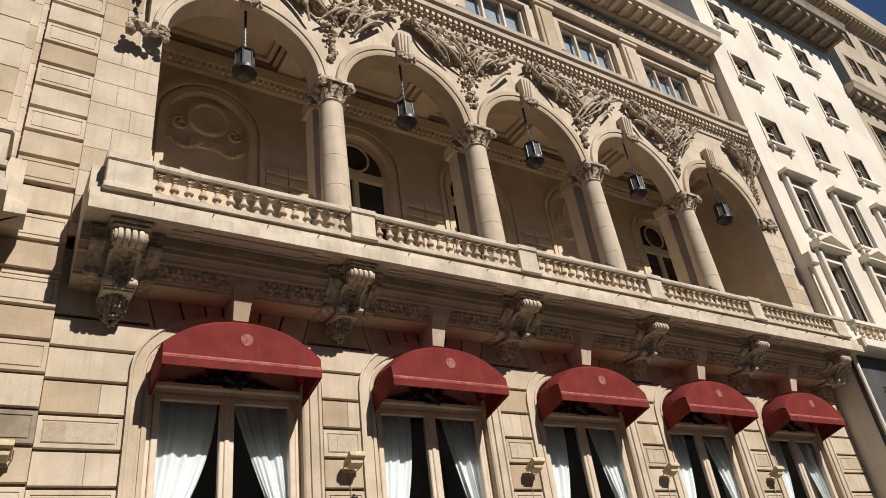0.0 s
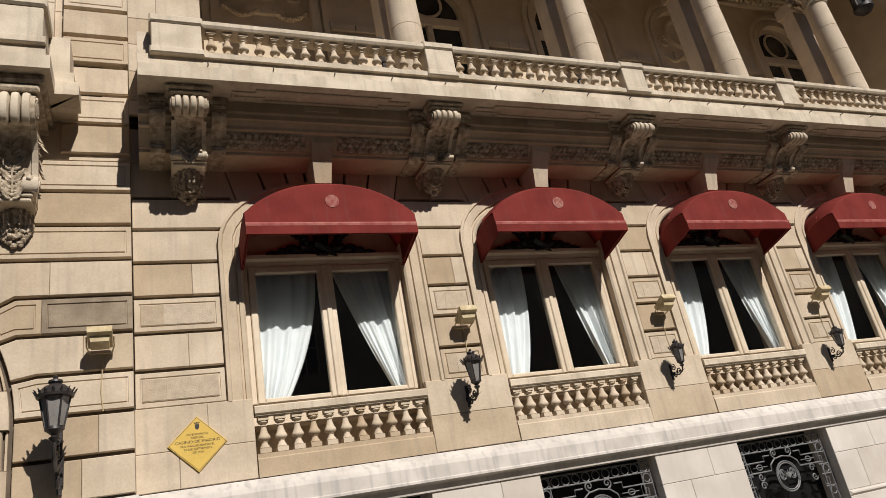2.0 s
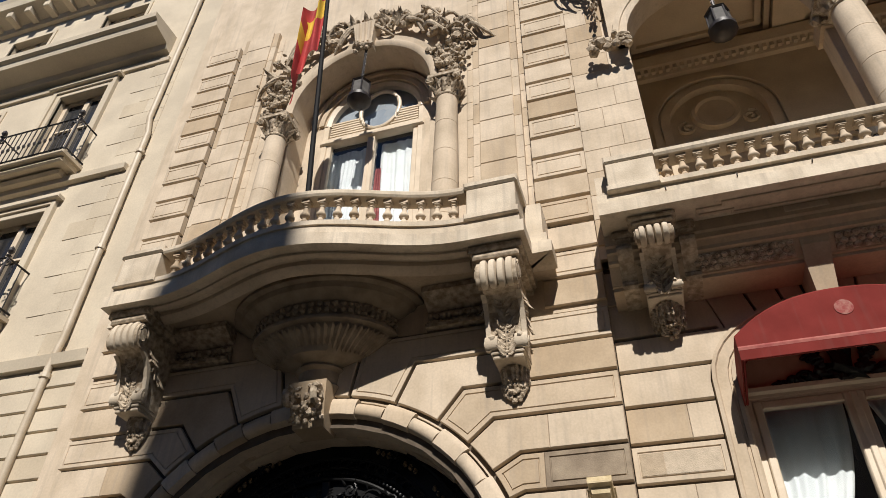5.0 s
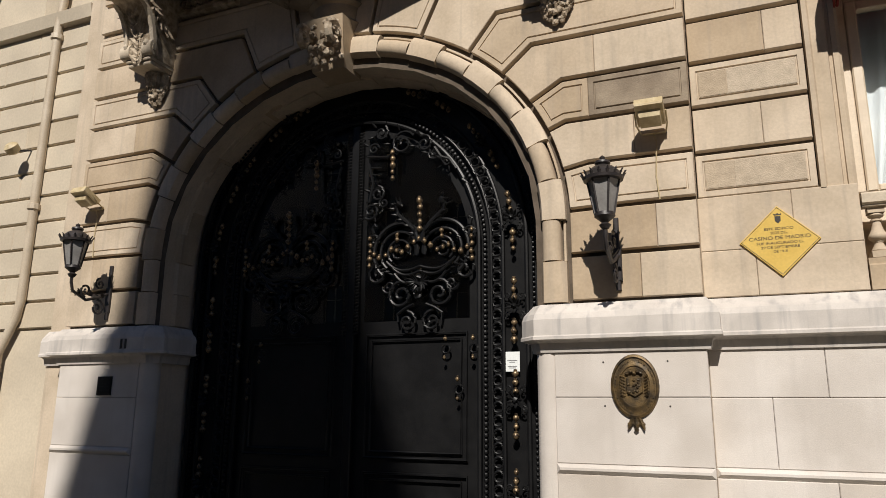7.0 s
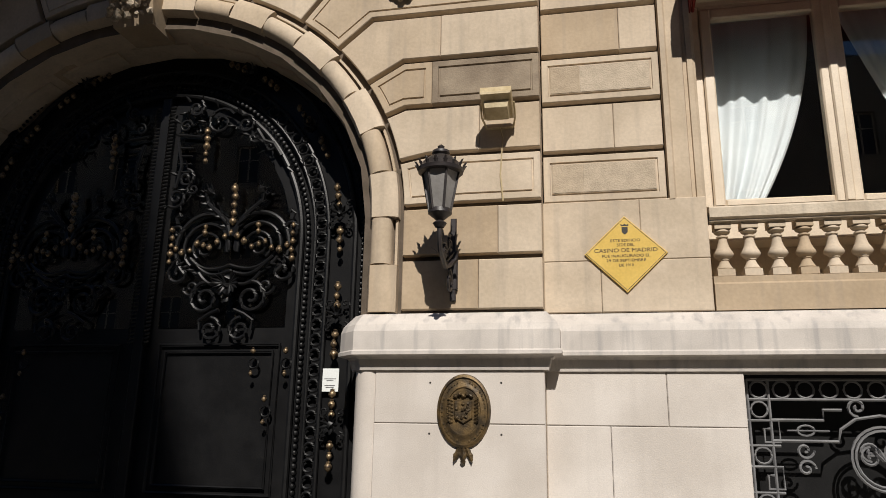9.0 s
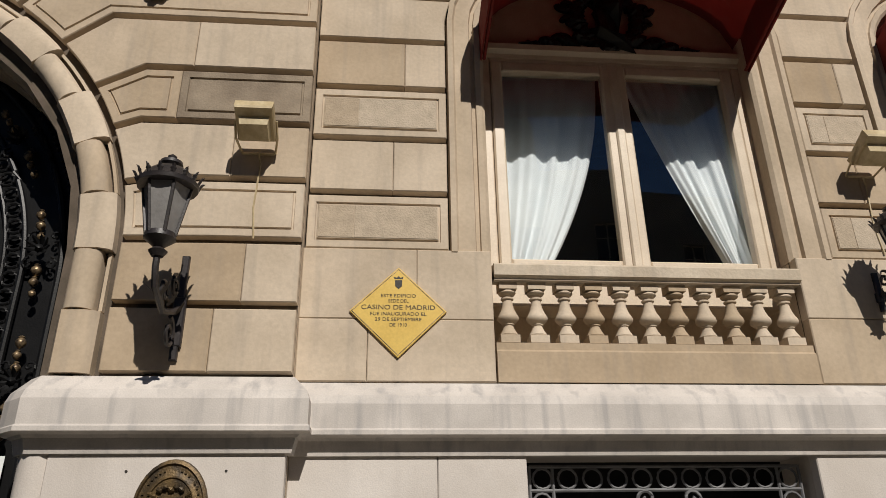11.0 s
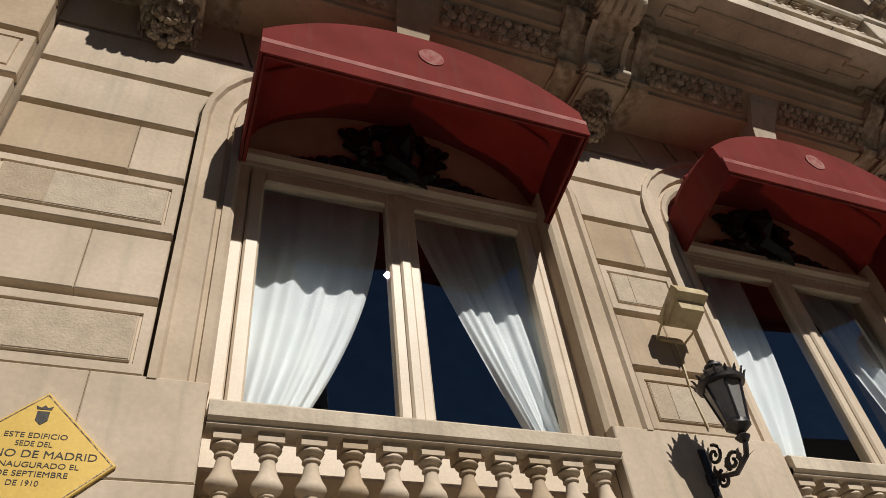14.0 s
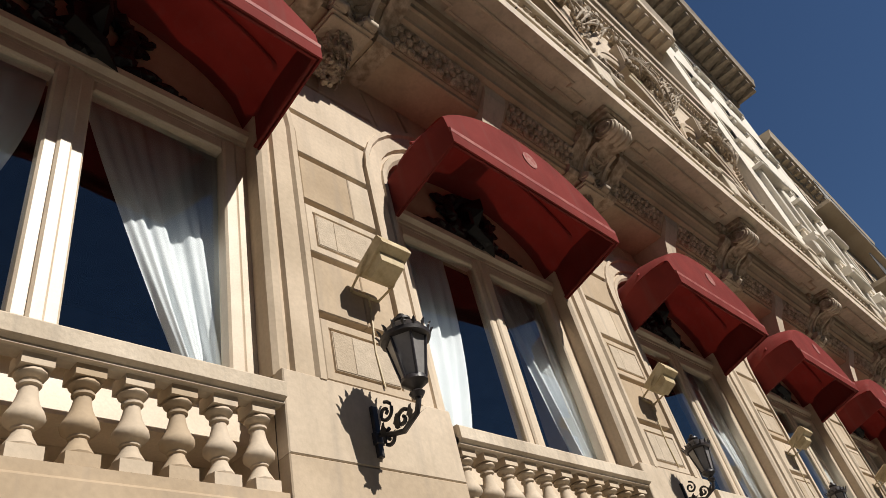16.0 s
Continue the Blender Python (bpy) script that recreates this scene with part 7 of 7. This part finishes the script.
for x in (-0.19, 0.33):
    for z in (2.03, 1.67):
        ob = thing("wall_plug", pose(x, PORTAL - 0.01, z), "small dark screw hole in the plinth stone", "plug", "wall plugs")
        bm = bmesh.new()
        lathe(bm, [(0.0, 0.002), (0.008, 0.002), (0.008, -0.02), (0.0, -0.02)], 8)
        bmesh.ops.transform(bm, matrix=pose(0, 0, 0, 90, 0, 0), verts=bm.verts)
        part("hole", bm, INK, ob)
vent = thing("wall_vent", pose(2 * DOOR + 0.12, PORTAL - 0.012, 1.87), "small square black vent in the plinth", "vent")
bm = bmesh.new()
box(bm, -0.11, 0.11, -0.012, 0.0, -0.105, 0.105, 0.004)
part("frame", bm, IRON, vent)
for k in range(5):
    bm = bmesh.new()
    box(bm, -0.095, 0.095, -0.018, -0.01, -0.085 + 0.038 * k, -0.07 + 0.038 * k)
    part("slat", bm, IRON, vent)
num = thing("house_number", pose(2 * DOOR + 0.46, PORTAL - 0.122, 2.33), "dark number bars on the plinth cornice", "number")
for x in (-0.035, 0.03):
    bm = bmesh.new()
    box(bm, x - 0.014, x + 0.014, -0.004, 0.0, -0.055, 0.055)
    part("bar", bm, INK, num)

# ---- basement grilles ----
def grille(m):
    ob = thing("window_grille", m, "grey wrought-iron grille with circles and keys over a basement window", "grille", "basement grilles")
    A = GRILLE_A - 0.04

    def bar(pts, rad=0.010, name="bar"):
        bm = bmesh.new()
        tube(bm, pts, rad, 5)
        part(name, bm, IRON_GREY, ob)
    TOP = 1.58      # local z = 0 is 0.5 m above the ground
    for x in (-A, -A + 0.14, A - 0.14, A):
        bar([(x, 0, 0.0), (x, 0, TOP)])
    for z in (TOP - 0.005, TOP - 0.14):
        bar([(-A, 0, z), (A, 0, z)])
    n = 11
    for i in range(n):
        x = -A + 2 * A * (i + 0.5) / n
        bar([(x + 0.058 * math.cos(t), 0, TOP - 0.073 + 0.058 * math.sin(t)) for t in [2 * math.pi * j / 12 for j in range(13)]], 0.008, "ring")
    for s in (-1, 1):
        x = s * (A - 0.07)
        for z in (TOP - 0.21, TOP - 0.52, TOP - 0.83):
            bar([(x + 0.055 * math.cos(t), 0, z + 0.055 * math.sin(t)) for t in [2 * math.pi * j / 12 for j in range(13)]], 0.008, "ring")
        for z in (TOP - 0.37, TOP - 0.68):
            bar([(s * q, 0, z + w) for q, w in ((A + 0.03, 0.085), (A - 0.19, 0.085), (A - 0.19, -0.06), (A - 0.09, -0.06), (A - 0.09, 0.03), (A - 0.13, 0.03))], 0.010, "key_bar")
            bar([(s * (A + 0.03), 0, z + 0.085), (s * (A + 0.03), 0, z - 0.085), (s * (A - 0.19), 0, z - 0.085)], 0.010, "key_bar")
        bar([(s * q, 0, TOP - w) for q, w in ((A - 0.14, 0.28), (0.36, 0.28), (0.36, 0.21), (0.24, 0.21))], 0.011)
        bar([(s * q, 0, TOP - w) for q, w in ((A - 0.14, 0.42), (0.28, 0.42), (0.26, 0.34), (0.16, 0.27), (0.0, 0.245))], 0.011)
        bar(spiral(s * 0.14, TOP - 0.19, 0.065, 1.4, -math.pi / 2, flip=s), 0.011, "scroll")
        bar([(s * (0.48 + 0.055 * math.cos(t)), 0, TOP - 0.35 + 0.035 * math.sin(t)) for t in [2 * math.pi * j / 12 for j in range(13)]], 0.008, "ring")
        bar([(s * 0.33, 0, TOP - 0.35), (s * 0.6, 0, TOP - 0.35)], 0.006)
        for z, f in ((TOP - 0.48, 1), (TOP - 0.60, -1)):
            bar(spiral(s * 0.50, z, 0.06, 1.3, 0, flip=f * s), 0.010, "scroll")
            bar(spiral(s * 0.09, TOP - 0.50 - 0.02 * f, 0.07, 1.4, math.pi / 2 * f, flip=-s * f), 0.010, "scroll")
    for rad in (0.21, 0.185):
        bar([(rad * math.cos(t), 0, TOP - 0.53 + rad * math.sin(t)) for t in [2 * math.pi * j / 24 for j in range(25)]], 0.010, "ring")
    bm = bmesh.new()
    for k in range(5):
        leaf(bm, (0, -0.01, TOP - 0.56), ((k - 2) * 0.45, 0, 1), (1, 0, 0), 0.12, 0.022, curl=0.05)
    part("palmette", bm, IRON_GREY, ob)
    return ob


g0 = grille(pose(BAYS[0], 9.74, 0.5))
for c in BAYS[1:]:
    copy_thing(g0, pose(c, 9.74, 0.5))
for c in BAYS:
    bm = bmesh.new()
    box(bm, c - 1.0, c + 1.0, 10.0, 10.05, 0.4, 2.2)
    struct("basement_window", bm, IRON)

# ---- neighbouring buildings ----
def building(name, m, label, x0, x1, y, z1, floors, cols, mat, half, group="", frames=PAINT, deep=9.0, sills=True, bar=0.07):
    """floors: (sill, head, kind); cols: axes of the windows."""
    ob = thing(name, m, label, "building", group)
    bm = bmesh.new()
    edges = [0.0] + [(a[1] + b[0]) / 2 for a, b in zip(floors, floors[1:])] + [z1]
    for (sill, head, kind), lo, hi in zip(floors, edges, edges[1:]):
        pierced(bm, x0, x1, lo, hi, [(c, half, sill, head, 0.001) for c in cols], y, y + 0.35)
    part("wall", bm, mat, ob)
    for a, b in ((x0, x0 + 0.3), (x1 - 0.3, x1)):
        bm = bmesh.new()
        box(bm, a, b, y + 0.352, y + deep, 0, z1 - 0.302)
        part("side_wall", bm, mat, ob)
    bm = bmesh.new()
    box(bm, x0, x1, y + 0.352, y + deep, z1 - 0.3, z1)
    part("roof", bm, mat, ob)
    for sill, head, kind in floors:
        for c in cols:
            bm = bmesh.new()
            for s in (-1, 1):
                box(bm, *sorted((c + s * half, c + s * (half - bar))), y + 0.16, y + 0.24, sill, head)
            box(bm, c - bar * 0.6, c + bar * 0.6, y + 0.16, y + 0.24, sill, head)
            box(bm, c - half, c + half, y + 0.16, y + 0.24, head - 0.08, head)
            box(bm, c - half, c + half, y + 0.17, y + 0.23, sill + (head - sill) * 0.62, sill + (head - sill) * 0.62 + 0.05)
            win = part("window", bm, frames, ob)
            bm = bmesh.new()
            box(bm, c - half, c + half, y + 0.22, y + 0.25, sill, head)
            part("pane", bm, PANE, win, "dark glass")
            bm = bmesh.new()
            if sills:
                box(bm, c - half - 0.14, c + half + 0.14, y - 0.16, y + 0.2, sill - 0.12, sill, 0.02)
                for s in (-1, 1):
                    box(bm, c + s * half - 0.05, c + s * half + 0.05, y - 0.12, y + 0.02, sill - 0.28, sill - 0.12, 0.02)
            for s in (-1, 1):
                box(bm, *sorted((c + s * half, c + s * (half + 0.09))), y - 0.03, y + 0.05, sill, head)
            box(bm, c - half - 0.09, c + half + 0.09, y - 0.03, y + 0.05, head, head + 0.10)
            part("surround", bm, mat, win)
            if kind:
                bm = bmesh.new()
                w = half + 0.32
                box(bm, c - w, c + w, y - 0.30, y + 0.05, head + 0.30, head + 0.42, 0.03)
                if kind == "pediment":
                    for s in (-1, 1):
                        grid_faces(bm, [[(c + s * w, yy, head + 0.42), (c + s * w, yy, head + 0.52), (c, yy, head + 0.86), (c, yy, head + 0.74)] for yy in (y - 0.30, y + 0.05)])
                for s in (-1, 1):
                    box(bm, c + s * (half + 0.16) - 0.08, c + s * (half + 0.16) + 0.08, y - 0.14, y + 0.05, sill, head + 0.30, 0.02)
                part("pediment", bm, mat, win)
    return ob


def top_cornice(parent, x0, x1, y, z, mat, out=0.8):
    bm = bmesh.new()
    strip(bm, [(y + 0.3, z - 0.7), (y - 0.1, z - 0.68), (y - 0.14, z - 0.5), (y - out + 0.1, z - 0.32), (y - out + 0.05, z - 0.12), (y - out, z), (y + 0.3, z + 0.05)], x0 - 0.1, x1 + 0.1)
    x = x0 + 0.2
    while x < x1:
        box(bm, x, x + 0.2, y - out + 0.18, y - 0.1, z - 0.58, z - 0.34, 0.02)
        x += 0.62
    part("cornice", bm, mat, parent)


RB_Y = 8.95
rb = building("white_building", pose(0, 0, 0), "white stucco building with small windows and a deep cornice", END + 0.05, 27.0, RB_Y, 22.0,
              [(3.4, 6.2, ""), (8.0, 9.9, "pediment"), (10.85, 12.45, "flat"), (14.05, 15.15, ""), (16.75, 17.85, ""), (19.35, 20.45, "")], [19.45, 21.95, 24.45], WHITE_WALL, 0.46)
# dark stone here puts the shade under the eave into the cornice's colour
top_cornice(rb, END + 0.05, 27.0, RB_Y, 22.0, STONE_DARK, 1.1)
bm = bmesh.new()
pierced(bm, END + 0.06, 27.0, 0.0, 6.99, [(c, 0.55, 3.4, 6.2, 0.001) for c in (19.45, 21.95, 24.45)], RB_Y - 0.10, RB_Y - 0.035)
part("base", bm, DARK_GRANITE, rb, "dark granite base")
bm = bmesh.new()
box(bm, END + 0.1, 27.0, RB_Y - 0.55, RB_Y, 7.0, 7.25, 0.04)
part("belt", bm, WHITE_WALL, rb)
for k in range(30):
    b = part("baluster", high_baluster, None, rb)
    b.location = (END + 0.35 + 0.29 * k, RB_Y - 0.45, 7.27)
bm = bmesh.new()
box(bm, END + 0.1, 27.0, RB_Y - 0.54, RB_Y - 0.36, 7.62, 7.74, 0.02)
part("rail", bm, WHITE_WALL, rb)
pipe_r = thing("drainpipe", pose(END + 0.12, RB_Y - 0.12, 0), "white drainpipe with a hopper between two facades", "pipe")
bm = bmesh.new()
tube(bm, [(0, 0, 0.2), (0, 0, 9.6)], 0.06, 10)
part("pipe", bm, WHITE_WALL, pipe_r, smooth=True)
bm = bmesh.new()
box(bm, -0.16, 0.16, -0.14, 0.1, 9.5, 9.85, 0.03)
part("hopper", bm, WHITE_WALL, pipe_r)

fb = building("grey_building", pose(0, 0, 0), "grey stone building with dark iron balconies down the street", 27.05, 40.0, 9.1, 19.5,
              [(3.0, 6.0, ""), (8.5, 11.0, ""), (12.5, 14.6, ""), (16.0, 18.0, "")], [28.6, 30.9, 33.2, 35.5, 37.8], FAR_WALL, 0.6)
top_cornice(fb, 27.05, 40.0, 9.1, 19.5, FAR_WALL, 0.6)
for z in (8.3, 12.3, 15.8):
    bm = bmesh.new()
    box(bm, 27.3, 39.7, 8.35, 9.1, z - 0.15, z, 0.03)
    balc = part("balcony", bm, FAR_WALL, fb)
    bm = bmesh.new()
    tube(bm, [(27.35, 8.4, z + 0.95), (39.65, 8.4, z + 0.95)], 0.03, 5)
    for k in range(80):
        tube(bm, [(27.35 + 12.3 * k / 79, 8.4, z), (27.35 + 12.3 * k / 79, 8.4, z + 0.95)], 0.014, 4)
    part("railing", bm, IRON, balc)
fb2 = building("corner_building", pose(0, 0, 0), "beige stone building farther down the street", 40.1, 62.0, 9.0, 16.5,
               [(3.0, 6.0, ""), (8.0, 10.4, ""), (12.0, 14.2, "")], [42, 44.6, 47.2, 49.8, 52.4, 55, 57.6], FAR_WALL, 0.65)
top_cornice(fb2, 40.1, 62.0, 9.0, 16.5, FAR_WALL, 0.6)
tower = building("tall_building", pose(0, 0, 0), "tall beige stone building rising behind the roofs", 50.0, 80.0, 15.5, 48.0,
                 [(24.0, 26.0, ""), (28.0, 30.0, ""), (32.0, 34.0, ""), (36.0, 38.0, ""), (40.0, 42.0, ""), (44.0, 46.0, "")], [51.8, 53.6, 57, 58.8, 62, 63.8, 67, 68.8], FAR_WALL, 0.7, sills=False, deep=16)
top_cornice(tower, 50.0, 80.0, 15.5, 43.4, FAR_WALL, 1.0)

# left neighbour
LB_Y = 9.74
LX = PIER_L - 0.43
lb = building("left_building", pose(0, 0, 0), "beige ashlar building with tall windows and a rusticated base", -26.0, LX, LB_Y, 19.0,
              [(3.2, 5.6, ""), (8.1, 10.6, ""), (11.75, 14.45, ""), (16.2, 17.8, "")], [-25.2, -22.2, -19.2, -16.2, -13.2, -10.2], GREY_WALL, 0.66, frames=PAINT, bar=0.11)
top_cornice(lb, -26.0, LX, LB_Y, 19.0, GREY_WALL, 0.7)
bm = bmesh.new()
strip(bm, [(LB_Y, 11.28), (LB_Y - 0.10, 11.3), (LB_Y - 0.12, 11.42), (LB_Y, 11.45)], -26, LX - 0.9)
part("belt", bm, GREY_WALL, lb)
bm = bmesh.new()
strip(bm, [(LB_Y, 14.78), (LB_Y - 0.06, 14.8), (LB_Y - 0.08, 14.9), (LB_Y, 14.92)], -26, LX - 1.0)
part("belt", bm, GREY_WALL, lb)
bm = bmesh.new()
strip(bm, [(LB_Y, 15.1), (LB_Y - 0.14, 15.14), (LB_Y - 0.2, 15.26), (LB_Y - 0.26, 15.28), (LB_Y - 0.62, 15.36), (LB_Y - 0.66, 15.5), (LB_Y - 0.74, 15.55), (LB_Y - 0.76, 15.68), (LB_Y, 15.75)], -26, LX - 1.1)
part("belt", bm, GREY_WALL, lb)
bm = bmesh.new()
strip(bm, [(LB_Y, 6.9), (LB_Y - 0.12, 6.92), (LB_Y - 0.16, 7.1), (LB_Y, 7.12)], -26, LX)
part("belt", bm, GREY_WALL, lb)
z, k = 2.6, 0
while z < 6.85:
    x = LX - 0.03
    for w in (0.75, 0.95, 0.7):
        s = 0.3 if k % 2 else 0.0
        ob = stone(lb, rect(x - w - s + 0.002, x - 0.002, z + 0.016, z + 0.345), LB_Y - 0.04, 0.05, mat=GREY_WALL, c=0.012)
        x -= w + s
        if x < -9.2:
            break
    z, k = z + 0.36, k + 1
z, k = 7.2, 0
while z < 15.0:
    x = LX - 0.62
    for w in (0.5, 0.62, 0.56):
        s = 0.25 if k % 2 else 0.0
        if x - w - s > -9.25:
            stone(lb, rect(x - w - s + 0.0015, x - 0.0015, z + 0.002, z + 0.418), LB_Y - 0.012, 0.02, mat=GREY_WALL, c=0.004)
        x -= w + s
    z, k = z + 0.42, k + 1
for z in (11.75, 8.1):
    bm = bmesh.new()
    box(bm, -11.25, -9.15, LB_Y - 0.55, LB_Y, z - 0.10, z - 0.02, 0.02)
    box(bm, -11.18, -9.22, LB_Y - 0.46, LB_Y, z - 0.22, z - 0.101, 0.04)
    box(bm, -11.0, -9.4, LB_Y - 0.3, LB_Y, z - 0.34, z - 0.221, 0.06)
    balc = part("balcony", bm, GREY_WALL, lb)
    for zz in (z + 0.08, z + 0.95):
        bm = bmesh.new()
        tube(bm, [(-11.2, LB_Y, zz), (-11.2, LB_Y - 0.5, zz), (-9.2, LB_Y - 0.5, zz), (-9.2, LB_Y, zz)], 0.02, 6)
        part("rail", bm, IRON, balc)
    for k in range(16):
        bm = bmesh.new()
        x = -11.2 + 2.0 * k / 15
        tube(bm, [(x, LB_Y - 0.5, z), (x, LB_Y - 0.5, z + 0.95)], 0.011, 5)
        lathe(bm, [(0.011, 0.40), (0.028, 0.44), (0.028, 0.48), (0.011, 0.52)], 6, (x, LB_Y - 0.5, z))
        part("bar", bm, LAMP_IRON, balc)
    for y in (LB_Y - 0.18, LB_Y - 0.34):
        bm = bmesh.new()
        tube(bm, [(-9.2, y, z), (-9.2, y, z + 0.95)], 0.011, 5)
        part("bar", bm, LAMP_IRON, balc)
    for x in (-11.2, -9.2):
        bm = bmesh.new()
        lathe(bm, [(0.02, 0.0), (0.035, 0.05), (0.02, 0.95), (0.05, 0.98), (0.02, 1.02), (0.06, 1.08), (0.05, 1.14), (0.0, 1.2)], 8, (x, LB_Y - 0.5, z))
        for f in (-1, 1):
            tube(bm, spiral(x + f * 0.1, z + 0.8, 0.09, 1.3, math.pi / 2, y=LB_Y - 0.52, flip=f), 0.014, 5)
        part("newel", bm, LAMP_IRON, balc, "iron newel with scrolls")
# stepped mouldings round the two windows over the street
for z0, z1 in ((11.75, 14.45), (8.1, 10.6)):
    for o0, o1, d in ((0.0, 0.12, 0.05), (0.12, 0.22, 0.09)):
        for f in (-1, 1):
            bm = bmesh.new()
            box(bm, *sorted((-10.2 + f * (0.662 + o0), -10.2 + f * (0.66 + o1))), LB_Y - d, LB_Y + 0.02, z0, z1 + o1, 0.01)
            part("jamb", bm, GREY_WALL, lb)
        bm = bmesh.new()
        box(bm, -10.2 - 0.66 - o0, -10.2 + 0.66 + o0, LB_Y - d, LB_Y + 0.02, z1 + o0 + 0.002, z1 + o1, 0.01)
        part("lintel", bm, GREY_WALL, lb)
    bm = bmesh.new()
    box(bm, -10.2 - 0.98, -10.2 + 0.98, LB_Y - 0.17, LB_Y + 0.02, z1 + 0.225, z1 + 0.30, 0.02)
    part("hood_mould", bm, GREY_WALL, lb)
pipe_l = thing("drainpipe", pose(LX - 0.68, LB_Y - 0.09, 0), "beige cast-iron drainpipe with offsets", "pipe")
bm = bmesh.new()
tube(bm, [(-0.35, 0.0, 0.3), (-0.3, 0.0, 2.3), (-0.05, 0, 2.75), (0, 0, 3.0), (0, 0, 7.0), (0.05, 0, 7.4), (0.02, 0, 12.2), (-0.1, 0, 12.7), (-0.08, 0, 18.0)], 0.06, 10)
part("pipe", bm, PIPE, pipe_l, smooth=True)
for z in (4.2, 6.7, 9.2, 11.6):
    bm = bmesh.new()
    lathe(bm, [(0.062, 0), (0.085, 0.01), (0.085, 0.08), (0.062, 0.09)], 10, (0.0 if z < 7 else 0.03, 0, z))
    part("collar", bm, PIPE, pipe_l)
spot = thing("floodlight", pose(LX - 1.0, LB_Y - 0.1, 5.0), "small pale spotlight on the neighbouring wall", "floodlight")
bm = bmesh.new()
lathe(bm, [(0.02, 0), (0.09, 0.03), (0.10, 0.12), (0.05, 0.16)], 10)
bmesh.ops.transform(bm, matrix=pose(0, -0.12, 0, 50, 0, 0), verts=bm.verts)
part("head", bm, FLOOD, spot, smooth=True)
bm = bmesh.new()
tube(bm, [(0, -0.1, 0.05), (0.05, 0.05, 0.1)], 0.015, 6)
part("arm", bm, LAMP_IRON, spot)

# across the street
ob = building("opposite_building", pose(0, -20.0, 0) @ pose(0, 0, 0, 0, 0, 180), "stone building across the street with a roof turret", -70, 70, 0, 21.0,
              [(1.0, 4.0, ""), (6.5, 9.0, ""), (11, 13.4, ""), (15.5, 17.8, "")], [-30 + 4 * k for k in range(16)], OPPOSITE, 0.7, sills=False, deep=12)
bm = bmesh.new()
lathe(bm, [(3.4, 20.9), (3.2, 24), (2.5, 26.8), (2.1, 28.3), (1.65, 29.9), (1.2, 32.2), (1.12, 33.2), (1.0, 33.9), (0.5, 34.4), (0.05, 34.7)], 16, (-3.4, 1.2, 0))
part("turret", bm, OPPOSITE, ob, smooth=True)
